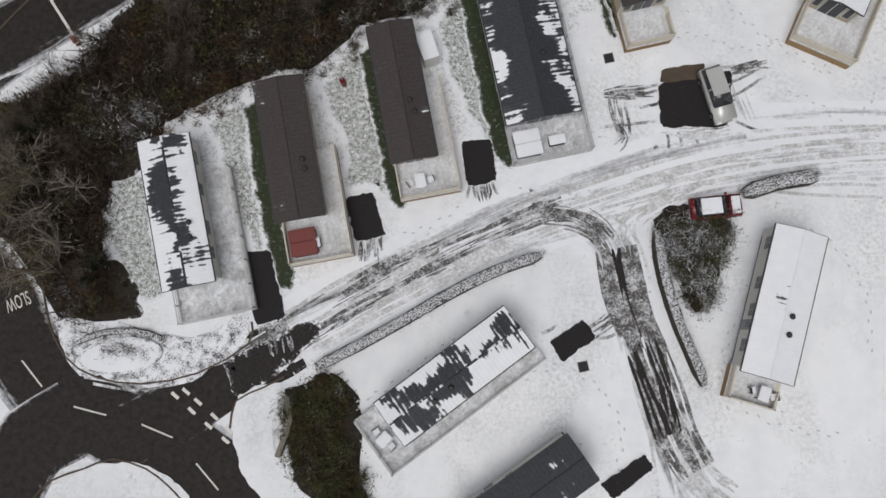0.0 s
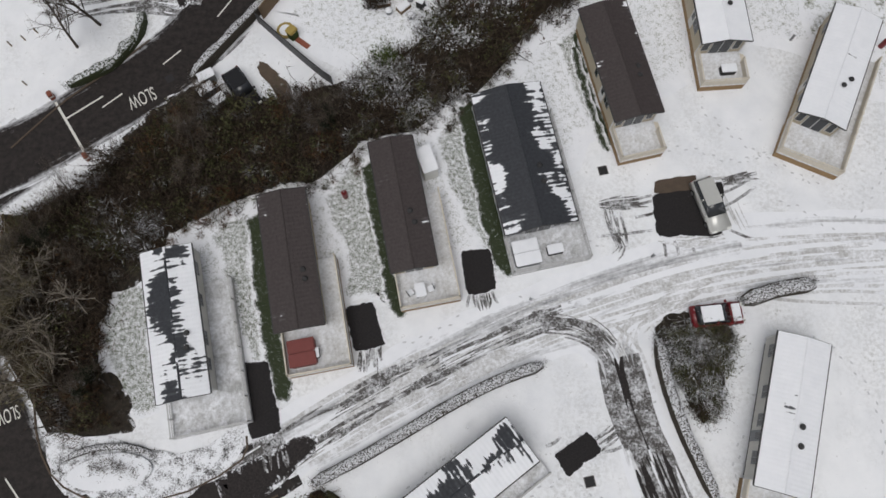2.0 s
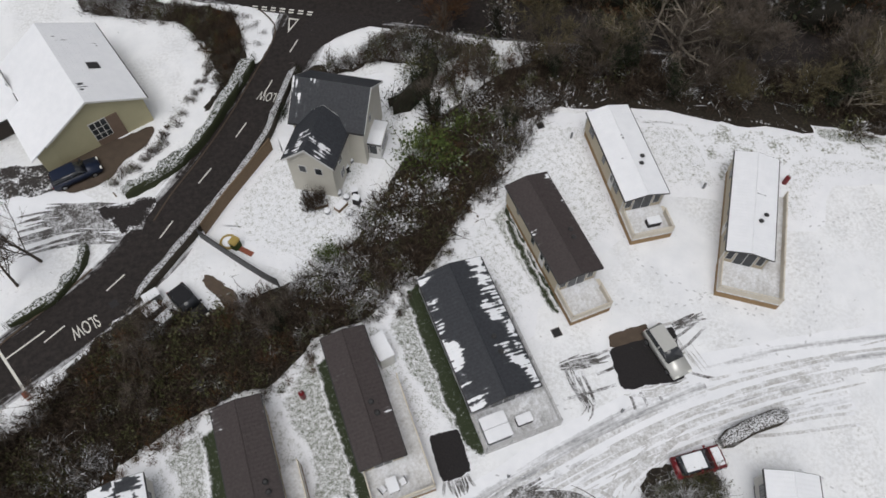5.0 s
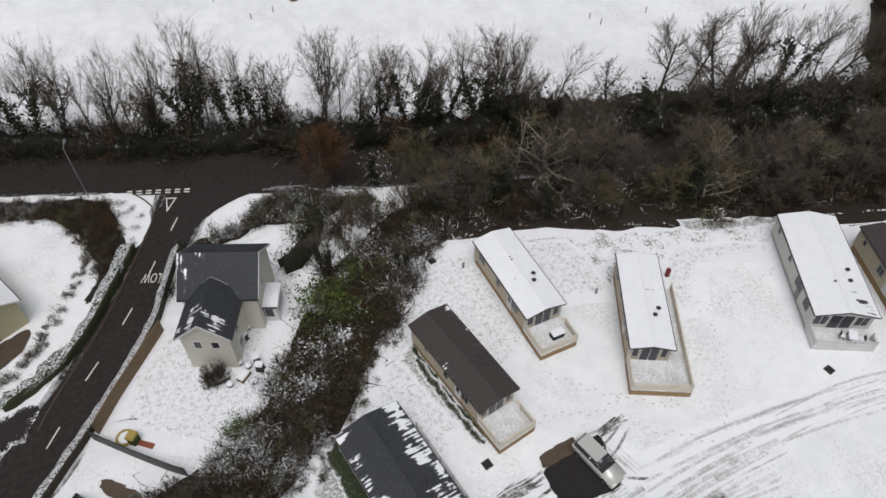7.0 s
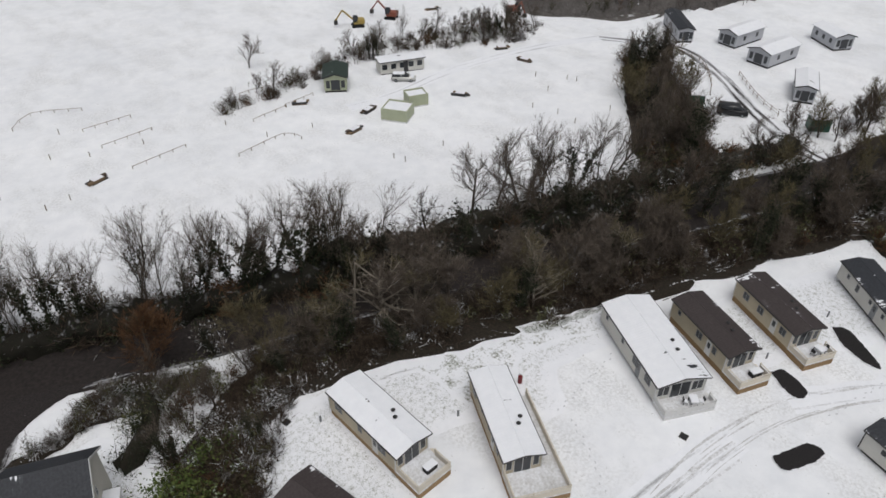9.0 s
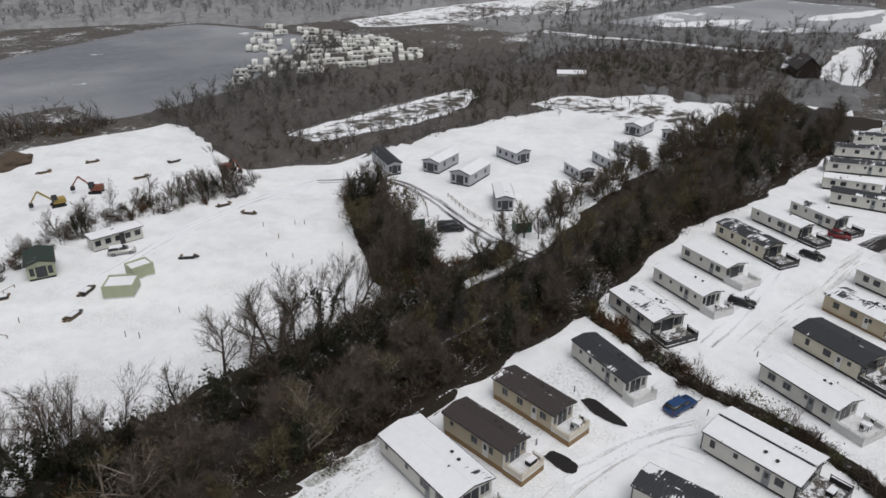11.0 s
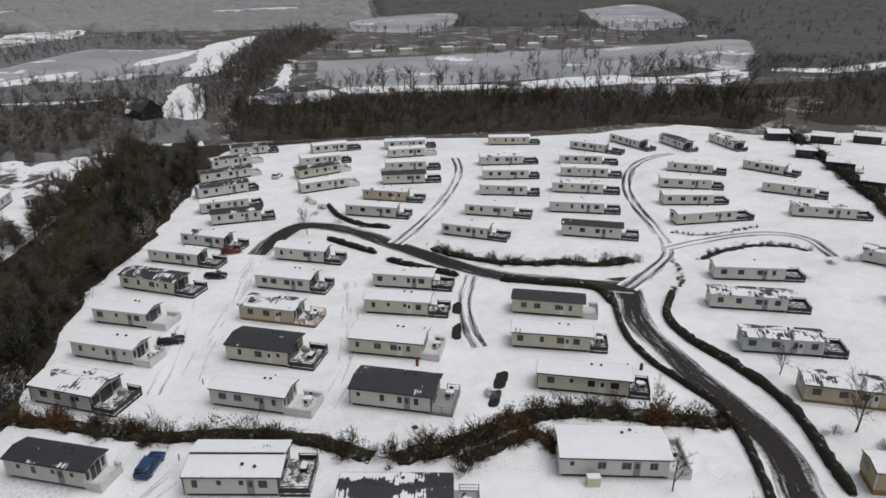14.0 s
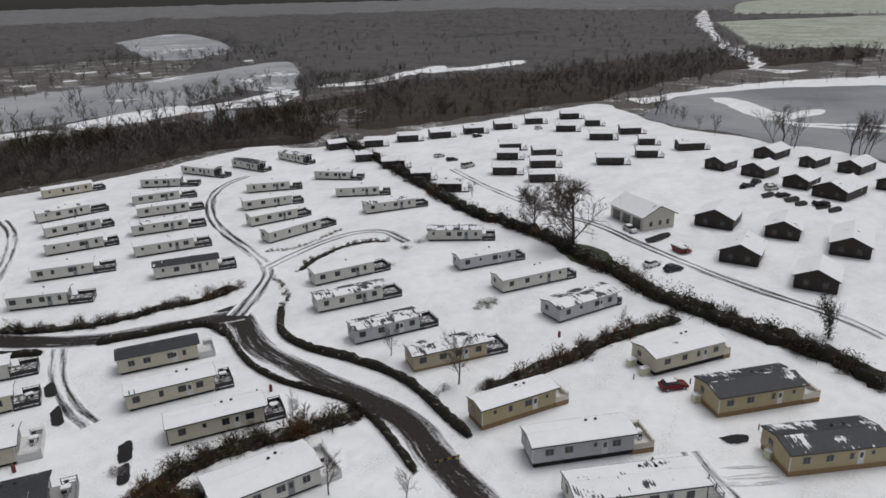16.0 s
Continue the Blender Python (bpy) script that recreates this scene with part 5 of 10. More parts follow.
def unit(x, y, turn, length, width, deck=2.5, roof="slate", snow=0.95, wall="white", rail="white", side=None, tub=None,
         clerestory=False, melt=0.0, eave=2.75, pitch=12.0, furnish=True):
    """A static holiday home. Its front, with glazed doors and a deck, looks along +x."""
    HOME_COUNT[0] += 1
    rnd = random.Random(HOME_COUNT[0] * 7 + 1)
    if rail == "white" and math.hypot(x, y) > 125 and HOME_COUNT[0] % 5 < 3:
        rail = "dark"                  # most decks of the far rows are dark timber
    label = f"{WALL_WORDS[wall]} holiday home with {roof_words(roof, snow)}, railed deck"
    home = thing("holiday_home", pose(x, y, 0, 0, 0, turn), label, "mobile home", "holiday homes")
    for k in (-0.35, 0.0, 0.35, 0.6):
        KEEP_CLEAR.append((x + math.cos(radians(turn)) * length * k, y + math.sin(radians(turn)) * length * k, width * 0.62))
    hl, hw, floor = length / 2, width / 2, 0.8 if rail == "cream" else 0.45
    eave += floor - 0.45
    rise = hw * math.tan(radians(pitch))
    # pale homes: a near-black skirt stands for the shaded gap and wheels
    under = "shaded_underside" if wall in ("white", "cream", "grey") else {"stone": "skirt_brick", "tan": "skirt_brick"}.get(wall, "wall_" + wall)
    inset = 0.25 if under == "shaded_underside" else 0.06
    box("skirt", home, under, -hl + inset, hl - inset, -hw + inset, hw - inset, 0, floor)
    prism("wall", home, "wall_" + wall, [(-hw, floor), (hw, floor), (hw, eave), (0, eave + rise), (-hw, eave)], -hl, hl)
    # corner trims and a sill board
    for sx in (-1, 1) if math.hypot(x, y) < 95 else ():
        for sy in (-1, 1):
            box("corner_trim", home, "trim_dark" if rail in ("dark", "grey") else "trim_white", sx * hl - 0.05, sx * hl + 0.05, sy * hw - 0.05, sy * hw + 0.05, floor, eave - 0.03)
    # two roof slopes with an overhang, as wide sheets of some thickness
    ov, gf, gr, th = 0.16, 0.45, 0.18, 0.09
    oe = eave - ov * math.tan(radians(pitch)) + 0.02
    top = eave + rise + 0.02
    for sy in (-1, 1):
        if clerestory and sy == 1:
            out = [(0.0, top + 0.35), (hw + ov, oe + 0.35), (hw + ov, oe + 0.35 + th), (0.0, top + 0.35 + th)]
        else:
            out = [(0.0, top), (sy * (hw + ov), oe), (sy * (hw + ov), oe + th), (0.0, top + th)]
        r = prism("roof_slope", home, "roof_" + roof, out if sy > 0 else out[::-1], -hl - gr, hl + gf)
        r.color = (min(1.0, max(0.0, snow + rnd.uniform(-0.04, 0.04))), melt, 0, 1)
    if clerestory:
        box("upper_wall", home, "wall_" + wall, -hl, hl, 0.02, hw, eave - 0.05, eave + 0.33)
        prism("upper_gable", home, "trim_dark", [(0.01, eave + 0.3), (hw, eave + 0.3), (0.01, top + 0.36)], -hl - 0.01, hl + 0.01)
    else:
        rc = prism("ridge_cap", home, "roof_" + roof, [(-0.09, top + th - 0.02), (0.09, top + th - 0.02), (0.0, top + th + 0.035)], -hl - gr, hl + gf)
        rc.color = (snow, melt, 0, 1)
    # bargeboards on the two gables, fascia along the eaves
    trim = "trim_dark"
    for xa, xb in ((-hl - gr - 0.04, -hl - gr), (hl + gf, hl + gf + 0.04)):
        prism("bargeboard", home, trim, [(0.0, top - 0.06), (hw + ov, oe - 0.06), (hw + ov, oe + 0.07), (0.0, top + 0.07), (-hw - ov, oe + 0.07), (-hw - ov, oe - 0.06)], xa, xb)
    for sy in (-1, 1) if math.hypot(x, y) < 100 else ():
        box("gutter", home, trim, -hl - gr, hl + gf, sy * (hw + ov) - 0.045 + 0.045 * sy, sy * (hw + ov) + 0.045 + 0.045 * sy, oe - 0.05, oe + 0.05)
    # windows down both sides, one at the back, glazed doors at the front
    fm = "trim_dark" if rail in ("dark", "grey", "brown") else "trim_grey"
    for sy, ax in ((-1, "-y"), (1, "+y")):
        n = 4 if length > 10 else 3
        for i in range(n):
            px = -hl + (i + 0.6 + rnd.uniform(-0.15, 0.15)) * length / (n + 0.2)
            w, h = rnd.choice(((0.6, 0.95), (0.95, 0.95), (0.5, 0.6), (1.1, 0.95)))
            window(home, px, sy * hw, eave - 0.5 - h, w, h, ax, fm, panes=2 if w > 0.9 else 1)
        if sy == -1:
            d = box("door", home, "trim_white" if wall != "white" else "trim_grey", hl * 0.42 - 0.4, hl * 0.42 + 0.4, -hw - 0.03, -hw + 0.02, floor + 0.02, floor + 1.9)
            box("pane", d, "glass", hl * 0.42 - 0.22, hl * 0.42 + 0.22, -hw - 0.04, -hw - 0.028, floor + 0.95, floor + 1.65)
    window(home, -hl, 0.35 * hw, floor + 0.9, 0.9, 0.9, "-x", fm, panes=2)
    dw = min(2.2, width * 0.46)
    window(home, hl, 0, floor + 0.05, dw, 1.95, "+x", "trim_dark" if rail in ("dark", "grey") else "trim_white", "patio_door", panes=2)
    for sy in (-1, 1):
        ww = (width - dw) / 2 - 0.35
        if ww > 0.3:
            window(home, hl, sy * (dw / 2 + 0.12 + ww / 2), floor + 0.55, ww, 1.3, "+x", "trim_dark" if rail in ("dark", "grey") else "trim_white", panes=1 if ww < 1 else 2)
    # flue caps
    for k in range(2 if math.hypot(x, y) < 130 else 1):
        px, py = hl * (0.2 + 0.22 * k) + rnd.uniform(-0.3, 0.3), hw * rnd.uniform(0.3, 0.6) * (-1 if clerestory else 1)
        pz = top + th - abs(py) * math.tan(radians(pitch))
        fl = tube("flue", home, "trim_dark", (px, py, pz - 0.06), (px, py, pz + 0.16), 0.13, 10)
        tube("cowl", fl, "trim_dark", (px, py, pz + 0.14), (px, py, pz + 0.26), 0.23, 10, 0.12)
    # deck
    zf = floor + 0.04
    if deck > 0.6:
        x0, x1 = hl + 0.02, hl + deck
        deck_block(home, x0, x1, -hw, hw, zf, rail)
        solid = rail in ("cream", "white", "dark")
        mt = RAILS[rail]
        ya, yb = -hw + 0.06, hw - 0.06
        if side:
            sy, sw, back = side
            lo, hi = sorted((sy * (hw + 0.03), sy * (hw + sw)))
            deck_block(home, back, x1, lo, hi, zf - 0.006, rail)
            far = sy * (hw + sw - 0.06)
            fence(home, (back, far), (x1 - 0.06, far), zf, mt, solid=solid)
            if sy > 0:
                yb = far
            else:
                ya = far
        fence(home, (x1 - 0.06, ya), (x1 - 0.06, yb), zf, mt, solid=solid)
        if not (side and side[0] < 0):
            fence(home, (x0 + 0.06, -hw + 0.06), (x1 - 0.06, -hw + 0.06), zf, mt, solid=solid)
        if not (side and side[0] > 0):
            fence(home, (x0 + 1.1, hw - 0.06), (x1 - 0.06, hw - 0.06), zf, mt, solid=solid)
            for s in range(2):
                box("step", home, RAILS[rail], x0 + 0.1, x0 + 1.0, hw + 0.26 * s, hw + 0.26 * (s + 1), 0.0, zf - 0.17 * (s + 1))
        here = home.matrix_world
        if tub:
            hot_tub(here @ pose(hl + deck * 0.55, -hw + 1.35, zf + 0.03), tub)
        if furnish and deck > 2.0 and math.hypot(x, y) < 110:
            kind = rnd.random()
            px, py = hl + deck * 0.6, rnd.uniform(0.05, 0.5) * hw
            if kind < 0.5:
                garden_table(here @ pose(px, py, zf + 0.03, 0, 0, rnd.uniform(-20, 20)), rnd)
            elif kind < 0.8:
                storage_box(here @ pose(px, py, zf + 0.03, 0, 0, 90), rnd)
    return home


MESH_BANK = {}


def hot_tub(m, colour):
    t = thing("hot_tub", m, "red-brown covered hot tub standing on a deck" if colour == "red" else "hot tub under a snowy folded cover on a deck", "hot tub")
    bevel_box("cabinet", t, "tub_red" if colour == "red" else "trim_grey", -1.0, 1.0, -1.0, 1.0, 0, 0.75, 0.12)
    for sx in (-1, 1):
        bevel_box("cover", t, "tub_red" if colour == "red" else "snow_cap", *(sorted((sx * 0.02, sx * 1.03))), -1.03, 1.03, 0.75, 0.88, 0.05)


def garden_table(m, rnd):
    t = thing("garden_table", m, "snow-topped garden table standing on a deck", "table", "deck furniture")
    bevel_box("tabletop", t, "snow_cap", -0.55, 0.55, -0.4, 0.4, 0.70, 0.80, 0.03)
    for sx in (-1, 1):
        for sy in (-1, 1):
            box("leg", t, "trim_dark", sx * 0.45 - 0.03, sx * 0.45 + 0.03, sy * 0.32 - 0.03, sy * 0.32 + 0.03, 0, 0.70)
    for k in range(2):
        s = -1 if k else 1
        c = thing("garden_chair", m @ pose(0, s * 0.8, 0, 0, 0, 90 + 90 * s + rnd.uniform(-25, 25)), "dark garden chair with snow on its seat", "chair", "deck furniture")
        box("seat", c, "snow_cap", -0.24, 0.24, -0.22, 0.22, 0.42, 0.50)
        box("backrest", c, "trim_dark", -0.24, 0.24, -0.25, -0.21, 0.50, 0.92)
        for sx in (-1, 1):
            for sy in (-1, 1):
                box("leg", c, "trim_dark", sx * 0.2 - 0.02, sx * 0.2 + 0.02, sy * 0.18 - 0.02, sy * 0.18 + 0.02, 0, 0.42)


def storage_box(m, rnd):
    t = thing("storage_box", m, "dark storage box with snow on its lid, on a deck", "box", "deck furniture")
    bevel_box("chest", t, "cover_black", -0.62, 0.62, -0.36, 0.36, 0, 0.58, 0.04)
    bevel_box("lid", t, "snow_cap", -0.64, 0.64, -0.38, 0.38, 0.58, 0.68, 0.04)

# ---- trees and shrubs ----
def grow(rng, height, spread, levels, kids, trunk_r, lean=0.1, start=0.25, sides=4):
    """A bare tree: lists of tapered limbs (start, end, radii) from trunk to twigs."""
    limbs = []

    def branch(p, d, length, r, lev):
        segs = 3 if lev < 2 else 2
        q, rr = p, r
        joints = [(p, d, r)]
        for s in range(segs):
            d = (d + Vector((rng.gauss(0, 0.12), rng.gauss(0, 0.12), rng.gauss(0.05, 0.08)))).normalized()
            nq, nr = q + d * (length / segs), max(0.008, rr * 0.74)
            limbs.append((q, nq, rr, nr, lev))
            q, rr = nq, nr
            joints.append((q, d, rr))
        if lev >= levels:
            return
        n = kids[lev]
        for i in range(n):
            t = start + (1 - start) * (i + rng.random() * 0.8) / n if lev == 0 else 0.25 + 0.75 * (i + rng.random()) / n
            t = min(t, 0.999)
            k = min(segs - 1, int(t * segs))
            a, b = joints[k], joints[k + 1]
            f = t * segs - k
            base = a[0].lerp(b[0], f)
            az = rng.uniform(0, 2 * math.pi)
            side = b[1].orthogonal().normalized()
            side = Matrix.Rotation(az, 3, b[1]) @ side
            ang = rng.uniform(0.45, 0.95) * spread
            nd = (b[1] * math.cos(ang) + side * math.sin(ang) + Vector((0, 0, 0.18))).normalized()
            branch(base, nd, length * rng.uniform(0.42, 0.66) * (1.15 - 0.45 * t), max(0.012, a[2] * 0.46), lev + 1)

    branch(Vector((0, 0, -0.1)), Vector((rng.gauss(0, lean), rng.gauss(0, lean), 1)).normalized(), height * 0.72, trunk_r, 0)
    return limbs


def limb_arrays(limbs, sides=3):
    """Tapered limbs as prisms."""
    v, f = [], []
    for p, q, r0, r1, lev in limbs:
        n = sides + (2 if lev == 0 else 0)
        ax = (q - p).normalized()
        s = ax.orthogonal().normalized()
        u = ax.cross(s)
        b = len(v)
        for c, r in ((p, r0), (q, r1)):
            for i in range(n):
                a = 2 * math.pi * i / n
                v.append(tuple(c + (s * math.cos(a) + u * math.sin(a)) * r))
        for i in range(n):
            j = (i + 1) % n
            f += [(b + i, b + j, b + n + j), (b + i, b + n + j, b + n + i)]
    return np.array(v), np.array(f)


def sliver_arrays(rng, twigs):
    """Thin pointed twigs (start, end, half width), each a single blade turned at random."""
    v, f = [], []
    for p, q, w in twigs:
        d = (q - p).normalized()
        s = Matrix.Rotation(rng.uniform(0, 6.283), 3, d) @ d.orthogonal().normalized() * w
        k = len(v)
        v += [tuple(p - s), tuple(p + s), tuple(q)]
        f.append((k, k + 1, k + 2))
    return np.array(v), np.array(f)


def join_arrays(*pairs):
    vs, fs, base = [], [], 0
    for v, f in pairs:
        vs.append(v)
        fs.append(f + base)
        base += len(v)
    return np.concatenate(vs), np.concatenate(fs)


def twigs_on(rng, limbs, count, length, width, up=0.25, wild=0.6):
    """Twigs that leave the given limbs, mostly onwards and upwards."""
    out = []
    for i in range(count):
        p, q, r0, r1, lev = limbs[rng.randrange(len(limbs))]
        c = p.lerp(q, rng.random())
        d = ((q - p).normalized() + Vector((rng.gauss(0, wild), rng.gauss(0, wild), rng.gauss(up, wild * 0.6)))).normalized()
        out.append((c, c + d * length * rng.uniform(0.5, 1.3), width))
    return out


def leaf_arrays(rng, centres, count, size, spread):
    """Small leaves or leaf clumps round the given centres."""
    v, f = [], []
    for i in range(count):
        c = centres[rng.randrange(len(centres))]
        p = c + Vector((rng.gauss(0, spread), rng.gauss(0, spread), rng.gauss(0, spread)))
        a = Vector((rng.gauss(0, 1), rng.gauss(0, 1), rng.gauss(0, 1))).normalized()
        b = a.orthogonal().normalized()
        s = size * rng.uniform(0.6, 1.4)
        k = len(v)
        v += [tuple(p - a * s), tuple(p + b * s * 0.55), tuple(p + a * s), tuple(p - b * s * 0.55)]
        f += [(k, k + 1, k + 2), (k, k + 2, k + 3)]
    return np.array(v), np.array(f)


TREE_ARRAYS = {}
FAR_BELT = []             # trees of the farther belts, joined at the end


def tree_kind(key, seed, height, spread, kids, trunk_r, twigs=900, ivy=0, start=0.25, crown="twig", bark="bark", stems=1, thick=0.0019, reach=0.095, ivy_to=0.5):
    rng = random.Random(seed)
    limbs = []
    for k in range(stems):
        off = Vector((rng.gauss(0, 0.5), rng.gauss(0, 0.5), 0)) if k else Vector((0, 0, 0))
        for p, q, a, b, lev in grow(rng, height * (rng.uniform(0.7, 0.95) if k else 1.0), spread, len(kids), kids, trunk_r * (0.7 if k else 1.0), lean=0.1 if stems == 1 else 0.26, start=start):
            limbs.append((p + off, q + off, a, b, lev))
    fit = height / max(q.z for p, q, a, b, lev in limbs)                 # as tall as asked for
    limbs = [(p * fit, q * fit, a, b, lev) for p, q, a, b, lev in limbs]
    fine = [x for x in limbs if x[4] == len(kids)]
    some = fine + [x for x in limbs if x[4] == len(kids) - 1]
    stout = [x for x in limbs if x[4] < len(kids)]
    wood_parts = [limb_arrays(stout, 3), sliver_arrays(rng, [(p, p.lerp(q, 1.25), a) for p, q, a, b, lev in fine])]
    arrays = {"trunk": (join_arrays(*wood_parts), bark), "crown": (sliver_arrays(rng, twigs_on(rng, some, twigs, height * reach, height * thick)), crown)}
    if ivy:
        cs = [p.lerp(q, t) for p, q, a, b, lev in limbs if lev == 0 for t in (0.05, 0.2, 0.35, 0.5, 0.65, 0.8, 0.95)]
        cs += [p.lerp(q, 0.3) for p, q, a, b, lev in limbs if lev == 1]
        cs = [c for c in cs if c.z < height * ivy_to]
        arrays["ivy"] = (leaf_arrays(rng, cs, ivy, 0.12, 0.20 if ivy_to < 0.8 else 0.34), "ivy")
    MESH_BANK[key] = {k: tri_mesh(k, *va, M[mt]) for k, (va, mt) in arrays.items()}
    TREE_ARRAYS[key] = arrays


for i in range(4):
    tree_kind(f"broad{i}", 20 + i, 8.0, 1.05, (11, 9), 0.17, 1500, start=0.18)
    tree_kind(f"ivy{i}", 40 + i, 10.0, 0.72, (11, 8), 0.14, 2000, ivy=1500, start=0.34, stems=2, ivy_to=0.62, thick=0.0010, reach=0.085)
    tree_kind(f"slim{i}", 60 + i, 9.0, 0.72, (10, 7), 0.10, 1500, start=0.25, stems=2, thick=0.0011, reach=0.085)
    tree_kind(f"bushy{i}", 70 + i, 6.5, 1.15, (10, 7), 0.11, 2600, start=0.05, crown=("twig_olive", "twig", "twig_olive", "twig")[i], stems=2, thick=0.0026, reach=0.105)
    tree_kind(f"clad{i}", 110 + i, 8.0, 0.8, (10, 6), 0.16, 700, ivy=1500, start=0.15, ivy_to=0.95)
tree_kind("grand", 91, 12.0, 1.4, (14, 9, 4), 0.30, 5200, start=0.12)
tree_kind("pale", 93, 9.0, 1.3, (12, 8), 0.20, 1500, start=0.05, bark="bark_pale", crown="twig_olive")
tree_kind("sprawl", 94, 5.0, 1.7, (16, 7), 0.26, 900, start=0.28, bark="bark_pale", crown="twig")
tree_kind("small", 95, 5.0, 0.95, (10, 8), 0.08, 1000, start=0.2)
tree_kind("russet", 97, 6.5, 1.1, (13, 9), 0.12, 2600, start=0.1, crown="russet", thick=0.003)
TREE_WORDS = {"broad": "bare spreading deciduous tree in winter", "ivy": "bare tall tree with dark ivy up its trunk", "slim": "bare slender young tree in winter",
              "far": "bare winter tree in distant woodland", "grand": "large bare oak-like tree in winter", "pale": "sprawling bare tree with pale bare limbs", "small": "small bare tree in winter",
              "bushy": "low dense bare tree with olive-brown twigs", "clad": "tree wrapped in dark evergreen ivy", "sprawl": "fallen-open bare tree with long pale limbs",
              "russet": "bare tree with russet twigs and last leaves"}


def tree(key, x, y, s=1.0, turn=None, rnd=random):
    kind = MESH_BANK[key]
    t = thing("tree", pose(x, y, 0, 0, 0, rnd.uniform(0, 360) if turn is None else turn) @ Matrix.Scale(s, 4),
              TREE_WORDS[key.rstrip("0123456789")], "tree", "trees")
    for k, me in kind.items():
        part(k, me, t)
    return t


def belt_tree(key, x, y, s, rnd):
    """A tree of a belt: a thing of its own near the homes, else part of the joined belt."""
    if math.hypot(x, y) < 92:
        tree(key, x, y, s, rnd=rnd)
    else:
        FAR_BELT.append((key, x, y, s, rnd.uniform(0, 6.283)))


def plant_belts():
    """The farther trees along the roads, joined by what they are made of."""
    sets = {}
    for key, x, y, s, a in FAR_BELT:
        for nm, ((v, f), mt) in TREE_ARRAYS[key].items():
            p = np.empty_like(v)
            p[:, 0] = (v[:, 0] * math.cos(a) - v[:, 1] * math.sin(a)) * s + x
            p[:, 1] = (v[:, 0] * math.sin(a) + v[:, 1] * math.cos(a)) * s + y
            p[:, 2] = v[:, 2] * s
            sets.setdefault((nm, mt), []).append((p, f))
    words = {"trunk": "trunks and limbs of bare roadside trees", "crown": "fine bare twigs of roadside trees", "ivy": "dark ivy on roadside trees"}
    for (nm, mt), pairs in sets.items():
        tagged(new("tree_belt", tri_mesh("tree_belt", *join_arrays(*pairs), M[mt])), words[nm], "trees", kind="stuff")


def thicket_template(seed, stems, per, leaves, wide, thin):
    """A clump of arching stems with side twigs and a few leaves, about one metre high, as arrays."""
    rng = random.Random(seed)
    tw = []
    for i in range(stems):
        a, lean = rng.uniform(0, 2 * math.pi), abs(rng.gauss(0, 0.7))
        b = Vector((rng.gauss(0, wide * 0.26), rng.gauss(0, wide * 0.26), -0.05))
        d = Vector((math.cos(a) * math.sin(lean), math.sin(a) * math.sin(lean), math.cos(lean)))
        e = b + d * rng.uniform(0.5, 1.05)
        tw.append((b, e, thin))
        for t in range(per):
            c = b.lerp(e, rng.uniform(0.25, 0.95))
            tw.append((c, c + Vector((rng.gauss(0, 0.17), rng.gauss(0, 0.17), rng.gauss(0.10, 0.11))), thin * 0.75))
    out = sliver_arrays(rng, tw)
    if leaves:
        cs = [Vector((rng.gauss(0, wide * 0.32), rng.gauss(0, wide * 0.32), rng.uniform(0.15, 0.9))) for _ in range(18)]
        out = join_arrays(out, leaf_arrays(rng, cs, leaves, 0.05, 0.12))
    return out


def far_tree_template(seed, twigs=74, half=0.052):
    """A distant bare tree about nine metres high: a stem, limbs and a rounded haze of fine twigs, as arrays."""
    rng = random.Random(seed)
    w = rng.uniform(0.75, 1.2)
    tw, limbs = [(Vector((0, 0, -0.2)), Vector((rng.gauss(0, 0.3), rng.gauss(0, 0.3), 7.0)), 0.13)], []
    for i in range(11):
        a, z = rng.uniform(0, 6.283), rng.uniform(0.9, 5.0)
        r = w * rng.uniform(1.3, 2.9) * (1.0 - 0.3 * abs(z - 3.0) / 3.0)
        b = Vector((0, 0, z))
        e = Vector((math.cos(a) * r, math.sin(a) * r, z + rng.uniform(1.2, 3.0)))
        limbs.append((b, e, 0, 0, 1))
        tw.append((b, e, 0.06))
    tw += twigs_on(rng, limbs, twigs, 1.9, half, 0.4, 0.7)
    return sliver_arrays(rng, tw)


def bush_template(seed, stems, per, thin):
    """A rounded bare bush one metre high: stems fan out to a dome and break into fine twigs, as arrays."""
    rng = random.Random(seed)
    tw = []
    for i in range(stems):
        a, t = rng.uniform(0, 6.283), math.acos(rng.uniform(0.12, 1.0))
        r = rng.uniform(0.72, 1.0)
        b = Vector((rng.gauss(0, 0.10), rng.gauss(0, 0.10), -0.03))
        e = Vector((math.cos(a) * math.sin(t) * 0.62, math.sin(a) * math.sin(t) * 0.62, math.cos(t))) * r
        tw.append((b, e, thin * 1.2))
        for k in range(per):
            c = b.lerp(e, rng.uniform(0.45, 1.0))
            tw.append((c, c + (e - b).normalized() * 0.10 + Vector((rng.gauss(0, 0.10), rng.gauss(0, 0.10), rng.gauss(0.06, 0.07))), thin))
    return sliver_arrays(rng, tw)


SHRUBS = [thicket_template(200 + i, 26, 4, 14, 1.0, 0.016) for i in range(6)]
BUSHY = [bush_template(260 + i, 40, 6, 0.013) for i in range(6)]
MIXED = [t for pair in zip(SHRUBS, BUSHY) for t in pair]
LEAFY = [thicket_template(220 + i, 8, 2, 95, 0.9, 0.014) for i in range(4)]
COARSE = [thicket_template(240 + i, 12, 2, 8, 1.1, 0.032) for i in range(5)]
FAR_TREES = [far_tree_template(80 + i, 84, 0.044) for i in range(7)]
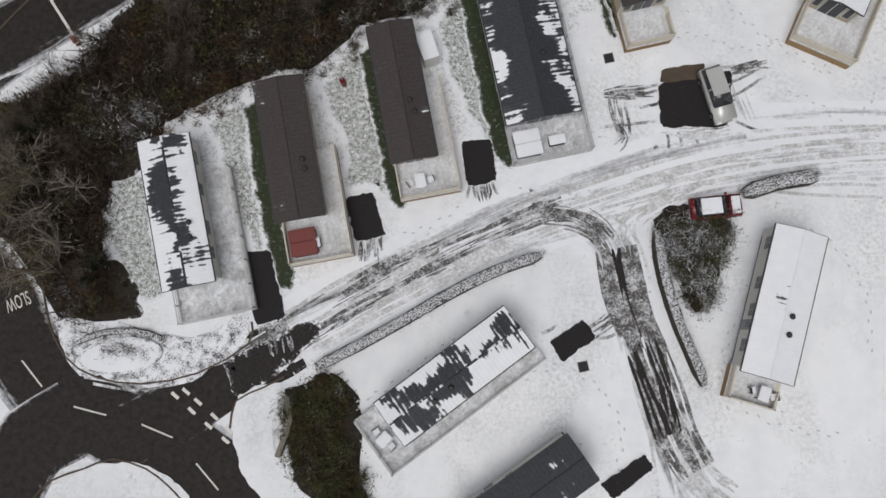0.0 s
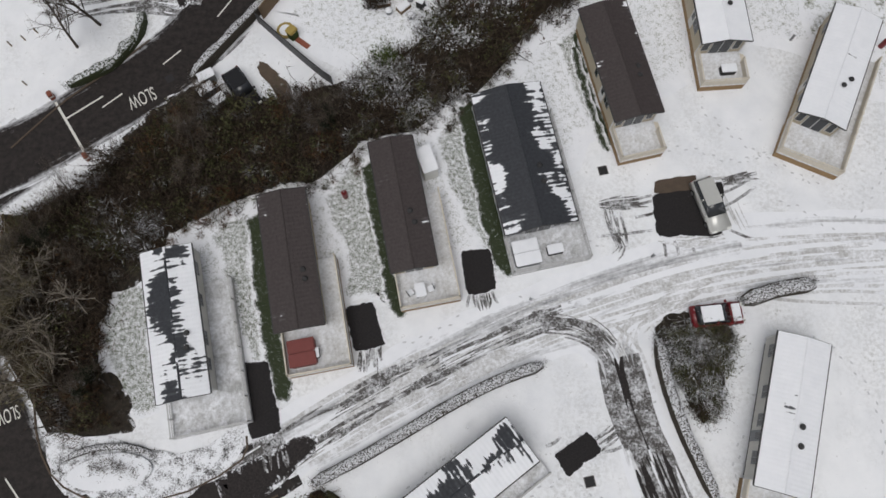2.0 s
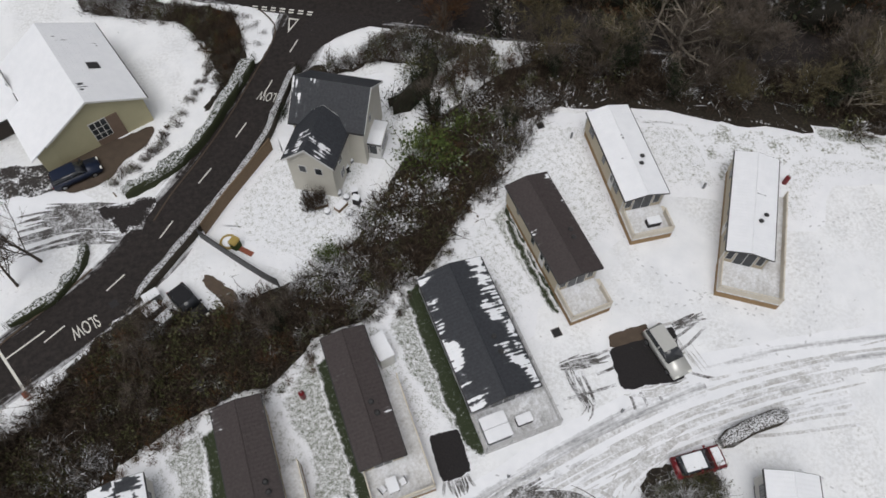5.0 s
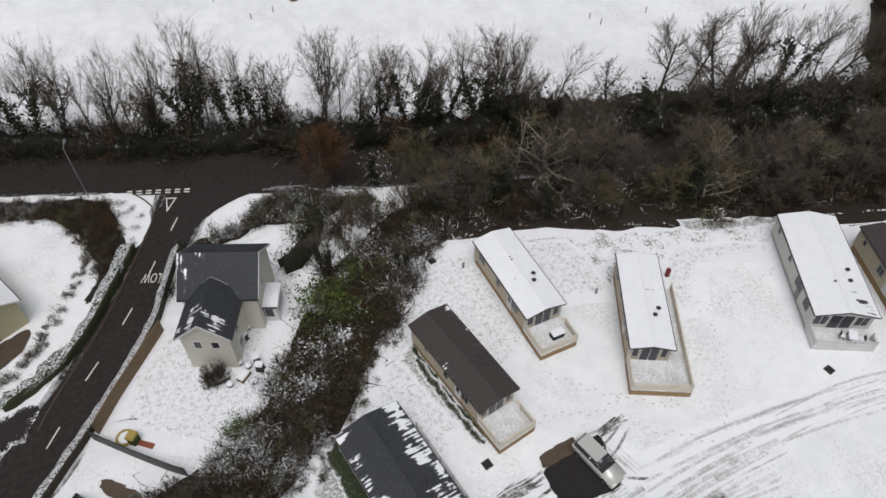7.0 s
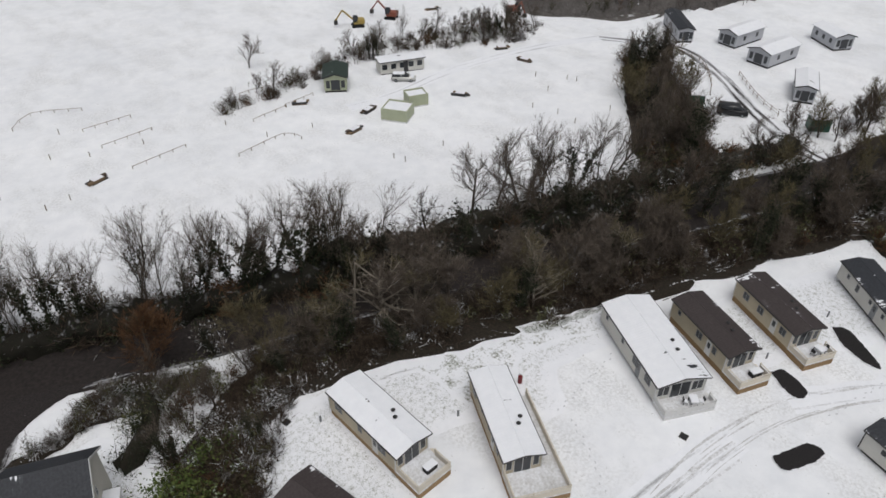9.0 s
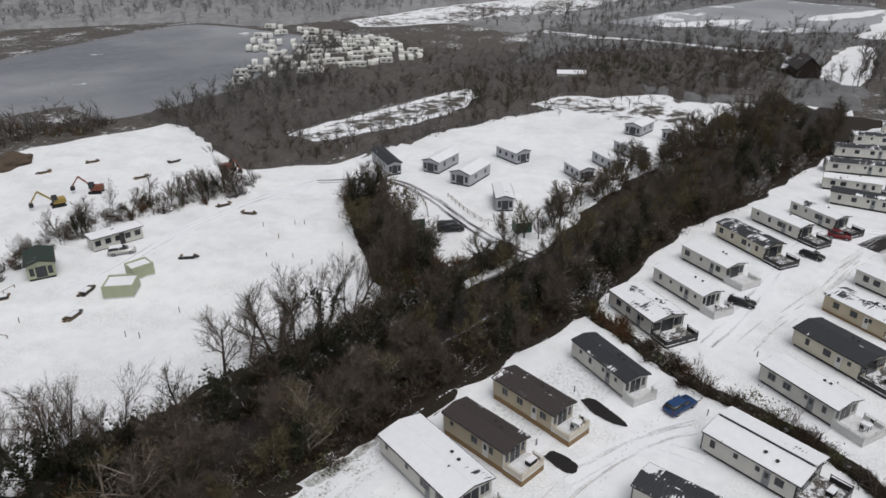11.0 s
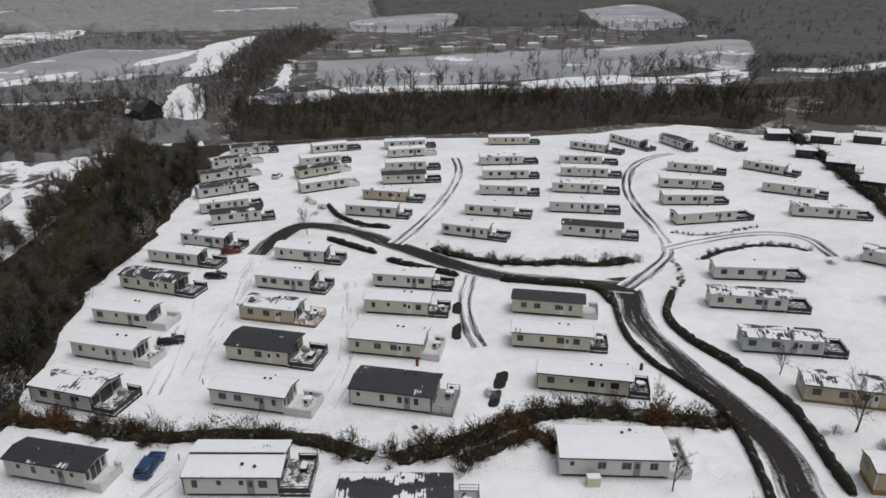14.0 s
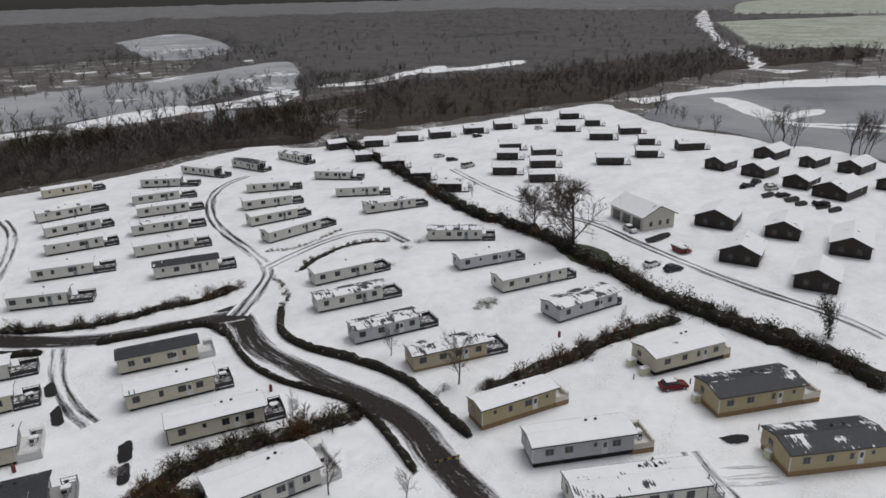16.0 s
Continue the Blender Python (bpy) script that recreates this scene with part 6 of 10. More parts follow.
FARTHEST = [far_tree_template(180 + i, 26, 0.10) for i in range(5)]


def cluster(name, spots, templates, material, label, category="shrubs"):
    """Many clumps as one object: spots are (x, y, width, height)."""
    if not spots:
        return None
    rng = np.random.default_rng(len(spots) * 31 + 5)
    vs, fs, base = [], [], 0
    for i, (x, y, w, h) in enumerate(spots):
        v, f = templates[i % len(templates)]
        a = rng.uniform(0, 2 * np.pi)
        c, s = np.cos(a), np.sin(a)
        p = np.empty_like(v)
        p[:, 0] = (v[:, 0] * c - v[:, 1] * s) * w + x
        p[:, 1] = (v[:, 0] * s + v[:, 1] * c) * w + y
        p[:, 2] = v[:, 2] * h
        vs.append(p)
        fs.append(f + base)
        base += len(v)
    me = tri_mesh(name, np.concatenate(vs), np.concatenate(fs), M[material])
    return tagged(new(name, me), label, category, kind="stuff")


def inside(x, y, ring):
    hit, j = False, len(ring) - 1
    for i in range(len(ring)):
        (xi, yi), (xj, yj) = ring[i], ring[j]
        if (yi > y) != (yj > y) and x < (xj - xi) * (y - yi) / (yj - yi) + xi:
            hit = not hit
        j = i
    return hit


def clear_of(x, y, r=0.0):
    return all((x - a) ** 2 + (y - b) ** 2 > (c + r) ** 2 for a, b, c in KEEP_CLEAR)


ROAD_GRID = {}


def off_road(x, y, gap):
    """True where no road comes nearer than gap; roads are looked up by 12 m squares."""
    if not ROAD_GRID:
        for line, w in ROAD_LINES:
            for p in line:
                ROAD_GRID.setdefault((int(p.x // 12), int(p.y // 12)), []).append((p.x, p.y, w / 2))
    i, j = int(x // 12), int(y // 12)
    for u in (i - 1, i, i + 1):
        for v in (j - 1, j, j + 1):
            for a, b, w in ROAD_GRID.get((u, v), ()):
                if (x - a) ** 2 + (y - b) ** 2 < (w + gap) ** 2:
                    return False
    return True


def open_near(ring):
    """The open areas that touch the box round an outline."""
    x0, x1 = min(p[0] for p in ring), max(p[0] for p in ring)
    y0, y1 = min(p[1] for p in ring), max(p[1] for p in ring)
    return [o for o in OPEN_RINGS if min(q[0] for q in o) < x1 and max(q[0] for q in o) > x0 and min(q[1] for q in o) < y1 and max(q[1] for q in o) > y0]


WOOD_COUNT = [0]


def canopy(ring, height, step=2.6, cover_mat=""):
    """The close tops of far scrub and young trees as one lumpy sheet; single trees stand out of it."""
    xs, ys = [p[0] for p in ring], [p[1] for p in ring]
    nx, ny = int((max(xs) - min(xs)) / step) + 2, int((max(ys) - min(ys)) / step) + 2
    holes = open_near(ring)
    idx, v = {}, []
    for j in range(ny):
        for i in range(nx):
            x = min(xs) + i * step + 0.8 * noise.noise(Vector((i * 1.7, j * 1.3, 0.5)))
            y = min(ys) + j * step + 0.8 * noise.noise(Vector((i * 1.1, j * 1.9, 7.5)))
            if not inside(x, y, ring) or any(inside(x, y, o) for o in holes):
                continue
            cell = 5.5 if step < 4 else 2.6 * step
            d = noise.voronoi(Vector((x / cell, y / cell, 0.0)))[0][0]
            patchy = 0.75 + 0.5 * noise.noise(Vector((x / 38.0, y / 38.0, 2.0))) + (0.8 * noise.noise(Vector((x / 110.0, y / 110.0, 6.0))) if step > 4 else 0.0)
            z = height * max(0.05, patchy * (1.0 - 0.75 * min(1.0, d)) + 0.15 * noise.noise(Vector((x / 1.9, y / 1.9, 4.0))))
            idx[i, j] = len(v)
            v.append((x, y, z))
    f = []
    for (i, j), a in idx.items():
        b, c, d = idx.get((i + 1, j)), idx.get((i + 1, j + 1)), idx.get((i, j + 1))
        if b is not None and c is not None:
            f.append((a, b, c))
        if c is not None and d is not None:
            f.append((a, c, d))
    # the rim goes down to the ground
    away = min(math.hypot(x, y) for x, y in ring)
    v = np.array(v)
    count = np.zeros(len(v), int)
    for t in f:
        for k in t:
            count[k] += 1
    v[count < 6, 2] = -0.1
    # farther woods take a material with haze in its colour
    tagged(new("woodland_canopy", tri_mesh("woodland_canopy", v, f, M[cover_mat or ("canopy" if away < 330 else "canopy_hazy" if away < 1000 else "canopy_hazier")])), "close brown canopy of bare winter woodland", "woodland", kind="stuff")


def wood(ring, shrubs=200, trees=20, tall=(2.0, 4.0), olive=0.15, mix=("broad", "ivy", "slim"), far=None, size=(0.75, 1.2), cover=0.0, frost=0.55, cover_mat=""):
    """Scrub and bare trees over an outlined area."""
    WOOD_COUNT[0] += 1
    rnd = random.Random(900 + WOOD_COUNT[0])
    xs, ys = [p[0] for p in ring], [p[1] for p in ring]
    cx, cy = sum(xs) / len(xs), sum(ys) / len(ys)
    if far is None:
        far = math.hypot(cx, cy) > 190

    holes = open_near(ring)

    def spot(gap):
        for _ in range(30):
            x, y = rnd.uniform(min(xs), max(xs)), rnd.uniform(min(ys), max(ys))
            if inside(x, y, ring) and off_road(x, y, gap) and clear_of(x, y, gap) and not any(inside(x, y, o) for o in holes):
                return x, y
        return None

    sets = {"shrub": [], "olive": [], "russet": [], "frosted": []}
    for _ in range(shrubs):
        s = spot(1.2)
        if s is None:
            continue
        h = rnd.uniform(*tall) * rnd.uniform(0.6, 1.0)
        k = rnd.random()
        near = noise.noise(Vector((s[0] * 0.06, s[1] * 0.06, 1.0)))
        key = "olive" if k < olive * (1 + near) else "russet" if k > 0.9 and near > 0 else "frosted" if k > 1 - frost and near < -0.12 else "shrub"
        sets[key].append((s[0], s[1], h * rnd.uniform(0.7, 1.2), h))
    tmpl = COARSE if far else MIXED
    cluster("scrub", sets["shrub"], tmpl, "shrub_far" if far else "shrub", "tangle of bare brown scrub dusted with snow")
    cluster("evergreen_scrub", sets["olive"], COARSE if far else LEAFY, "olive", "olive-green evergreen scrub dusted with snow")
    cluster("frosted_scrub", sets["frosted"], tmpl, "frosted", "bare scrub thickly frosted with snow")
    cluster("russet_scrub", sets["russet"], tmpl, "russet", "russet bramble and dead bracken")
    if cover:
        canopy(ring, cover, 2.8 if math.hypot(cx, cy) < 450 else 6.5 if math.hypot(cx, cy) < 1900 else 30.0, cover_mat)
    distant = []
    for _ in range(trees):
        s = spot(2.0)
        if s is None:
            continue
        k = rnd.uniform(*size)
        if far:
            distant.append((s[0], s[1], k, k))
        else:
            belt_tree(rnd.choice(mix) + str(rnd.randrange(4)), s[0], s[1], k, rnd)
    far_groups(distant)


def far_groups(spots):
    """Distant trees in drifts of brown, olive, russet and grey; beyond the ponds all are paled for haze."""
    drift = {"shrub_far": [], "far_olive": [], "russet": [], "far_grey": [], "far_hazy": [], "far_hazier": []}
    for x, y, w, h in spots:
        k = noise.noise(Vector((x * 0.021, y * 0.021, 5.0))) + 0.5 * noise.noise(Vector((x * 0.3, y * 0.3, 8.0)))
        # the north-east counts as farther: its painted haze is stronger
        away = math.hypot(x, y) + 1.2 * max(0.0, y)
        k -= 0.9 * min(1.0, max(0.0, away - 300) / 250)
        key = "far_hazier" if away > 640 and y > -80 else "far_hazy" if away > 680 else "far_olive" if k > 0.22 else "far_grey" if k < -0.34 else "russet" if 0.12 < k < 0.15 else "shrub_far"
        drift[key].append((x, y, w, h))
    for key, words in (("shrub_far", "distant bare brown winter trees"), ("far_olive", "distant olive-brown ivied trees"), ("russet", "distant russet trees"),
                       ("far_grey", "distant bare trees greyed to stand for haze"), ("far_hazy", "distant bare trees with haze in their grey colour"), ("far_hazier", "distant bare trees paled most to stand for haze")):
        cluster("bare_trees", drift[key], FARTHEST if key in ("far_grey", "far_hazy", "far_hazier") else FAR_TREES, key, words, "woodland")


def tree_line(pts, spacing, size, jitter=2.0):
    """A belt of distant trees along a line."""
    rnd = random.Random(int(pts[0][0]) + 31)
    spots = []
    for p in smooth_line(pts, spacing):
        k = rnd.uniform(*size)
        spots.append((p.x + rnd.gauss(0, jitter), p.y + rnd.gauss(0, jitter), k, k * rnd.uniform(0.85, 1.15)))
    far_groups(spots)


def tree_row(pts, spacing, mix, size, jitter=0.8):
    """Single trees in a row along a road or field edge."""
    rnd = random.Random(int(pts[0][0] * 3) + 77)
    for p in smooth_line(pts, spacing):
        belt_tree(rnd.choice(mix) + str(rnd.randrange(4)), p.x + rnd.gauss(0, jitter), p.y + rnd.gauss(0, jitter), rnd.uniform(*size), rnd)


def bush(spots, width, height, material, label):
    """One garden shrub or a small group that grows together."""
    rnd = random.Random(int(spots[0][0] * 10))
    pts = []
    for x, y in spots:
        for _ in range(4):
            pts.append((x + rnd.gauss(0, width * 0.2), y + rnd.gauss(0, width * 0.2), width * rnd.uniform(0.7, 1.0), height * rnd.uniform(0.6, 1.0)))
    ob = cluster("shrub", pts, LEAFY, material, label, "shrub")
    return ob


HEDGE_COUNT = [0]


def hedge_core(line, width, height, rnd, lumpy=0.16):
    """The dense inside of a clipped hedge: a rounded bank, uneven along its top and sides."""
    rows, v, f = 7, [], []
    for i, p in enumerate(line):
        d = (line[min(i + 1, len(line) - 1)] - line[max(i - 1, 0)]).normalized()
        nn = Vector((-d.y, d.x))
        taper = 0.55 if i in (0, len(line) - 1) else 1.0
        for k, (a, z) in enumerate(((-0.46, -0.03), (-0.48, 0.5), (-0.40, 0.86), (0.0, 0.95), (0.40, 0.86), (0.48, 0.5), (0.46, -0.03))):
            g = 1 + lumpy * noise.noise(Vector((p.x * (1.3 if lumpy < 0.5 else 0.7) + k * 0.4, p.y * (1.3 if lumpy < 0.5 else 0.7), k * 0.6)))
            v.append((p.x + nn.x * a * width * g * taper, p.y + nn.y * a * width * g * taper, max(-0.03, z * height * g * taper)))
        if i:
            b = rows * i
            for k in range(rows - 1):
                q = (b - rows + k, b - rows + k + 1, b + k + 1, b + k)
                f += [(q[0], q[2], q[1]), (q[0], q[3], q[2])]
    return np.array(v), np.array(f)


def hedge(pts, width, height, wild=False, leaf="", label="", green=0.25, core=0.0):
    """A hedge along a line: clipped, with a dense core under twigs and leaves, or a wild row of rounded bushes."""
    HEDGE_COUNT[0] += 1
    rnd = random.Random(400 + HEDGE_COUNT[0])
    line = smooth_line(pts, 1.1 if wild else 0.8)
    away = min(math.hypot(p.x, p.y) for p in line)
    leaf = leaf or ("hedge_leaf" if away < 40 else "shrub")
    spots = []
    for i, p in enumerate(line):
        for k in range(3 if wild and away < 80 else 2 if away < 60 or wild else 1):
            j = width * (0.24 if not wild else 0.46)
            h = height * (rnd.uniform(0.9, 1.08) if not wild else rnd.choice((0.3, 0.45, 0.6, 0.8, 1.0, 1.15)) * rnd.uniform(0.85, 1.1))
            spots.append((p.x + rnd.uniform(-j, j), p.y + rnd.uniform(-j, j), max(0.6, width * 0.55) if not wild else max(0.8, h) * rnd.uniform(0.9, 1.3), h))
    words = label or ("clipped dark hedge with snow along its top" if not wild else "wild bare shrubbery with snow underneath")
    if wild:
        cut = set(i for i in range(len(spots)) if rnd.random() < green)
        bare = [x for i, x in enumerate(spots) if i not in cut]
        cluster("evergreen_shrubbery", [spots[i] for i in sorted(cut)], LEAFY, "ivy" if core > 0.5 else "olive", "low dark evergreen shrubs", "hedge")
        red = [x for x in bare if noise.noise(Vector((x[0] * 0.12, x[1] * 0.12, 6.0))) > 0.25]
        bare = [x for x in bare if x not in red]
        cluster("russet_shrubbery", red, BUSHY, "russet", "russet-twigged shrubs with dead leaves", "hedge")
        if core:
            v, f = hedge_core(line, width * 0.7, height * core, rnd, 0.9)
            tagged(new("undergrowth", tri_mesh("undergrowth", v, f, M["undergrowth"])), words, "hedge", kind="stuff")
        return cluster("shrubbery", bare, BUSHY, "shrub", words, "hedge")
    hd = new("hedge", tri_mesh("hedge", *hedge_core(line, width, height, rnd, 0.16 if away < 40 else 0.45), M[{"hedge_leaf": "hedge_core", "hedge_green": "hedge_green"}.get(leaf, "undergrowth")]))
    tagged(hd, words, "hedge", kind="stuff")
    return cluster("hedge_foliage", spots, LEAFY, leaf, words, "hedge")

# ---- other buildings ----
def gable_house(name, m, length, width, eave, pitch, wall, roof, snow, label, category, windows=((0, "-y"),), over=0.3, floor=0.0, trim="trim_white", door=None, base=None):
    """A house with one ridge along x. windows: (place along the wall, wall axis, sill, w, h)."""
    h = thing(name, m, label, category, "buildings")
    hl, hw = length / 2, width / 2
    rise = hw * math.tan(radians(pitch))
    if base:
        box("base", h, base, -hl + 0.1, hl - 0.1, -hw + 0.1, hw - 0.1, 0, floor)
    prism("wall", h, wall, [(-hw, floor), (hw, floor), (hw, eave), (0, eave + rise), (-hw, eave)], -hl, hl)
    k = math.tan(radians(pitch))
    oe, top, th = eave - over * k + 0.02, eave + rise + 0.02, 0.12
    for sy in (-1, 1):
        o = [(0.0, top), (sy * (hw + over), oe), (sy * (hw + over), oe + th), (0.0, top + th)]
        r = prism("roof", h, roof, o if sy > 0 else o[::-1], -hl - over, hl + over)
        r.color = (snow, 0, 0, 1)
        if math.hypot(m.translation.x, m.translation.y) < 140:
            box("gutter", h, "trim_dark", -hl - over, hl + over, *sorted((sy * (hw + over), sy * (hw + over + 0.1))), oe - 0.05, oe + 0.06)
    for xa, xb in ((-hl - over - 0.05, -hl - over), (hl + over, hl + over + 0.05)):
        prism("bargeboard", h, trim, [(0.0, top - 0.1), (hw + over, oe - 0.1), (hw + over, oe + 0.1), (0.0, top + 0.1), (-hw - over, oe + 0.1), (-hw - over, oe - 0.1)], xa, xb)
    for a, ax, sill, w, wh in windows:
        if ax[1] == "y":
            window(h, a, hw if ax[0] == "+" else -hw, sill, w, wh, ax, trim, panes=2 if w > 0.8 else 1)
        else:
            window(h, hl if ax[0] == "+" else -hl, a, sill, w, wh, ax, trim, panes=2 if w > 0.8 else 1)
    if door:
        a, ax = door
        y = -hw if ax == "-y" else hw
        box("door", h, "trim_dark", a - 0.45, a + 0.45, *sorted((y, y + (-0.05 if ax == "-y" else 0.05))), floor, floor + 2.0)
    return h


def lodge(x, y, turn, length=9.0, width=5.0, snow=0.95, porch=True):
    """A dark timber lodge; its gable with a porch looks along +x."""
    length *= 0.93
    h = gable_house("timber_lodge", pose(x, y, 0, 0, 0, turn), length, width, 2.75, 24, "wall_timber", "roof_slate", min(0.99, snow * 0.3 + 0.68),
                    "dark timber lodge with " + ("a snow-covered roof" if snow > 0.8 else "patchy snow on its roof"), "lodge",
                    [(-length * 0.25, "-y", 1.2, 1.0, 0.9), (length * 0.2, "-y", 1.2, 1.0, 0.9), (-length * 0.2, "+y", 1.2, 1.0, 0.9), (-width * 0.22, "+x", 0.9, 1.0, 1.2), (width * 0.22, "+x", 0.9, 1.0, 1.2)],
                    0.35, 0.3, "trim_dark", (0.0, "-y"), "shaded_underside")
    KEEP_CLEAR.append((x, y, length * 0.55))
    if porch:
        hl, hw = length / 2, width / 2
        box("deck_skirt", h, "trim_dark", hl + 0.02, hl + 2.2, -hw, hw, 0, 0.42)
        box("deck_floor", h, "deck_snow", hl + 0.01, hl + 2.22, -hw - 0.02, hw + 0.02, 0.42, 0.50)
        fence(h, (hl + 2.1, -hw + 0.08), (hl + 2.1, hw - 0.08), 0.5, "trim_dark")
        fence(h, (hl + 0.9, -hw + 0.08), (hl + 2.1, -hw + 0.08), 0.5, "trim_dark")
    return h


def cabin(x, y, turn, length, width, roof="slate", snow=0.97, wall="wall_grey"):
    """A pale holiday cabin with a glazed gable along +x."""
    words = "snow-covered roof" if snow > 0.6 else "bare dark roof"
    w2 = width / 2
    KEEP_CLEAR.append((x, y, length * 0.6))
    return gable_house("holiday_cabin", pose(x, y, 0, 0, 0, turn), length, width, 2.9, 17, wall, "roof_" + roof, snow,
                       f"pale grey holiday cabin with a {words} on snow", "cabin",
                       [(-length * 0.3, "-y", 1.3, 0.8, 0.9), (0.0, "-y", 1.3, 0.8, 0.9), (length * 0.3, "-y", 1.3, 0.8, 0.9), (-length * 0.25, "+y", 1.3, 0.8, 0.9), (length * 0.2, "+y", 1.3, 0.8, 0.9),
                        (0.0, "+x", 0.5, min(1.8, width * 0.4), 1.9), (-w2 * 0.66, "+x", 0.9, 0.7, 1.4), (w2 * 0.66, "+x", 0.9, 0.7, 1.4)], 0.25, 0.4, "trim_dark", None, "shaded_underside")


def footprints(paths):
    """Lines of boot prints and small scuffs: flat grey discs laid over the snow."""
    rnd = random.Random(5)
    v, f = [], []

    def dent(x, y, a, l, w):
        k = len(v)
        for i in range(6):
            b = i * math.pi / 3
            px, py = math.cos(b) * l, math.sin(b) * w
            v.append((x + px * math.cos(a) - py * math.sin(a), y + px * math.sin(a) + py * math.cos(a), 0.125 + 0.00001 * (k % 97)))
        f.extend([(k, k + 1, k + 2), (k, k + 2, k + 3), (k, k + 3, k + 4), (k, k + 4, k + 5)])

    for pts in paths:
        line = smooth_line(pts, 0.68)
        for i in range(1, len(line)):
            d = (line[i] - line[i - 1]).normalized()
            s = 0.14 if i % 2 else -0.14
            dent(line[i].x - d.y * s + rnd.gauss(0, 0.04), line[i].y + d.x * s + rnd.gauss(0, 0.04), math.atan2(d.y, d.x) + rnd.gauss(0, 0.15), 0.17, 0.075)
    tagged(new("footprints", tri_mesh("footprints", v, f, M["trodden"])), "lines of boot prints in the snow", "footprints", kind="stuff")


def planter(x, y, turn, kind):
    """Things that stand on a terrace: a pot, a bin or a crate, capped with snow."""
    if kind == "pot":
        t = thing("plant_pot", pose(x, y, 0, 0, 0, turn), "round garden pot heaped with snow beside a house", "plant pot", "garden pots")
        tube("pot", t, "trim_grey", (0, 0, 0), (0, 0, 0.45), 0.26, 10, 0.36)
        tube("snow_heap", t, "snow_cap", (0, 0, 0.44), (0, 0, 0.60), 0.34, 10, 0.16)
    elif kind == "bin":
        t = thing("wheeled_bin", pose(x, y, 0, 0, 0, turn), "dark wheeled bin with a snowy lid beside a house", "bin", "bins")
        bevel_box("body", t, "cover_black", -0.28, 0.28, -0.33, 0.33, 0.05, 0.95, 0.04)
        bevel_box("lid", t, "snow_cap", -0.31, 0.31, -0.37, 0.37, 0.96, 1.06, 0.03)
        for s in (-1, 1):
            tube("wheel", t, "rubber", (s * 0.24, -0.34, 0.1), (s * 0.3, -0.34, 0.1), 0.1, 8)
    else:
        t = thing("garden_crate", pose(x, y, 0, 0, 0, turn), "low wooden crate filled with snow beside a house", "crate", "garden crates")
        box("box", t, "wood_fence", -0.6, 0.6, -0.35, 0.35, 0, 0.4)
        bevel_box("snow_heap", t, "snow_cap", -0.56, 0.56, -0.31, 0.31, 0.4, 0.52, 0.05)


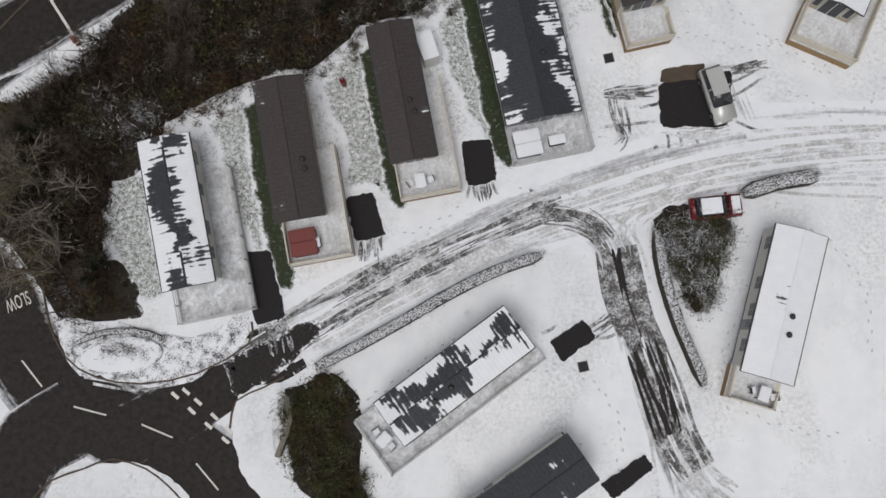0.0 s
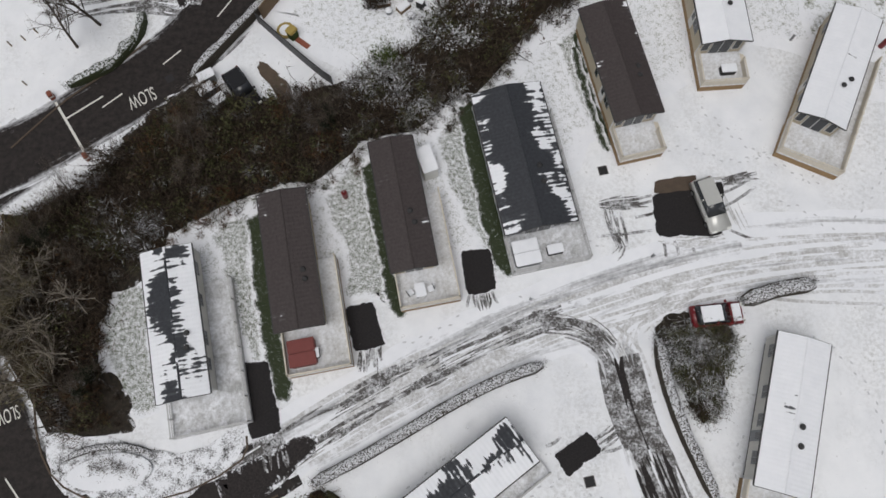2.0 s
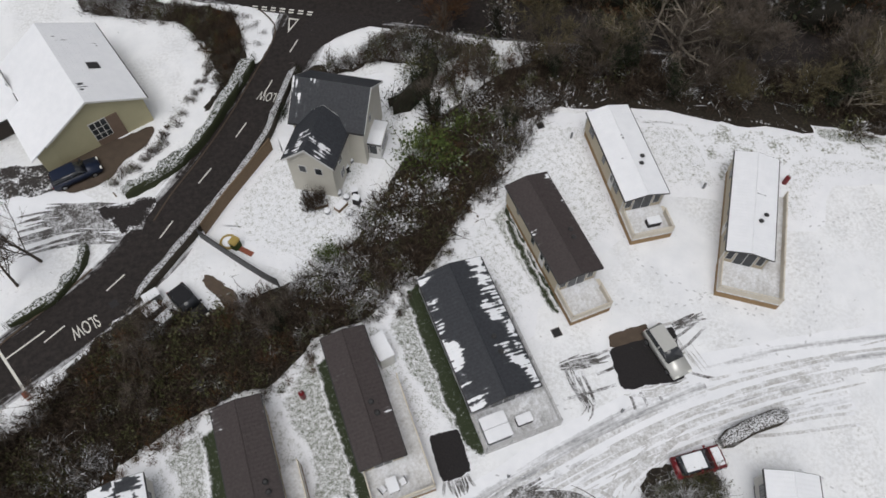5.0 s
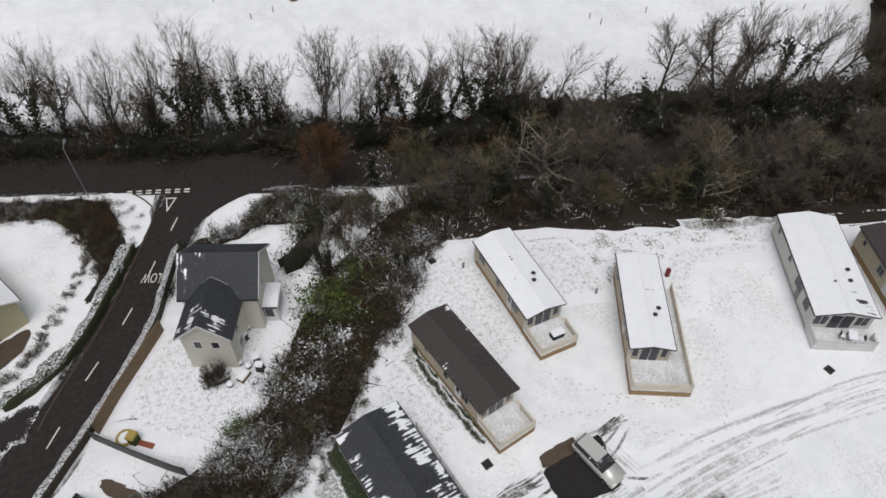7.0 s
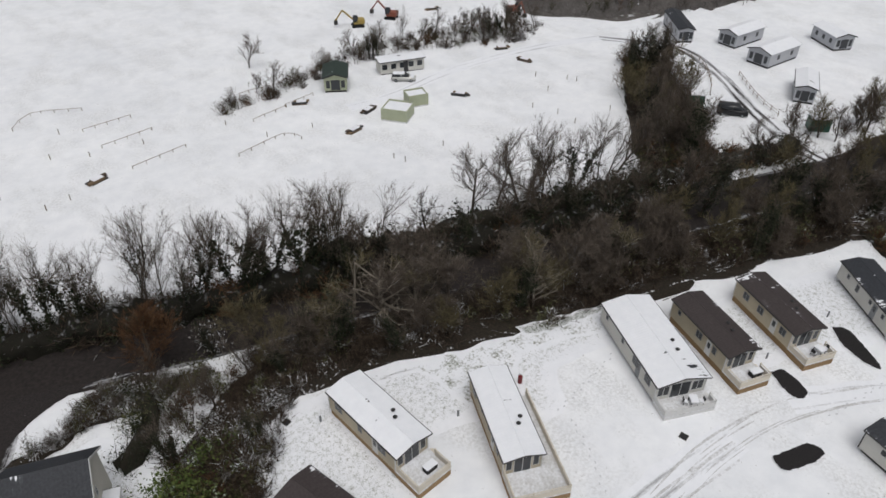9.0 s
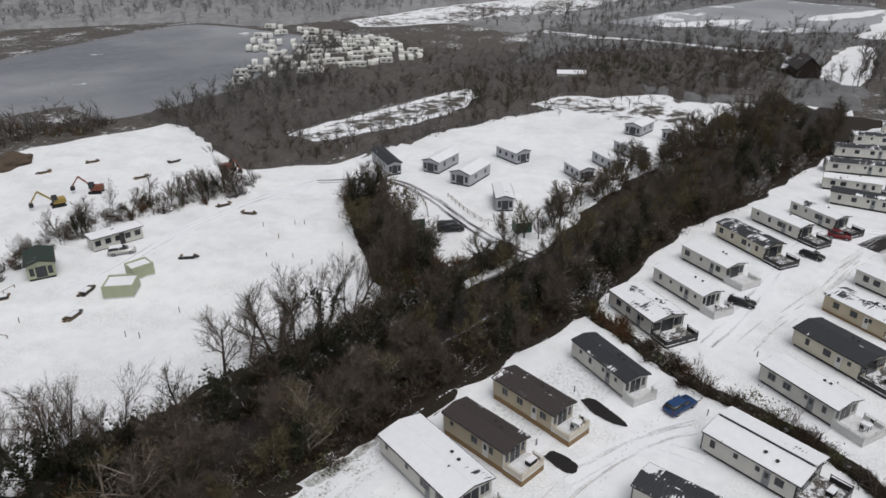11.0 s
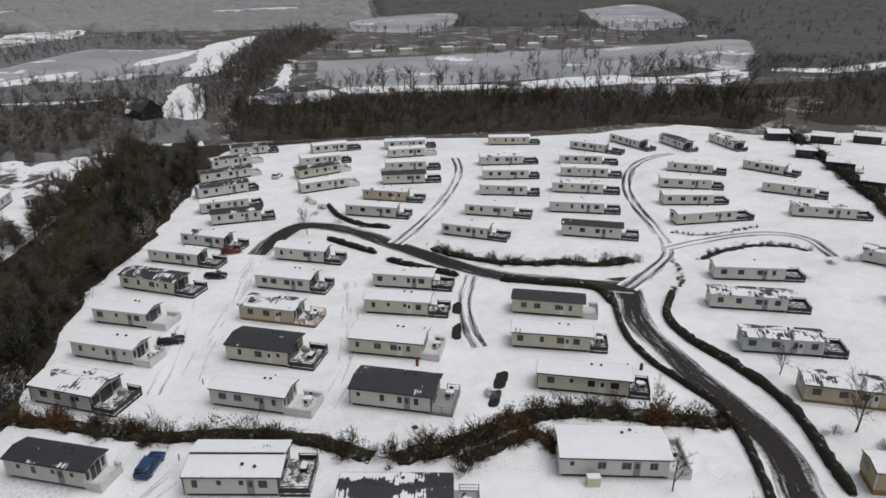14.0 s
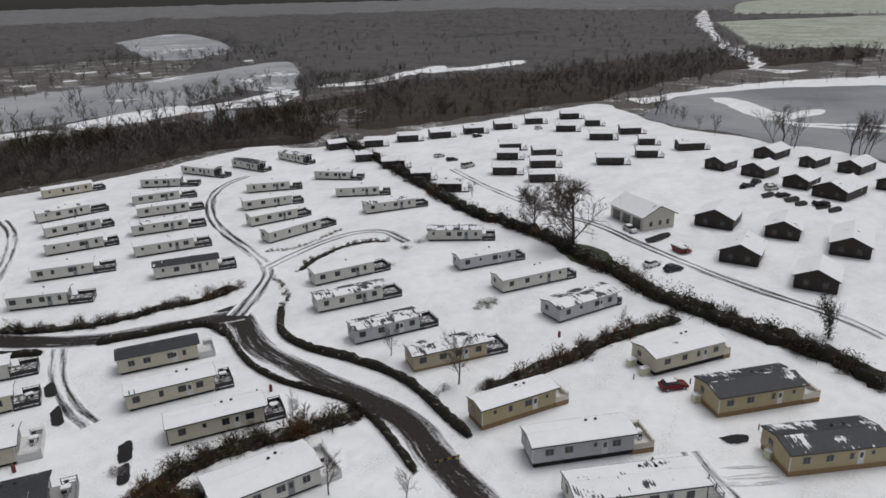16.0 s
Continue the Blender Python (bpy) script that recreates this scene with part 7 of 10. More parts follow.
# ---- vehicles ----
def car(x, y, turn, paint="silver", snow=0.6, kind="car", z=0.0):
    """A parked car, nose along +x. kind: car, estate, pickup or van."""
    words = {"silver": "silver", "red": "dark red", "blue": "blue", "navy": "dark blue", "black": "black", "white": "white"}[paint]
    kindw = {"car": "hatchback", "estate": "estate car", "pickup": "pickup truck", "van": "van"}[kind]
    c = thing("van" if kind == "van" else "car", pose(x, y, z, 0, 0, turn), f"parked {words} {kindw}" + (" with snow on its roof and bonnet" if snow > 0.3 else " on snowy ground"), kind if kind == "van" else "car", "vehicles")
    L, Wd = {"car": (4.1, 1.75), "estate": (4.6, 1.82), "pickup": (5.1, 1.85), "van": (5.2, 1.95)}[kind]
    side = {"car": [(-2.0, .35), (-2.05, .85), (-1.85, 1.0), (1.0, .95), (1.95, .75), (2.05, .45), (1.95, .3), (-1.9, .3)],
            "estate": [(-2.25, .35), (-2.3, .9), (-2.2, 1.0), (1.1, .98), (2.15, .8), (2.3, .5), (2.2, .3), (-2.15, .3)],
            "pickup": [(-2.5, .45), (-2.55, 1.05), (-0.7, 1.05), (1.2, 1.08), (2.45, .95), (2.55, .55), (2.4, .4), (-2.4, .4)],
            "van": [(-2.55, .35), (-2.6, 1.1), (-2.55, 1.2), (1.6, 1.15), (2.45, .95), (2.6, .5), (2.5, .3), (-2.5, .3)]}[kind]
    cab = {"car": [(-1.8, 1.0), (-1.45, 1.43), (0.15, 1.47), (0.95, .96)], "estate": [(-2.2, 1.0), (-2.0, 1.45), (0.2, 1.5), (1.1, .98)],
           "pickup": [(-0.75, 1.05), (-0.55, 1.72), (0.55, 1.74), (1.25, 1.08)], "van": [(-2.55, 1.2), (-2.45, 1.95), (1.0, 1.98), (1.75, 1.15)]}[kind]

    def shell(nm, prof, half, taper, mt):
        bm = bmesh.new()
        zmin, zmax = min(p[1] for p in prof), max(p[1] for p in prof)
        rows = []
        for s in (-1, 1):
            rows.append([bm.verts.new((px, s * (half - taper * (pz - zmin) / max(0.01, zmax - zmin)), pz)) for px, pz in prof])
        bm.faces.new(rows[0])
        bm.faces.new(rows[1][::-1])
        k = len(prof)
        for i in range(k):
            j = (i + 1) % k
            bm.faces.new((rows[0][j], rows[0][i], rows[1][i], rows[1][j]))
        bmesh.ops.recalc_face_normals(bm, faces=bm.faces)
        bmesh.ops.bevel(bm, geom=list(bm.edges), offset=0.07, segments=2, affect="EDGES")
        me = bpy.data.meshes.new(nm)
        bm.to_mesh(me)
        bm.free()
        me.materials.append(M[mt])
        me.shade_smooth()
        return part(nm, me, c)

    shell("body", side, Wd / 2, 0.06, "paint_" + paint)
    shell("glasshouse", cab, Wd / 2 - 0.08, 0.16, "glass")
    x0, x1 = cab[1][0], cab[2][0]
    zr = max(cab[1][1], cab[2][1])
    bevel_box("roof_panel", c, "snow_cap" if snow > 0.3 else "paint_" + paint, x0 + 0.02, x1, -Wd / 2 + 0.26, Wd / 2 - 0.26, zr - 0.03, zr + (0.07 if snow > 0.3 else 0.03), 0.03)
    for px in (cab[0][0] * 0.45 + cab[3][0] * 0.55,):
        for s in (-1, 1):
            box("pillar", c, "paint_" + paint, px - 0.05, px + 0.05, *sorted((s * (Wd / 2 - 0.2), s * (Wd / 2 - 0.08))), cab[0][1] - 0.05, zr - 0.02)
    if snow > 0.5:
        bz = cab[3][1]
        bevel_box("bonnet_snow", c, "snow_cap", cab[3][0] + 0.15, L / 2 - 0.3, -Wd / 2 + 0.2, Wd / 2 - 0.2, bz - 0.12, bz + 0.03, 0.03, "thin snow on the bonnet")
    if kind == "pickup":
        bevel_box("load_bed", c, "snow_cap", -2.42, -0.8, -0.78, 0.78, 0.95, 1.12, 0.04, "snow in the load bed")
    for sx in (-1, 1):
        for sy in (-1, 1):
            w = tube("wheel", c, "rubber", (sx * L * 0.31, sy * (Wd / 2 - 0.2), 0.32), (sx * L * 0.31, sy * (Wd / 2 + 0.01), 0.32), 0.32, 14)
            tube("rim", w, "metal_grey", (sx * L * 0.31, sy * (Wd / 2 - 0.05), 0.32), (sx * L * 0.31, sy * (Wd / 2 + 0.02), 0.32), 0.19, 10)
    for s in (-1, 1):
        box("headlight", c, "plastic_white", L / 2 - 0.16, L / 2 - 0.0, *sorted((s * 0.45, s * (Wd / 2 - 0.12))), 0.60, 0.74)
        box("tail_light", c, "paint_red", -L / 2 + 0.0, -L / 2 + 0.09, *sorted((s * 0.6, s * (Wd / 2 - 0.08))), 0.70, 0.88)
        box("mirror", c, "paint_" + paint, cab[3][0] - 0.35, cab[3][0] - 0.2, *sorted((s * (Wd / 2 - 0.05), s * (Wd / 2 + 0.14))), 0.98, 1.12)
    return c


def excavator(x, y, turn, paint="orange"):
    e = thing("excavator", pose(x, y, 0, 0, 0, turn), "parked orange excavator with a bent arm on a snowy site", "digger", "site machines")
    for s in (-1, 1):
        bevel_box("track", e, "rubber", -1.4, 1.4, *sorted((s * 0.7, s * 1.15)), 0, 0.65, 0.2)
    bevel_box("body", e, "paint_" + paint, -1.5, 0.9, -1.05, 1.05, 0.8, 1.7, 0.1)
    bevel_box("cab", e, "glass", 0.0, 1.1, 0.1, 1.05, 1.2, 2.6, 0.1)
    tube("boom", e, "paint_" + paint, (0.9, -0.3, 1.5), (3.2, -0.3, 3.7), 0.2, 6)
    tube("dipper", e, "paint_" + paint, (3.2, -0.3, 3.7), (4.8, -0.3, 1.6), 0.16, 6)
    bevel_box("bucket", e, "trim_dark", 4.4, 5.2, -0.7, 0.1, 0.7, 1.6, 0.1)


def tourer(m, me_body, me_win, me_wheel):
    t = thing("touring_caravan", m, "white touring caravan in storage with snow on its roof", "caravan", "stored caravans")
    part("body", me_body, t)
    part("window", me_win, t)
    part("wheel", me_wheel, t)


def shed(x, y, turn, l, w, h, wall, label, snow=0.95, name="shed", category="shed", roof="roof_slate"):
    return gable_house(name, pose(x, y, 0, 0, 0, turn), l, w, h, 14, wall, roof, snow, label, category, [(0.0, "+x", 0.9, 0.5, 0.6)], 0.12, 0.0, "trim_dark", (0.0, "-y"))


# ---- small site things ----
def manhole(x, y, turn=0):
    t = thing("utility_cover", pose(x, y, 0, 0, 0, turn), "dark square utility cover in the snow", "cover", "utility covers")
    bevel_box("frame", t, "kerb", -0.42, 0.42, -0.42, 0.42, -0.1, 0.035, 0.01)
    bevel_box("lid", t, "cover_black", -0.36, 0.36, -0.36, 0.36, -0.05, 0.05, 0.01)


def peg(x, y, h=1.0, red=False):
    t = thing("marker_post", pose(x, y, 0, random.Random(int(x * 9)).uniform(-4, 4), 0, 0), "short wooden marker post standing in snow", "post", "marker posts")
    tube("stake", t, "wood_fence", (0, 0, -0.1), (0, 0, h), 0.06, 6)
    tube("cap", t, "paint_red" if red else "snow_cap", (0, 0, h), (0, 0, h + 0.06), 0.065, 6)


def service_post(x, y):
    t = thing("service_post", pose(x, y, 0), "slim grey service post beside a home", "post", "service posts")
    box("column", t, "trim_grey", -0.09, 0.09, -0.07, 0.07, 0, 0.95)
    box("cap", t, "snow_cap", -0.1, 0.1, -0.08, 0.08, 0.95, 1.02)


def gas_bottle(x, y, red=True, z=0.0):
    t = thing("gas_bottle", pose(x, y, z), "red gas bottle standing in snow", "gas bottle", "gas bottles")
    tube("cylinder", t, "paint_red", (0, 0, 0), (0, 0, 0.95), 0.24, 12)
    tube("shoulder", t, "paint_red", (0, 0, 0.95), (0, 0, 1.1), 0.24, 12, 0.1)
    tube("valve", t, "metal_grey", (0, 0, 1.1), (0, 0, 1.25), 0.05, 8)


def gas_locker(x, y, turn):
    t = thing("gas_locker", pose(x, y, 0, 0, 0, turn), "cream plastic gas locker against a home's end wall", "locker", "gas lockers")
    bevel_box("cabinet", t, "plastic_cream", -0.75, 0.75, -0.45, 0.45, 0, 1.15, 0.06)
    bevel_box("lid", t, "snow_cap", -0.78, 0.78, -0.48, 0.48, 1.15, 1.27, 0.05)


def garden_store(x, y, turn, mt="plastic_white"):
    t = thing("garden_store", pose(x, y, 0, 0, 0, turn), "white plastic garden store beside a home", "shed", "garden stores")
    bevel_box("cabinet", t, mt, -0.6, 0.6, -1.1, 1.1, 0, 1.8, 0.05)
    bevel_box("lid", t, "snow_cap", -0.65, 0.65, -1.15, 1.15, 1.8, 1.92, 0.04)
    box("door", t, "trim_cream", 0.6, 0.63, -0.5, 0.5, 0.1, 1.65)


def square_off(*corners):
    """A four-cornered outline with slightly rounded corners."""
    pts = []
    for i, p in enumerate(corners):
        q = corners[(i + 1) % len(corners)]
        pts += [(p[0] + (q[0] - p[0]) * k, p[1] + (q[1] - p[1]) * k) for k in (0.1, 0.5, 0.9)]
    return pts


def bay(pts, z=0.03):
    return patch("parking_bay", pts, M["bay"], z, 0.2)


def rails_fence(pts, height=1.0, mt="wood_fence", name="rail_fence", label="low timber post and rail fence in snow", gap=2.0, rails=2):
    line = smooth_line(pts, gap)
    o = line[0]
    t = thing(name, pose(o.x, o.y, 0), label, "fence", "fences")
    for i, p in enumerate(line):
        q = p - o
        tube("post", t, mt, (q.x, q.y, -0.1), (q.x, q.y, height), 0.06, 4)
        if i + 1 < len(line):
            r = line[i + 1] - o
            for k in range(rails):
                zz = height * (0.9 - 0.45 * k)
                tube("rail", t, mt, (q.x, q.y, zz), (r.x, r.y, zz), 0.04, 4)


def kerb_line(pts, name="kerb", width=0.14, height=0.11, mt="mud"):
    line = smooth_line(pts, 1.5)
    v, f = [], []
    for i, p in enumerate(line):
        d = (line[min(i + 1, len(line) - 1)] - line[max(i - 1, 0)]).normalized()
        nn = Vector((-d.y, d.x)) * width / 2
        v += [(p.x - nn.x, p.y - nn.y, -0.05), (p.x - nn.x, p.y - nn.y, height), (p.x + nn.x, p.y + nn.y, height), (p.x + nn.x, p.y + nn.y, -0.05)]
        if i:
            b = 4 * i
            f += [(b - 4, b - 3, b + 1, b), (b - 3, b - 2, b + 2, b + 1), (b - 2, b - 1, b + 3, b + 2)]
    me = mesh_of(name, v, f, M[mt])
    return tagged(new(name, me), "low stone kerb along the road", "kerb", kind="structure")


def paint_dash(x, y, turn, length=2.0, width=0.12, z=0.075, name="road_marking", label="worn white painted road line"):
    me = MESH_BANK.get(("dash", length, width))
    if me is None:
        me = mesh_of("road_marking", box_data(-length / 2, length / 2, -width / 2, width / 2, -0.004, 0.004), BOX_FACES, M["road_paint"])
        MESH_BANK[("dash", length, width)] = me
    ob = new(name, me)
    ob.matrix_world = pose(x, y, z, 0, 0, turn)
    return tagged(ob, label, "road marking", "road markings", "structure")


def dashes(pts, length=2.0, gap=4.0, width=0.12, z=0.075):
    line = smooth_line(pts, 0.5)
    run = 0.0
    nxt = 0.5
    for a, b in zip(line, line[1:]):
        run += (b - a).length
        if run >= nxt:
            d = b - a
            paint_dash(b.x, b.y, math.degrees(math.atan2(d.y, d.x)), length, width, z)
            nxt = run + length + gap


def road_word(text, x, y, turn, size, z=0.085, stretch=2.2):
    cu = bpy.data.curves.new("road_word", "FONT")
    cu.body, cu.size, cu.align_x, cu.align_y, cu.extrude = text, size, "CENTER", "CENTER", 0.003
    cu.materials.append(M["road_paint"])
    ob = new("road_word", cu)
    ob.matrix_world = pose(x, y, z, 0, 0, turn) @ Matrix.Diagonal((1, stretch, 1, 1))
    return tagged(ob, "white painted word on dark asphalt", "road marking", "road markings", "structure")


def wall_line(pts, name, mt, height, width, label, step=1.5, cap=None):
    """A garden wall or close fence along a line, uneven along its top."""
    line = smooth_line(pts, step)
    v, f = [], []
    for i, p in enumerate(line):
        d = (line[min(i + 1, len(line) - 1)] - line[max(i - 1, 0)]).normalized()
        nn = Vector((-d.y, d.x)) * width / 2
        hh = height + edge_noise(p.x * 3, p.y * 3, 0.5, 0.08)
        v += [(p.x - nn.x, p.y - nn.y, -0.1), (p.x - nn.x, p.y - nn.y, hh), (p.x + nn.x, p.y + nn.y, hh), (p.x + nn.x, p.y + nn.y, -0.1)]
        if i:
            b = 4 * i
            f += [(b - 4, b - 3, b + 1, b), (b - 3, b - 2, b + 2, b + 1), (b - 2, b - 1, b + 3, b + 2)]
    k = len(v)
    f += [(0, 3, 2, 1), (k - 4, k - 3, k - 2, k - 1)]
    ob = tagged(new(name, mesh_of(name, v, f, M[mt])), label, "wall", kind="structure")
    return ob


def skip(x, y, turn):
    """A builder's skip: sloping ends, open top with snow on its load."""
    t = thing("skip", pose(x, y, 0, 0, 0, turn), "red and dark metal skip heaped with snow", "skip")
    v = [(-1.3, -0.8, 0.1), (1.3, -0.8, 0.1), (1.3, 0.8, 0.1), (-1.3, 0.8, 0.1), (-1.9, -0.9, 1.3), (1.9, -0.9, 1.3), (1.9, 0.9, 1.3), (-1.9, 0.9, 1.3)]
    part("body", mesh_of("body", v, BOX_FACES, M["paint_red"]), t)
    for s in (-1, 1):
        box("rim", t, "trim_dark", -1.95, 1.95, *sorted((s * 0.9, s * 0.98)), 1.2, 1.34)
        box("lug", t, "trim_dark", s * 0.9 - 0.08, s * 0.9 + 0.08, -1.02, -0.9, 0.6, 1.0)
    bevel_box("snow_heap", t, "snow_cap", -1.7, 1.7, -0.8, 0.8, 1.25, 1.5, 0.1)


def planter_ring():
    """The raised oval bed at the park entrance: a low stone ring round snow and small shrubs."""
    t = thing("planter_bed", pose(-25.1, -2.0, 0, 0, 0, 6), "oval stone-edged planting bed under snow at the entrance", "flower bed")
    n = 40
    for k, (a0, a1, b0, b1, z1, mt) in enumerate(((3.2, 3.0, 1.4, 1.2, 0.36, "road_edge"), (3.0, 0.0, 1.2, 0.0, 0.34, "snow_cap"))):
        v, f = [], []
        for i in range(n):
            c, q = math.cos(2 * math.pi * i / n), math.sin(2 * math.pi * i / n)
            v += [(c * a0, q * b0, -0.05), (c * a0, q * b0, z1), (c * a1, q * b1, z1 + 0.03 * k)]
        for i in range(n):
            j = (i + 1) % n
            f += [(3 * i, 3 * j, 3 * j + 1, 3 * i + 1), (3 * i + 1, 3 * j + 1, 3 * j + 2, 3 * i + 2)]
        part("edging" if k == 0 else "soil", mesh_of("edging", v, f, M[mt]), t)
    hedge([(-28.7, -1.1), (-26.8, -0.3), (-24.2, -0.1), (-22.0, -0.6)], 0.5, 0.5, label="low dark hedge behind an entrance bed")
    bush([(-26.2, -1.5), (-25.4, -1.6), (-24.6, -1.5), (-24.0, -1.7), (-25.2, -1.2), (-23.4, -2.0)], 1.1, 0.8, "shrub", "low snowy shrubs in an entrance bed")


def log_store(x, y, turn):
    """A low slatted store with a sloping lid."""
    t = thing("log_store", pose(x, y, 0, 0, 0, turn), "low grey timber store with snow on its lid", "store", "yard stores")
    prism("body", t, "trim_grey", [(-0.45, 0.05), (0.45, 0.05), (0.45, 0.85), (-0.45, 1.05)], -0.65, 0.65)
    prism("lid", t, "snow_cap", [(-0.5, 1.06), (0.5, 0.84), (0.5, 0.94), (-0.5, 1.16)], -0.7, 0.7)
    for k in range(4):
        box("slat", t, "wood_fence", -0.66, 0.66, 0.451, 0.475, 0.1 + 0.19 * k, 0.22 + 0.19 * k)


def road_barrier(p, q):
    """A low yellow and black barrier standing on the park road."""
    p, q = Vector((*p, 0)), Vector((*q, 0))
    d = q - p
    t = thing("road_barrier", pose(p.x, p.y, 0, 0, 0, math.degrees(math.atan2(d.y, d.x))), "yellow and black barrier standing across the wet road", "barrier")
    n = d.length
    for k in (0.15, n - 0.15):
        box("post", t, "trim_dark", k - 0.08, k + 0.08, -0.3, 0.3, 0.0, 0.12)
        box("upright", t, "paint_yellow", k - 0.05, k + 0.05, -0.05, 0.05, 0.12, 1.0)
    for k in range(6):
        box("board", t, "paint_yellow" if k % 2 else "trim_dark", n * k / 6, n * (k + 1) / 6, -0.075, -0.052, 0.62, 0.95)


def toy_set(x, y):
    """Children's garden toys by the fence."""
    t = thing("play_slide", pose(x, y, 0, 0, 0, -38), "orange and green plastic garden slide in the snow", "slide")
    prism("chute", t, "paint_orange", [(-0.25, 0.0), (0.25, 0.0), (0.25, 0.08), (-0.25, 0.08)], 0.2, 1.6)
    bevel_box("tower", t, "laurel", -0.5, 0.2, -0.4, 0.4, 0, 1.0, 0.08)
    bevel_box("cap", t, "paint_yellow", -0.55, 0.25, -0.45, 0.45, 1.0, 1.2, 0.08)
    u = thing("sand_pit", pose(x - 0.8, y + 0.6, 0, 0, 0, -38), "yellow and green plastic sand pit dusted with snow", "sand pit")
    tube("shell", u, "paint_yellow", (0, 0, 0), (0, 0, 0.3), 0.7, 12, 0.8)
    tube("snow_heap", u, "snow_cap", (0, 0, 0.28), (0, 0, 0.36), 0.62, 12, 0.4)


def lamp_post(x, y, turn, h=7.0):
    t = thing("street_lamp", pose(x, y, 0, 0, 0, turn), "slim grey street lamp beside the road", "street lamp", "street lamps")
    tube("pole", t, "metal_grey", (0, 0, -0.1), (0, 0, h), 0.09, 8, 0.05)
    tube("arm", t, "metal_grey", (0, 0, h - 0.05), (0.9, 0, h + 0.1), 0.04, 6)
    bevel_box("lantern", t, "metal_grey", 0.8, 1.4, -0.12, 0.12, h + 0.05, h + 0.18, 0.04)


# ---- the holiday homes, row by row ----
# homes beside the lane under the first view
unit(-20.4, 8.9, -77.8, 10.9, 3.6, deck=2.9, roof="slate", snow=0.6, melt=0.45, wall="white", rail="pale", side=(1, 2.2, -3.0))
unit(-12.0, 13.6, -79.5, 10.3, 3.4, deck=3.5, roof="brown", snow=0.02, melt=0.5, wall="stone", rail="cream", side=(1, 1.5, 0.0), tub="red")
unit(-3.6, 18.0, -79.4, 10.2, 3.2, deck=2.9, roof="brown", snow=0.02, melt=0.5, wall="stone", rail="cream", side=(1, 1.5, -1.0))
unit(5.9, 21.9, -78.3, 11.5, 5.4, deck=3.1, roof="slate", snow=0.22, melt=0.45, wall="grey", rail="pale", tub="white", side=(1, 0.9, -4.0))
unit(14.1, 30.2, -77.3, 10.0, 3.7, deck=3.0, roof="brown", snow=0.02, melt=0.5, wall="stone", rail="cream")
unit(22.7, 36.9, -86.5, 9.9, 3.8, deck=3.1, roof="slate", snow=0.97, wall="stone", rail="cream")
unit(32.0, 29.5, -115.0, 10.3, 3.6, deck=3.1, roof="slate", snow=0.97, wall="stone", rail="cream", side=(1, 1.6, -3.0))
unit(50.8, 26.9, -115.0, 12.2, 5.5, deck=2.2, roof="slate", snow=0.9, wall="white", rail="white")
unit(0.5, -3.2, -143.3, 11.1, 3.4, deck=2.7, roof="slate", snow=0.55, melt=0.35, wall="white", rail="pale", side=(1, 1.5, -6.0))
unit(24.3, 2.0, -106.3, 10.5, 3.5, deck=2.5, roof="slate", snow=0.98, wall="white", rail="cream")
unit(5.5, -11.8, -145.1, 9.5, 3.5, deck=5.5, roof="slate", snow=0.04, wall="white", rail="grey")
# west row along the trees
unit(146.2, -8.2, -129.5, 10.2, 3.7, deck=3.7, roof="slate", snow=0.8, wall="white", rail="white")
unit(138.9, -1.9, -128.1, 11.0, 3.7, deck=4.3, roof="slate", snow=0.98, wall="white", rail="dark")
unit(127.4, 2.9, -130.0, 11.5, 4.3, deck=3.9, roof="slate", snow=0.35, wall="cream", rail="dark")
unit(115.5, 7.5, -125.9, 9.7, 4.3, deck=3.6, roof="slate", snow=0.98, wall="white", rail="white")
unit(104.2, 9.9, -127.4, 10.5, 3.9, deck=2.9, roof="slate", snow=0.98, wall="white", rail="white")
unit(93.9, 14.0, -129.1, 9.8, 5.6, deck=3.3, roof="slate", snow=0.7, wall="white", rail="dark")
unit(130.5, -25.0, -126.0, 10.4, 3.7, deck=3.5, roof="slate", snow=0.98, wall="white", rail="dark")
unit(118.7, -19.6, -126.3, 10.5, 4.6, deck=3.0, roof="slate", snow=0.95, wall="white", rail="dark")
unit(107.4, -14.8, -126.2, 9.6, 4.6, deck=3.8, roof="slate", snow=0.65, wall="stone", rail="brown")
unit(95.1, -11.5, -126.2, 9.8, 5.6, deck=4.0, roof="slate", snow=0.15, wall="cream", rail="dark")
unit(83.3, -8.0, -125.3, 10.3, 4.3, deck=3.9, roof="slate", snow=0.98, wall="white", rail="white")
unit(110.7, -39.4, -122.2, 10.8, 3.7, deck=3.8, roof="slate", snow=0.98, wall="white", rail="dark")
unit(101.3, -34.9, -120.8, 10.8, 3.9, deck=3.4, roof="slate", snow=0.98, wall="cream", rail="dark")
unit(89.7, -29.3, -123.4, 11.1, 5.4, deck=2.8, roof="slate", snow=0.97, wall="cream", rail="white")
unit(76.5, -25.7, -124.5, 11.0, 5.6, deck=2.9, roof="slate", snow=0.14, wall="white", rail="grey")
unit(91.1, -58.1, -123.2, 11.7, 3.9, deck=2.6, roof="slate", snow=0.05, wall="cream", rail="white")
unit(81.1, -52.7, -121.4, 11.8, 3.9, deck=2.7, roof="slate", snow=0.98, wall="cream", rail="dark")
unit(69.1, -50.6, -123.4, 12.3, 3.9, deck=2.8, roof="slate", snow=0.97, wall="cream", rail="dark")
unit(54.3, -44.5, -115.3, 12.2, 6.0, deck=2.7, roof="slate", snow=0.93, wall="white", rail="white")
unit(77.4, 15.2, -125.6, 10.3, 3.7, deck=2.0, roof="slate", snow=0.04, wall="white", rail="white")
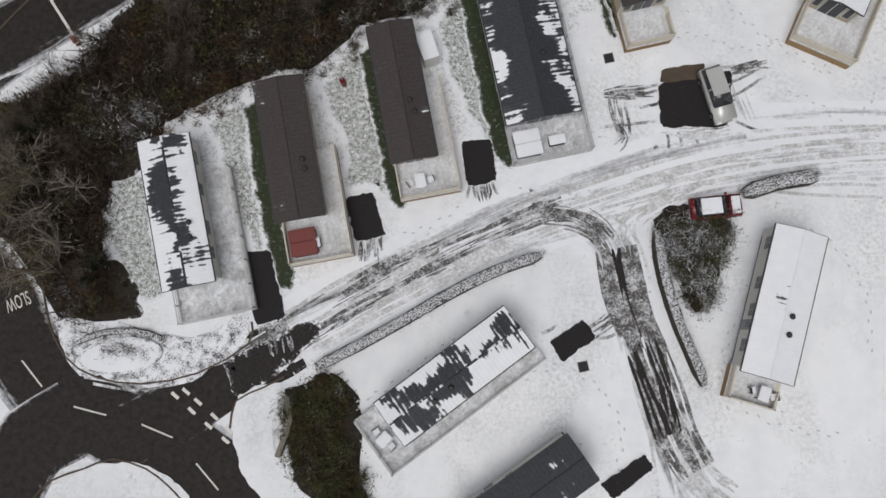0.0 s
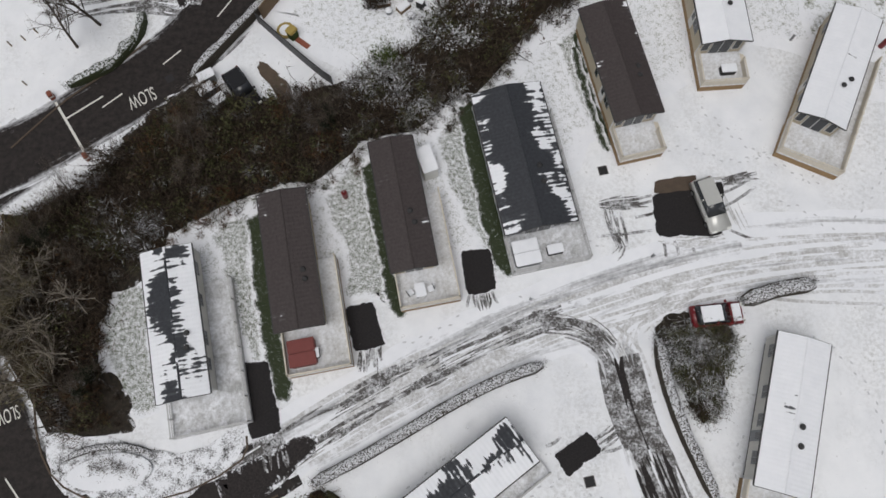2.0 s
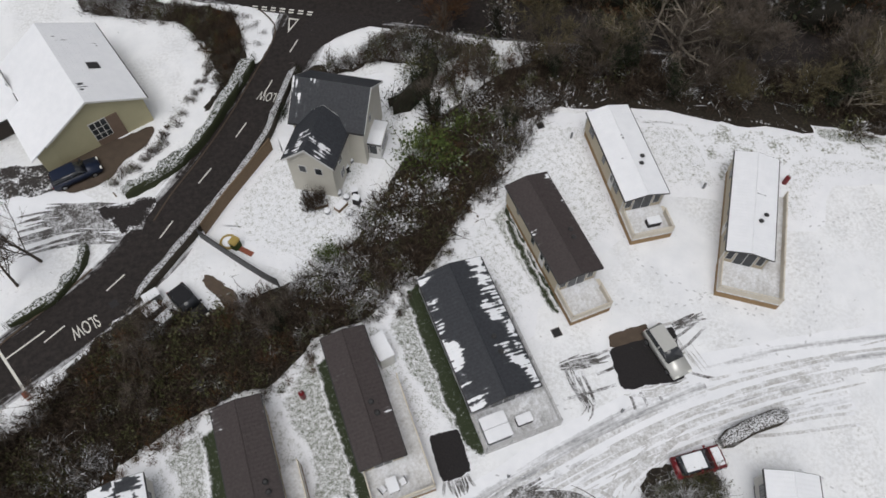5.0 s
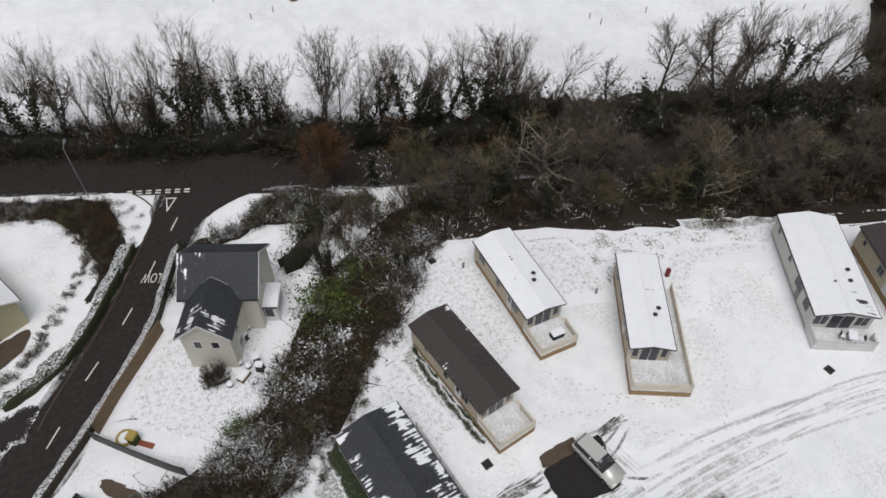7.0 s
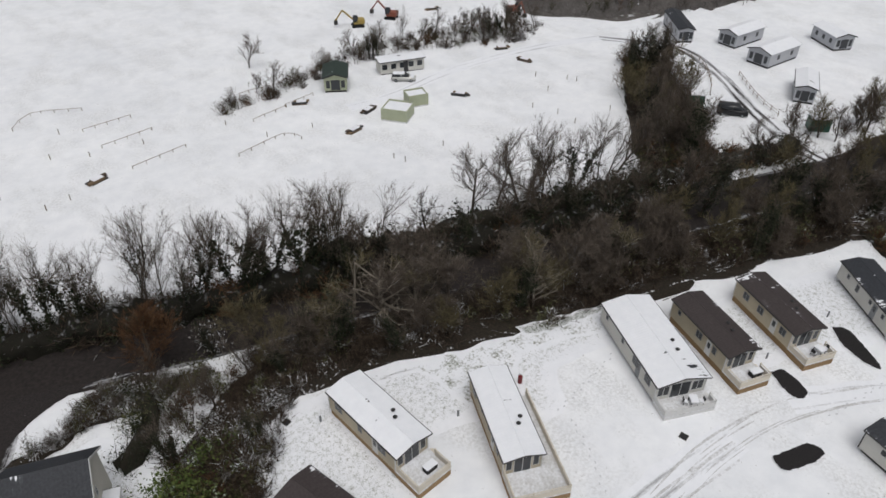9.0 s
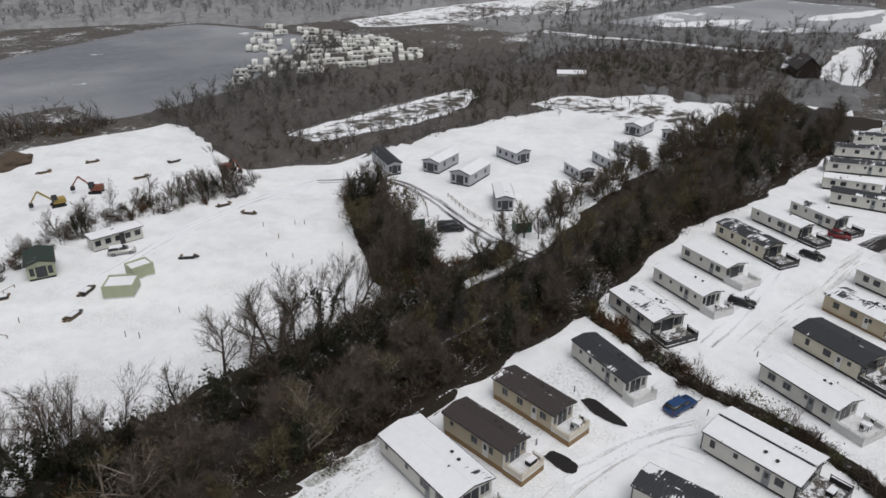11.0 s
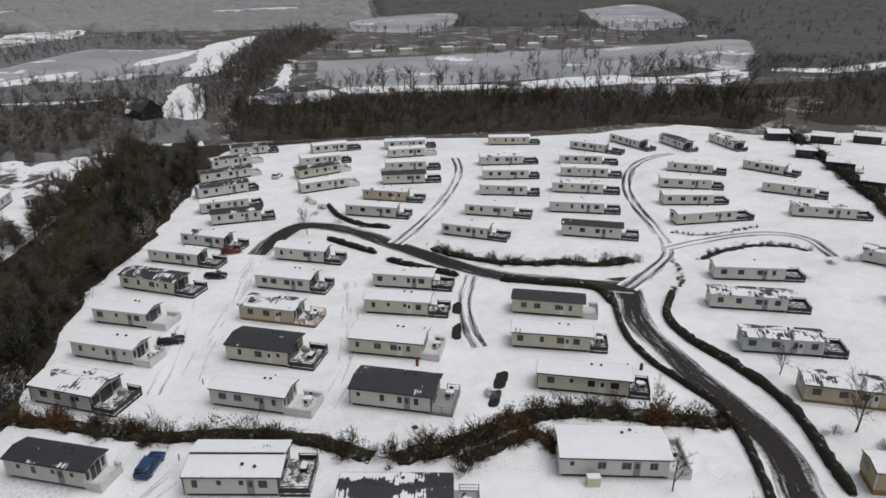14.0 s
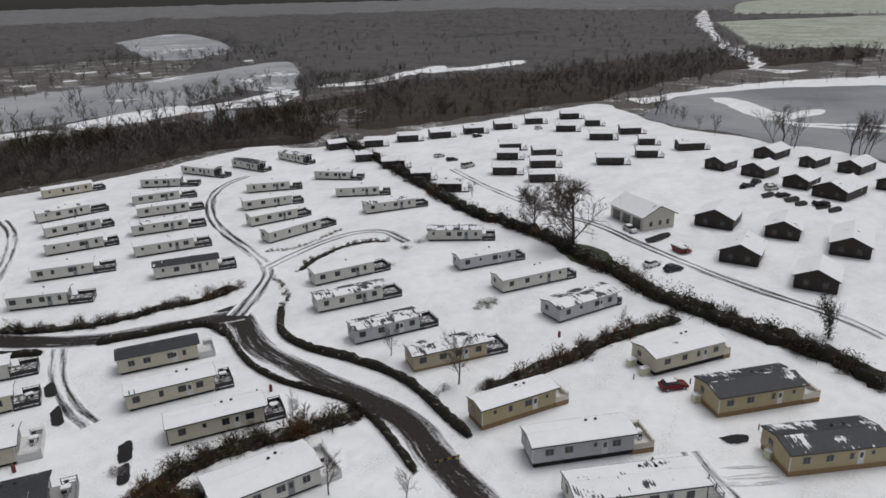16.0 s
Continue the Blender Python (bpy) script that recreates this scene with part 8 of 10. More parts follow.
unit(65.8, 21.4, -111.4, 9.3, 3.7, deck=2.6, roof="brown", snow=0.12, wall="stone", rail="cream")
unit(57.4, 24.0, -109.1, 9.1, 3.7, deck=2.6, roof="brown", snow=0.02, melt=0.5, wall="stone", rail="cream")
unit(68.2, -3.9, -113.4, 10.4, 5.8, deck=3.4, roof="slate", snow=0.93, wall="white", rail="dark", clerestory=True)
# far rows
unit(158.9, -15.8, -95.0, 11.0, 3.8, deck=3.2, roof="slate", snow=0.1, wall="white", rail="white")
unit(168.6, -14.3, -88.8, 11.2, 3.8, deck=3.4, roof="slate", snow=0.95, wall="white", rail="white")
unit(182.1, -15.3, -81.2, 12.8, 3.8, deck=2.8, roof="slate", snow=0.3, wall="white", rail="white")
unit(196.3, -17.7, -79.8, 14.1, 3.8, deck=2.9, roof="slate", snow=0.3, wall="white", rail="white")
unit(210.0, -20.9, -77.6, 11.9, 3.8, deck=3.6, roof="slate", snow=0.5, wall="white", rail="white")
unit(222.8, -28.3, -90.8, 11.3, 3.8, deck=3.3, roof="slate", snow=0.3, wall="white", rail="white")
unit(215.7, -52.1, -89.3, 10.8, 3.8, deck=4.8, roof="slate", snow=0.95, wall="white", rail="white")
unit(201.5, -45.9, -91.0, 11.9, 3.8, deck=3.2, roof="slate", snow=0.9, wall="white", rail="white")
unit(190.2, -42.5, -77.3, 12.8, 3.8, deck=3.3, roof="slate", snow=0.3, wall="cream", rail="white")
unit(176.1, -40.6, -85.2, 12.9, 3.8, deck=3.1, roof="slate", snow=0.98, wall="white", rail="white")
unit(161.3, -53.1, -125.1, 11.2, 3.9, deck=4.2, roof="slate", snow=0.9, wall="stone", rail="dark")
unit(150.9, -46.2, -124.7, 12.2, 3.8, deck=3.1, roof="slate", snow=0.9, wall="white", rail="dark")
unit(210.8, -76.1, -103.0, 12.9, 3.8, deck=3.6, roof="slate", snow=0.9, wall="white", rail="dark")
unit(200.6, -72.9, -98.6, 11.1, 3.8, deck=3.9, roof="slate", snow=0.9, wall="white", rail="white")
unit(185.7, -67.2, -104.4, 11.8, 3.8, deck=4.2, roof="slate", snow=0.95, wall="white", rail="dark")
unit(173.6, -62.1, -105.2, 11.5, 3.8, deck=4.5, roof="slate", snow=0.1, wall="white", rail="white")
unit(202.3, -109.7, -109.8, 13.2, 3.8, deck=3.7, roof="slate", snow=0.98, wall="cream", rail="dark")
unit(180.6, -95.6, -107.5, 12.7, 3.8, deck=4.7, roof="slate", snow=0.75, wall="white", rail="dark")
unit(166.5, -89.7, -110.7, 12.5, 3.8, deck=3.1, roof="slate", snow=0.98, wall="white", rail="dark")
unit(153.6, -82.3, -117.8, 12.1, 3.8, deck=3.3, roof="slate", snow=0.98, wall="white", rail="dark")
unit(140.3, -71.8, -125.5, 11.4, 3.8, deck=4.3, roof="slate", snow=0.98, wall="white", rail="dark")
unit(129.9, -61.0, -132.7, 10.3, 3.8, deck=4.3, roof="slate", snow=0.98, wall="white", rail="dark")
unit(184.6, -129.6, -144.0, 11.7, 3.8, deck=5.3, roof="slate", snow=0.98, wall="white", rail="dark")
unit(171.8, -117.8, -119.2, 12.4, 3.8, deck=4.7, roof="slate", snow=0.9, wall="white", rail="dark")
unit(159.8, -111.1, -120.9, 12.9, 3.8, deck=3.9, roof="slate", snow=0.98, wall="white", rail="dark")
unit(147.7, -101.0, -121.9, 13.0, 3.8, deck=4.3, roof="slate", snow=0.75, wall="white", rail="dark")
unit(134.3, -92.0, -120.7, 12.7, 3.8, deck=3.9, roof="slate", snow=0.98, wall="white", rail="dark")
unit(118.9, -85.8, -125.7, 12.6, 3.8, deck=3.7, roof="slate", snow=0.1, wall="white", rail="dark")
unit(185.9, -145.7, -173.4, 13.8, 3.8, deck=3.9, roof="slate", snow=0.9, wall="white", rail="dark")
unit(178.2, -158.8, 177.4, 12.6, 3.8, deck=2.7, roof="slate", snow=0.4, wall="white", rail="dark")
unit(172.2, -174.5, 171.1, 13.9, 3.8, deck=1.9, roof="slate", snow=0.5, wall="white", rail="dark")
unit(151.7, -141.6, -133.1, 12.3, 3.8, deck=3.7, roof="slate", snow=0.97, wall="white", rail="dark")
unit(139.8, -129.4, -122.2, 13.1, 3.8, deck=3.2, roof="slate", snow=0.98, wall="white", rail="dark")
unit(128.7, -120.3, -113.2, 12.4, 3.8, deck=3.8, roof="slate", snow=0.98, wall="white", rail="dark")
unit(116.6, -114.7, -102.6, 14.6, 3.8, deck=4.6, roof="slate", snow=0.98, wall="white", rail="dark")
unit(143.4, -161.6, -156.2, 11.4, 3.8, deck=3.7, roof="slate", snow=0.98, wall="white", rail="dark")
unit(124.8, -150.2, -141.4, 12.3, 3.8, deck=3.2, roof="slate", snow=0.98, wall="white", rail="dark")
unit(108.3, -142.9, -124.9, 13.7, 3.8, deck=3.6, roof="slate", snow=0.7, wall="white", rail="dark")
unit(88.6, -99.9, -117.7, 12.8, 3.8, deck=3.7, roof="slate", snow=0.98, wall="white", rail="dark")
unit(79.3, -90.5, -121.9, 12.5, 3.8, deck=3.9, roof="slate", snow=0.5, wall="white", rail="dark")
unit(66.1, -84.0, -121.4, 11.5, 3.9, deck=3.6, roof="slate", snow=0.55, wall="grey", rail="dark")
unit(52.4, -81.9, -126.2, 12.2, 4.2, deck=3.7, roof="slate", snow=0.7, wall="stone", rail="dark")
unit(80.8, -131.3, -149.3, 12.5, 3.8, deck=3.1, roof="slate", snow=0.5, wall="white", rail="dark")
unit(67.1, -120.7, -124.1, 12.9, 3.9, deck=2.4, roof="slate", snow=0.97, wall="grey", rail="dark")
unit(54.3, -115.8, -122.2, 14.6, 4.6, deck=2.3, roof="slate", snow=0.96, wall="white", rail="dark")
unit(41.2, -109.1, -117.0, 13.4, 5.2, deck=1.2, roof="slate", snow=0.6, wall="grey", rail="dark")
unit(36.7, -73.8, -121.1, 11.6, 3.8, deck=2.2, roof="slate", snow=0.97, wall="tan", rail="cream")
unit(25.9, -70.1, -136.7, 12.9, 4.4, deck=2.8, roof="slate", snow=0.96, wall="grey", rail="cream")
unit(21.3, -99.5, -125.3, 13.0, 5.6, deck=1.3, roof="slate", snow=0.96, wall="cream", rail="cream")
unit(10.0, -92.9, -134.5, 13.0, 5.8, deck=2.7, roof="slate", snow=0.3, wall="tan", rail="cream")
unit(-0.1, -84.2, -139.9, 12.7, 5.8, deck=2.3, roof="slate", snow=0.25, wall="tan", rail="cream")
unit(17.2, -65.2, -139.0, 15.0, 5.0, deck=2.1, roof="slate", snow=0.75, wall="white", rail="grey")
unit(56.5, 1.0, -103.1, 11.6, 3.9, deck=3.2, roof="slate", snow=0.42, melt=0.4, wall="white", rail="dark")
unit(56.4, -18.5, -113.6, 11.7, 5.4, deck=3.3, roof="slate", snow=0.42, melt=0.4, wall="white", rail="grey")

# ---- hedges ----
hedge([(-10.1, -2.8), (-6.7, -1.1), (-3.3, 0.8), (0.2, 2.8), (3.7, 4.5), (7.1, 5.7)], 0.95, 1.1)
hedge([(22.8, 10.5), (25.9, 11.4), (28.6, 11.8)], 1.3, 1.3)
hedge([(16.0, 7.6), (16.3, 4.5), (17.2, 1), (18.4, -2.2), (19.2, -4.2)], 0.9, 1.2)
hedge([(-25.2, 13.6), (-22.6, 16.0), (-19.6, 17.4), (-16.0, 18.9), (-11.0, 20.4), (-7.4, 23.0), (-2.6, 24.7), (2.2, 28.2), (5.9, 32.2), (9.6, 37.0), (13.0, 41.2)], 2.0, 0.8, wild=True, green=0.3, label="low frosted brambles at the edge of a wood")
hedge([(92.2, 23), (85.5, 12.8), (80, 4.3), (77.3, -3.5), (72.3, -12.4), (69, -15.8), (65.9, -19.1)], 3.0, 2.2, wild=True, core=0.12)
hedge([(64.3, -21.4), (64.1, -28.6), (65, -35.2), (65.4, -42), (63.3, -48.5), (57.4, -57.5), (54.4, -63.1)], 3.6, 2.6, wild=True, core=0.12)
hedge([(60.7, -28.6), (62, -33.7), (62, -39.3), (58.2, -39.8)], 3.0, 2.4, wild=True)
hedge([(92.5, -72.1), (79.4, -65.4), (70.8, -63.6), (64, -64), (57.9, -64.4), (52, -62.6), (44.7, -58.7), (40.8, -56.3)], 0.9, 1.0)
hedge([(88.2, -82.3), (81.5, -75.5), (74.1, -73.3), (65.6, -73.8), (56.9, -73.5), (50.7, -71.7), (44.8, -68.6), (38.7, -65.7)], 1.2, 1.2)
hedge([(161.5, -38), (152.2, -38.3), (144.5, -41.5), (140.2, -46.8)], 1.0, 1.0)
hedge([(124.8, -50.7), (120.3, -53.3), (114.7, -58.2), (110.3, -64.7), (107.7, -72.2), (104.2, -77.7), (103.4, -85.2)], 2.6, 2.1, wild=True, core=0.3)
hedge([(105.3, -56.5), (100.9, -63), (95.3, -70.4), (88.6, -69.8)], 1.2, 1.1)
hedge([(138.8, -32.2), (131.6, -36.4), (127, -39.2)], 1.2, 1.1)
hedge([(122.7, -40.2), (116.8, -44.5), (110.1, -50)], 1.2, 1.1)
hedge([(98.6, -98.1), (100.3, -105.5), (99.9, -114.4), (96.4, -120.2), (93.4, -121.6)], 1.8, 1.2, wild=True, core=0.12)
hedge([(113.2, -103.3), (109.1, -107.5), (108.4, -116.4), (108.6, -123.3)], 1.0, 0.8, wild=True)
hedge([(99.6, -91.9), (93.5, -88.8), (88.2, -82.3)], 1.2, 0.9, wild=True)
hedge([(180.9, -208.4), (141.6, -185.3), (116.7, -169), (96.6, -155.8), (83.6, -148.4), (75.8, -147.4)], 4.4, 3.2, wild=True, green=0.4, core=0.55)
hedge([(74.2, -145.7), (63.4, -142), (50.6, -134.3), (39.7, -127.7), (29.8, -120.7), (21, -117.4), (13.1, -114.5), (5.3, -112.3), (-1.2, -109.9), (-6.2, -105.5)], 4.4, 3.2, wild=True, green=0.4, core=0.55)
hedge([(42.2, -76.4), (39.4, -83.5), (36, -90.4), (33.4, -98.2), (30, -104.8), (24.9, -113.9)], 3.2, 2.6, wild=True, core=0.3)

# ---- woods ----
wood([(-30.3, -1.6), (-26.8, 1.3), (-26.9, 7.3), (-26.8, 13.2), (-23.9, 16), (-16.4, 19.8), (-10.9, 21), (-7.3, 24.5), (-3, 25.3), (2.2, 28.9), (5.6, 32.6), (13.5, 42.2), (6.4, 46.7), (3.9, 42.1), (-3.3, 32.7), (-9.8, 29.1), (-20.9, 27.1), (-27.9, 21.8), (-33.9, 16.4), (-36.4, 17), (-34.3, 5.6)], shrubs=1100, trees=9, tall=(1.5, 3.0), size=(0.5, 0.75))
wood([(20.5, 47.7), (32.1, 43.9), (49.8, 38.1), (66.1, 32.9), (44.5, 37.6), (57.1, 35.3), (71.1, 30.5), (86.9, 24.8), (93.9, 29.9), (75.6, 36.9), (60.9, 42.5), (46.3, 51.9), (37.2, 55.5), (63.3, 45), (44.3, 52.2), (25.4, 56)], shrubs=560, trees=34, tall=(1.5, 3.5), mix=("bushy", "broad", "bushy", "clad"), size=(0.7, 1.15), frost=0.1)
wood([(-36.7, 82.4), (-12, 74.3), (13.1, 64.9), (32.3, 58.2), (58.8, 49.8), (76.7, 43.6), (39.3, 53.4), (54.4, 50.1), (65.1, 45.3), (66.9, 54), (44.8, 59.3), (79.8, 46.7), (54, 54.7), (27.2, 63.8), (1.3, 73.8), (-37.2, 87.1)], shrubs=300, trees=14, tall=(1.5, 3.5), mix=("clad", "bushy"), size=(0.6, 1.0))
wood([(86.9, 24.8), (102.5, 21.3), (130.5, 14.4), (145.6, 6.9), (196.4, -9.1), (243.7, -14.8), (223.4, -5.9), (165, 12.7), (127.9, 22.5), (105.5, 29), (93.9, 29.9)], shrubs=420, trees=72, tall=(2.0, 4.5), mix=("bushy", "broad", "bushy", "clad"), size=(0.8, 1.2))
wood([(108.4, 38.3), (140.3, 31.2), (172, 18.8), (204.2, 9), (239, -5.6), (250, 4.6), (211.3, 20.2), (172.1, 28.3), (144.8, 37.5), (119.4, 39)], shrubs=300, trees=54, tall=(2.0, 4.0), mix=("bushy", "bushy", "broad"), size=(0.7, 1.1))
wood([(115.9, 82.7), (119.6, 77.6), (110.2, 64.5), (99.3, 52.5), (89.6, 43.3), (82.3, 37.4), (74.5, 42.3), (81.4, 52.4), (94.6, 65.3)], shrubs=190, trees=32, tall=(2.0, 4.5), olive=0.3, mix=("bushy", "bushy", "clad"), size=(0.9, 1.4))
# towards the north-east, paler cover materials stand for thicker haze
wood([(135.9, 148.3), (169.1, 146), (200.1, 137.2), (241.9, 118.8), (302.6, 93.7), (363.9, 6.5), (249.2, -2.1), (237.4, 29), (229.1, 45.3), (201.2, 68.1), (175.9, 82.7), (155.7, 86.3), (134.6, 96.7), (128.6, 99.1), (120.2, 110.9), (122, 121.3)], shrubs=300, trees=900, tall=(2.0, 4.0), size=(0.45, 0.85), cover=3.6, cover_mat="canopy_grey")
wood([(240.4, -21.5), (233.4, -52.4), (224.7, -90.4), (212.2, -138), (210.6, -176.8), (185.7, -199.4), (200.8, -235.4), (239.1, -227.3), (263.7, -170.4), (286.8, -99.7), (300.5, -35.2)], shrubs=150, trees=950, tall=(2.0, 3.5), size=(0.6, 1.35), cover=4.0)
wood([(188.6, -217.4), (164, -265.8), (138.1, -332.2), (122.3, -354), (116.9, -426.6), (93.5, -519.4), (8.8, -662.1), (12.1, -785.3), (163.1, -640.3), (221.4, -432.6), (277.8, -344.7)], shrubs=150, trees=800, tall=(2.5, 4.0), size=(0.7, 1.3), cover=5.0)
wood([(258.9, 102.4), (609.2, 190.4), (706.5, -30.2), (444.3, -41.6), (245.5, -20.2), (247.1, -5.9), (233.3, 26.8)], shrubs=100, trees=1300, tall=(2.0, 4.0), size=(0.45, 0.9), cover=2.8, cover_mat="canopy_hazier")
wood([(700, -230), (515.1, -714.1), (358.2, -816.9), (937.4, -2080.4), (1542.9, -1319), (1800, -560)], shrubs=0, trees=200, tall=(4.0, 8.0), size=(1.0, 1.6), cover=9.0, cover_mat="canopy_hazy")
wood([(748.4, 64.4), (702, -226), (1802, -556), (1877.7, -92.4), (1853.4, 640), (1016.9, 308.4)], shrubs=0, trees=120, tall=(4.0, 8.0), size=(1.0, 1.6), cover=9.0, cover_mat="canopy_haziest")
wood([(199.6, 416.5), (313.4, 340.6), (390.6, 192), (401.3, 93.4), (661.3, 63.3), (606.9, 421.7), (337.1, 681.4)], shrubs=0, trees=700, tall=(4.0, 8.0), size=(0.9, 1.4), cover=5.0, cover_mat="canopy_haziest")
wood([(309.9, -29.4), (572.9, -80.6), (717.1, -168.1), (590.4, -156.9), (480.5, -103.8), (359.9, -71), (300.5, -35.2)], shrubs=0, trees=300, tall=(3, 6), size=(0.9, 1.3), cover=5.0)
wood([(329.6, -75.4), (269.4, -382.4), (314.6, -443.4), (357, -229.2), (374.7, -86.2)], shrubs=0, trees=300, tall=(3, 6), size=(0.5, 1.0), cover=1.6)
wood([(89.8, 232.3), (116.1, 199.5), (130.4, 184.8), (134.9, 176.1), (125.3, 169.1), (104.2, 181.4), (74.8, 199.7)], shrubs=260, trees=80, tall=(2.5, 5.0))
wood([(42, 113), (61.2, 116), (75, 120.1), (93.8, 118.7), (111.2, 111.4), (116.2, 105.8), (106.6, 100.8), (86.2, 110.2), (70, 113.4), (57.3, 110.1), (39.4, 108.1)], shrubs=260, trees=34, tall=(1.5, 3.0), far=False, size=(0.5, 0.85))
wood([(-31.4, 9.6), (-28.8, 11.2), (-27.2, 10.2), (-28.0, 7.6), (-27.2, 5.2), (-25.4, 4.2), (-24.6, 2.2), (-24.4, 1.4), (-27.6, 0.9), (-29.2, 1.0), (-30.6, 3.4)], shrubs=170, trees=0, tall=(0.5, 1.1), olive=0.1, frost=0.3)
wood([(-12.7, -4.5), (-8.8, -3.3), (-6.6, -6.6), (-6.6, -10.4), (-5.7, -14.5), (-9.9, -14.5), (-12.1, -10.4)], shrubs=330, trees=0, tall=(1.0, 1.9), olive=0.6)
wood([(15.6, 8.5), (17.9, 9.8), (21.8, 9.4), (21.4, 5.8), (20, 1.9), (18.6, 1), (17, 4.5)], shrubs=230, trees=0, tall=(1.0, 1.9), olive=0.5)
wood([(-29.9, 67.8), (-18.7, 63.7), (-15.2, 55), (-16.6, 49.5), (-12.8, 54.8), (-11.9, 57.8), (-13.4, 64.8), (-18.5, 67.4), (-30, 71.1)], shrubs=330, trees=0, tall=(0.8, 1.8))
wood([(-5.6, 55.3), (-1.1, 54.3), (1.4, 57.8), (7.5, 59.2), (11.4, 54.7), (7.2, 53.6), (2.6, 55)], shrubs=170, trees=2, tall=(1.2, 2.4), size=(0.5, 0.6))
wood([(296, -30.1), (280.5, -97.5), (257.8, -166.7), (239.1, -227.3), (223.4, -320.3), (254.6, -362.4), (283.1, -182.7), (318.8, -72.8), (321.1, -37.9)], shrubs=0, trees=420, tall=(3, 5), size=(0.45, 0.85), cover=1.8)
wood([(296.8, -295.7), (221.4, -432.6), (156, -613.4), (11.2, -750.5), (30.1, -1450.5), (401.4, -1797.2), (965.4, -1882.7), (902.7, -790.4), (409.4, -305)], shrubs=0, trees=700, size=(0.9, 1.5), cover=6.0)
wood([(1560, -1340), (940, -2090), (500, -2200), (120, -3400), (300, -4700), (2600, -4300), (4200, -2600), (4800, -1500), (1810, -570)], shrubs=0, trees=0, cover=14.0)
wood([(1810, -560), (4800, -1480), (4800, 0), (4200, 2500), (1500, 3900), (700, 1900), (1300, 900), (1860, 645), (1885, -90)], shrubs=0, trees=0, cover=14.0, cover_mat="canopy_haziest")
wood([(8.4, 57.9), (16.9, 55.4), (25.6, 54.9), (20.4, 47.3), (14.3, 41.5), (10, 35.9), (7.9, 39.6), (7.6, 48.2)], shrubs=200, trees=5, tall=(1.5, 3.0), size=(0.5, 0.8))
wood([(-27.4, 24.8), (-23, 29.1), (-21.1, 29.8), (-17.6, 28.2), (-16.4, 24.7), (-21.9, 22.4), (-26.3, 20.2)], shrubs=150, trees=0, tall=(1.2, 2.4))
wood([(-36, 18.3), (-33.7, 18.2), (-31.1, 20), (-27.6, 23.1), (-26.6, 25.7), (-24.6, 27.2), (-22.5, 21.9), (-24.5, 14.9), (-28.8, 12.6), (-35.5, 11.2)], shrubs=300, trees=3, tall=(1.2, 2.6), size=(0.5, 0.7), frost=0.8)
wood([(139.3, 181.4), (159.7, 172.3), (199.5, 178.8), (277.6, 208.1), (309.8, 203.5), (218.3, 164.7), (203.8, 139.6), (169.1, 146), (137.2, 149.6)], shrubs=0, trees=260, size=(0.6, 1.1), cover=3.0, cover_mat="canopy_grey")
wood([(183.2, 409.1), (231.8, 375.3), (299.9, 313.5), (304.4, 257.1), (365.8, 239.7), (368.6, 181.2), (344.2, 137.1), (401.3, 93.4), (474.4, 233.2), (410.4, 442.2), (260.7, 567.4)], shrubs=0, trees=420, size=(0.9, 1.4), cover=4.0, cover_mat="canopy_haziest")
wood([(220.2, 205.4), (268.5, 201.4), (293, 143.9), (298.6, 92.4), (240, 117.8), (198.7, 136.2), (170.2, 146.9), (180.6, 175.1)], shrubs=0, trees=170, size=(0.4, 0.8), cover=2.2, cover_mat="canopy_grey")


# ---- things of the site ----
def oil_tank(x, y, turn):
    t = thing("storage_tank", pose(x, y, 0, 0, 0, turn), "dark green metal storage container with snow on top", "container")
    bevel_box("body", t, "oil_tank_green", -1.6, 1.6, -1.2, 1.2, 0.1, 2.2, 0.08)
    bevel_box("lid", t, "snow_cap", -1.62, 1.62, -1.22, 1.22, 2.2, 2.3, 0.04)
    for s in (-1, 1):
        box("skid", t, "trim_dark", -1.6, 1.6, s * 0.9 - 0.1, s * 0.9 + 0.1, 0, 0.1)


def site_office(x, y, turn, length):
    t = gable_house("site_cabin", pose(x, y, 0, 0, 0, turn), length, 3.0, 2.5, 5, "wall_white", "roof_slate", 0.97, "long white site cabin with a snowy flat roof", "cabin",
                    [(k * length / 5, "-y", 1.0, 1.0, 1.0) for k in (-2, -1, 0, 1, 2)], 0.25, 0.2, "trim_dark", (0.7, "-y"), "shaded_underside")
    return t


def shelter(x, y, turn, length, width):
    """A pale green half-built cabin shell, open to the sky, with snow inside."""
    t = thing("cabin_shell", pose(x, y, 0, 0, 0, turn), "pale green half-built cabin shell with snow inside", "cabin")
    hl, hw = length / 2, width / 2
    box("floor", t, "deck_snow", -hl, hl, -hw, hw, 0, 0.3)
    for sy in (-1, 1):
        box("side_panel", t, "wall_sage", -hl, hl, *sorted((sy * hw, sy * (hw - 0.15))), 0.302, 2.3)
    for sx in (-1, 1):
        box("end_panel", t, "wall_sage", *sorted((sx * hl, sx * (hl - 0.15))), -hw + 0.152, hw - 0.152, 0.302, 2.2)
    box("cover", t, "snow_cap", -hl + 0.2, hl - 0.2, -hw + 0.2, hw - 0.2, 1.9, 2.05)


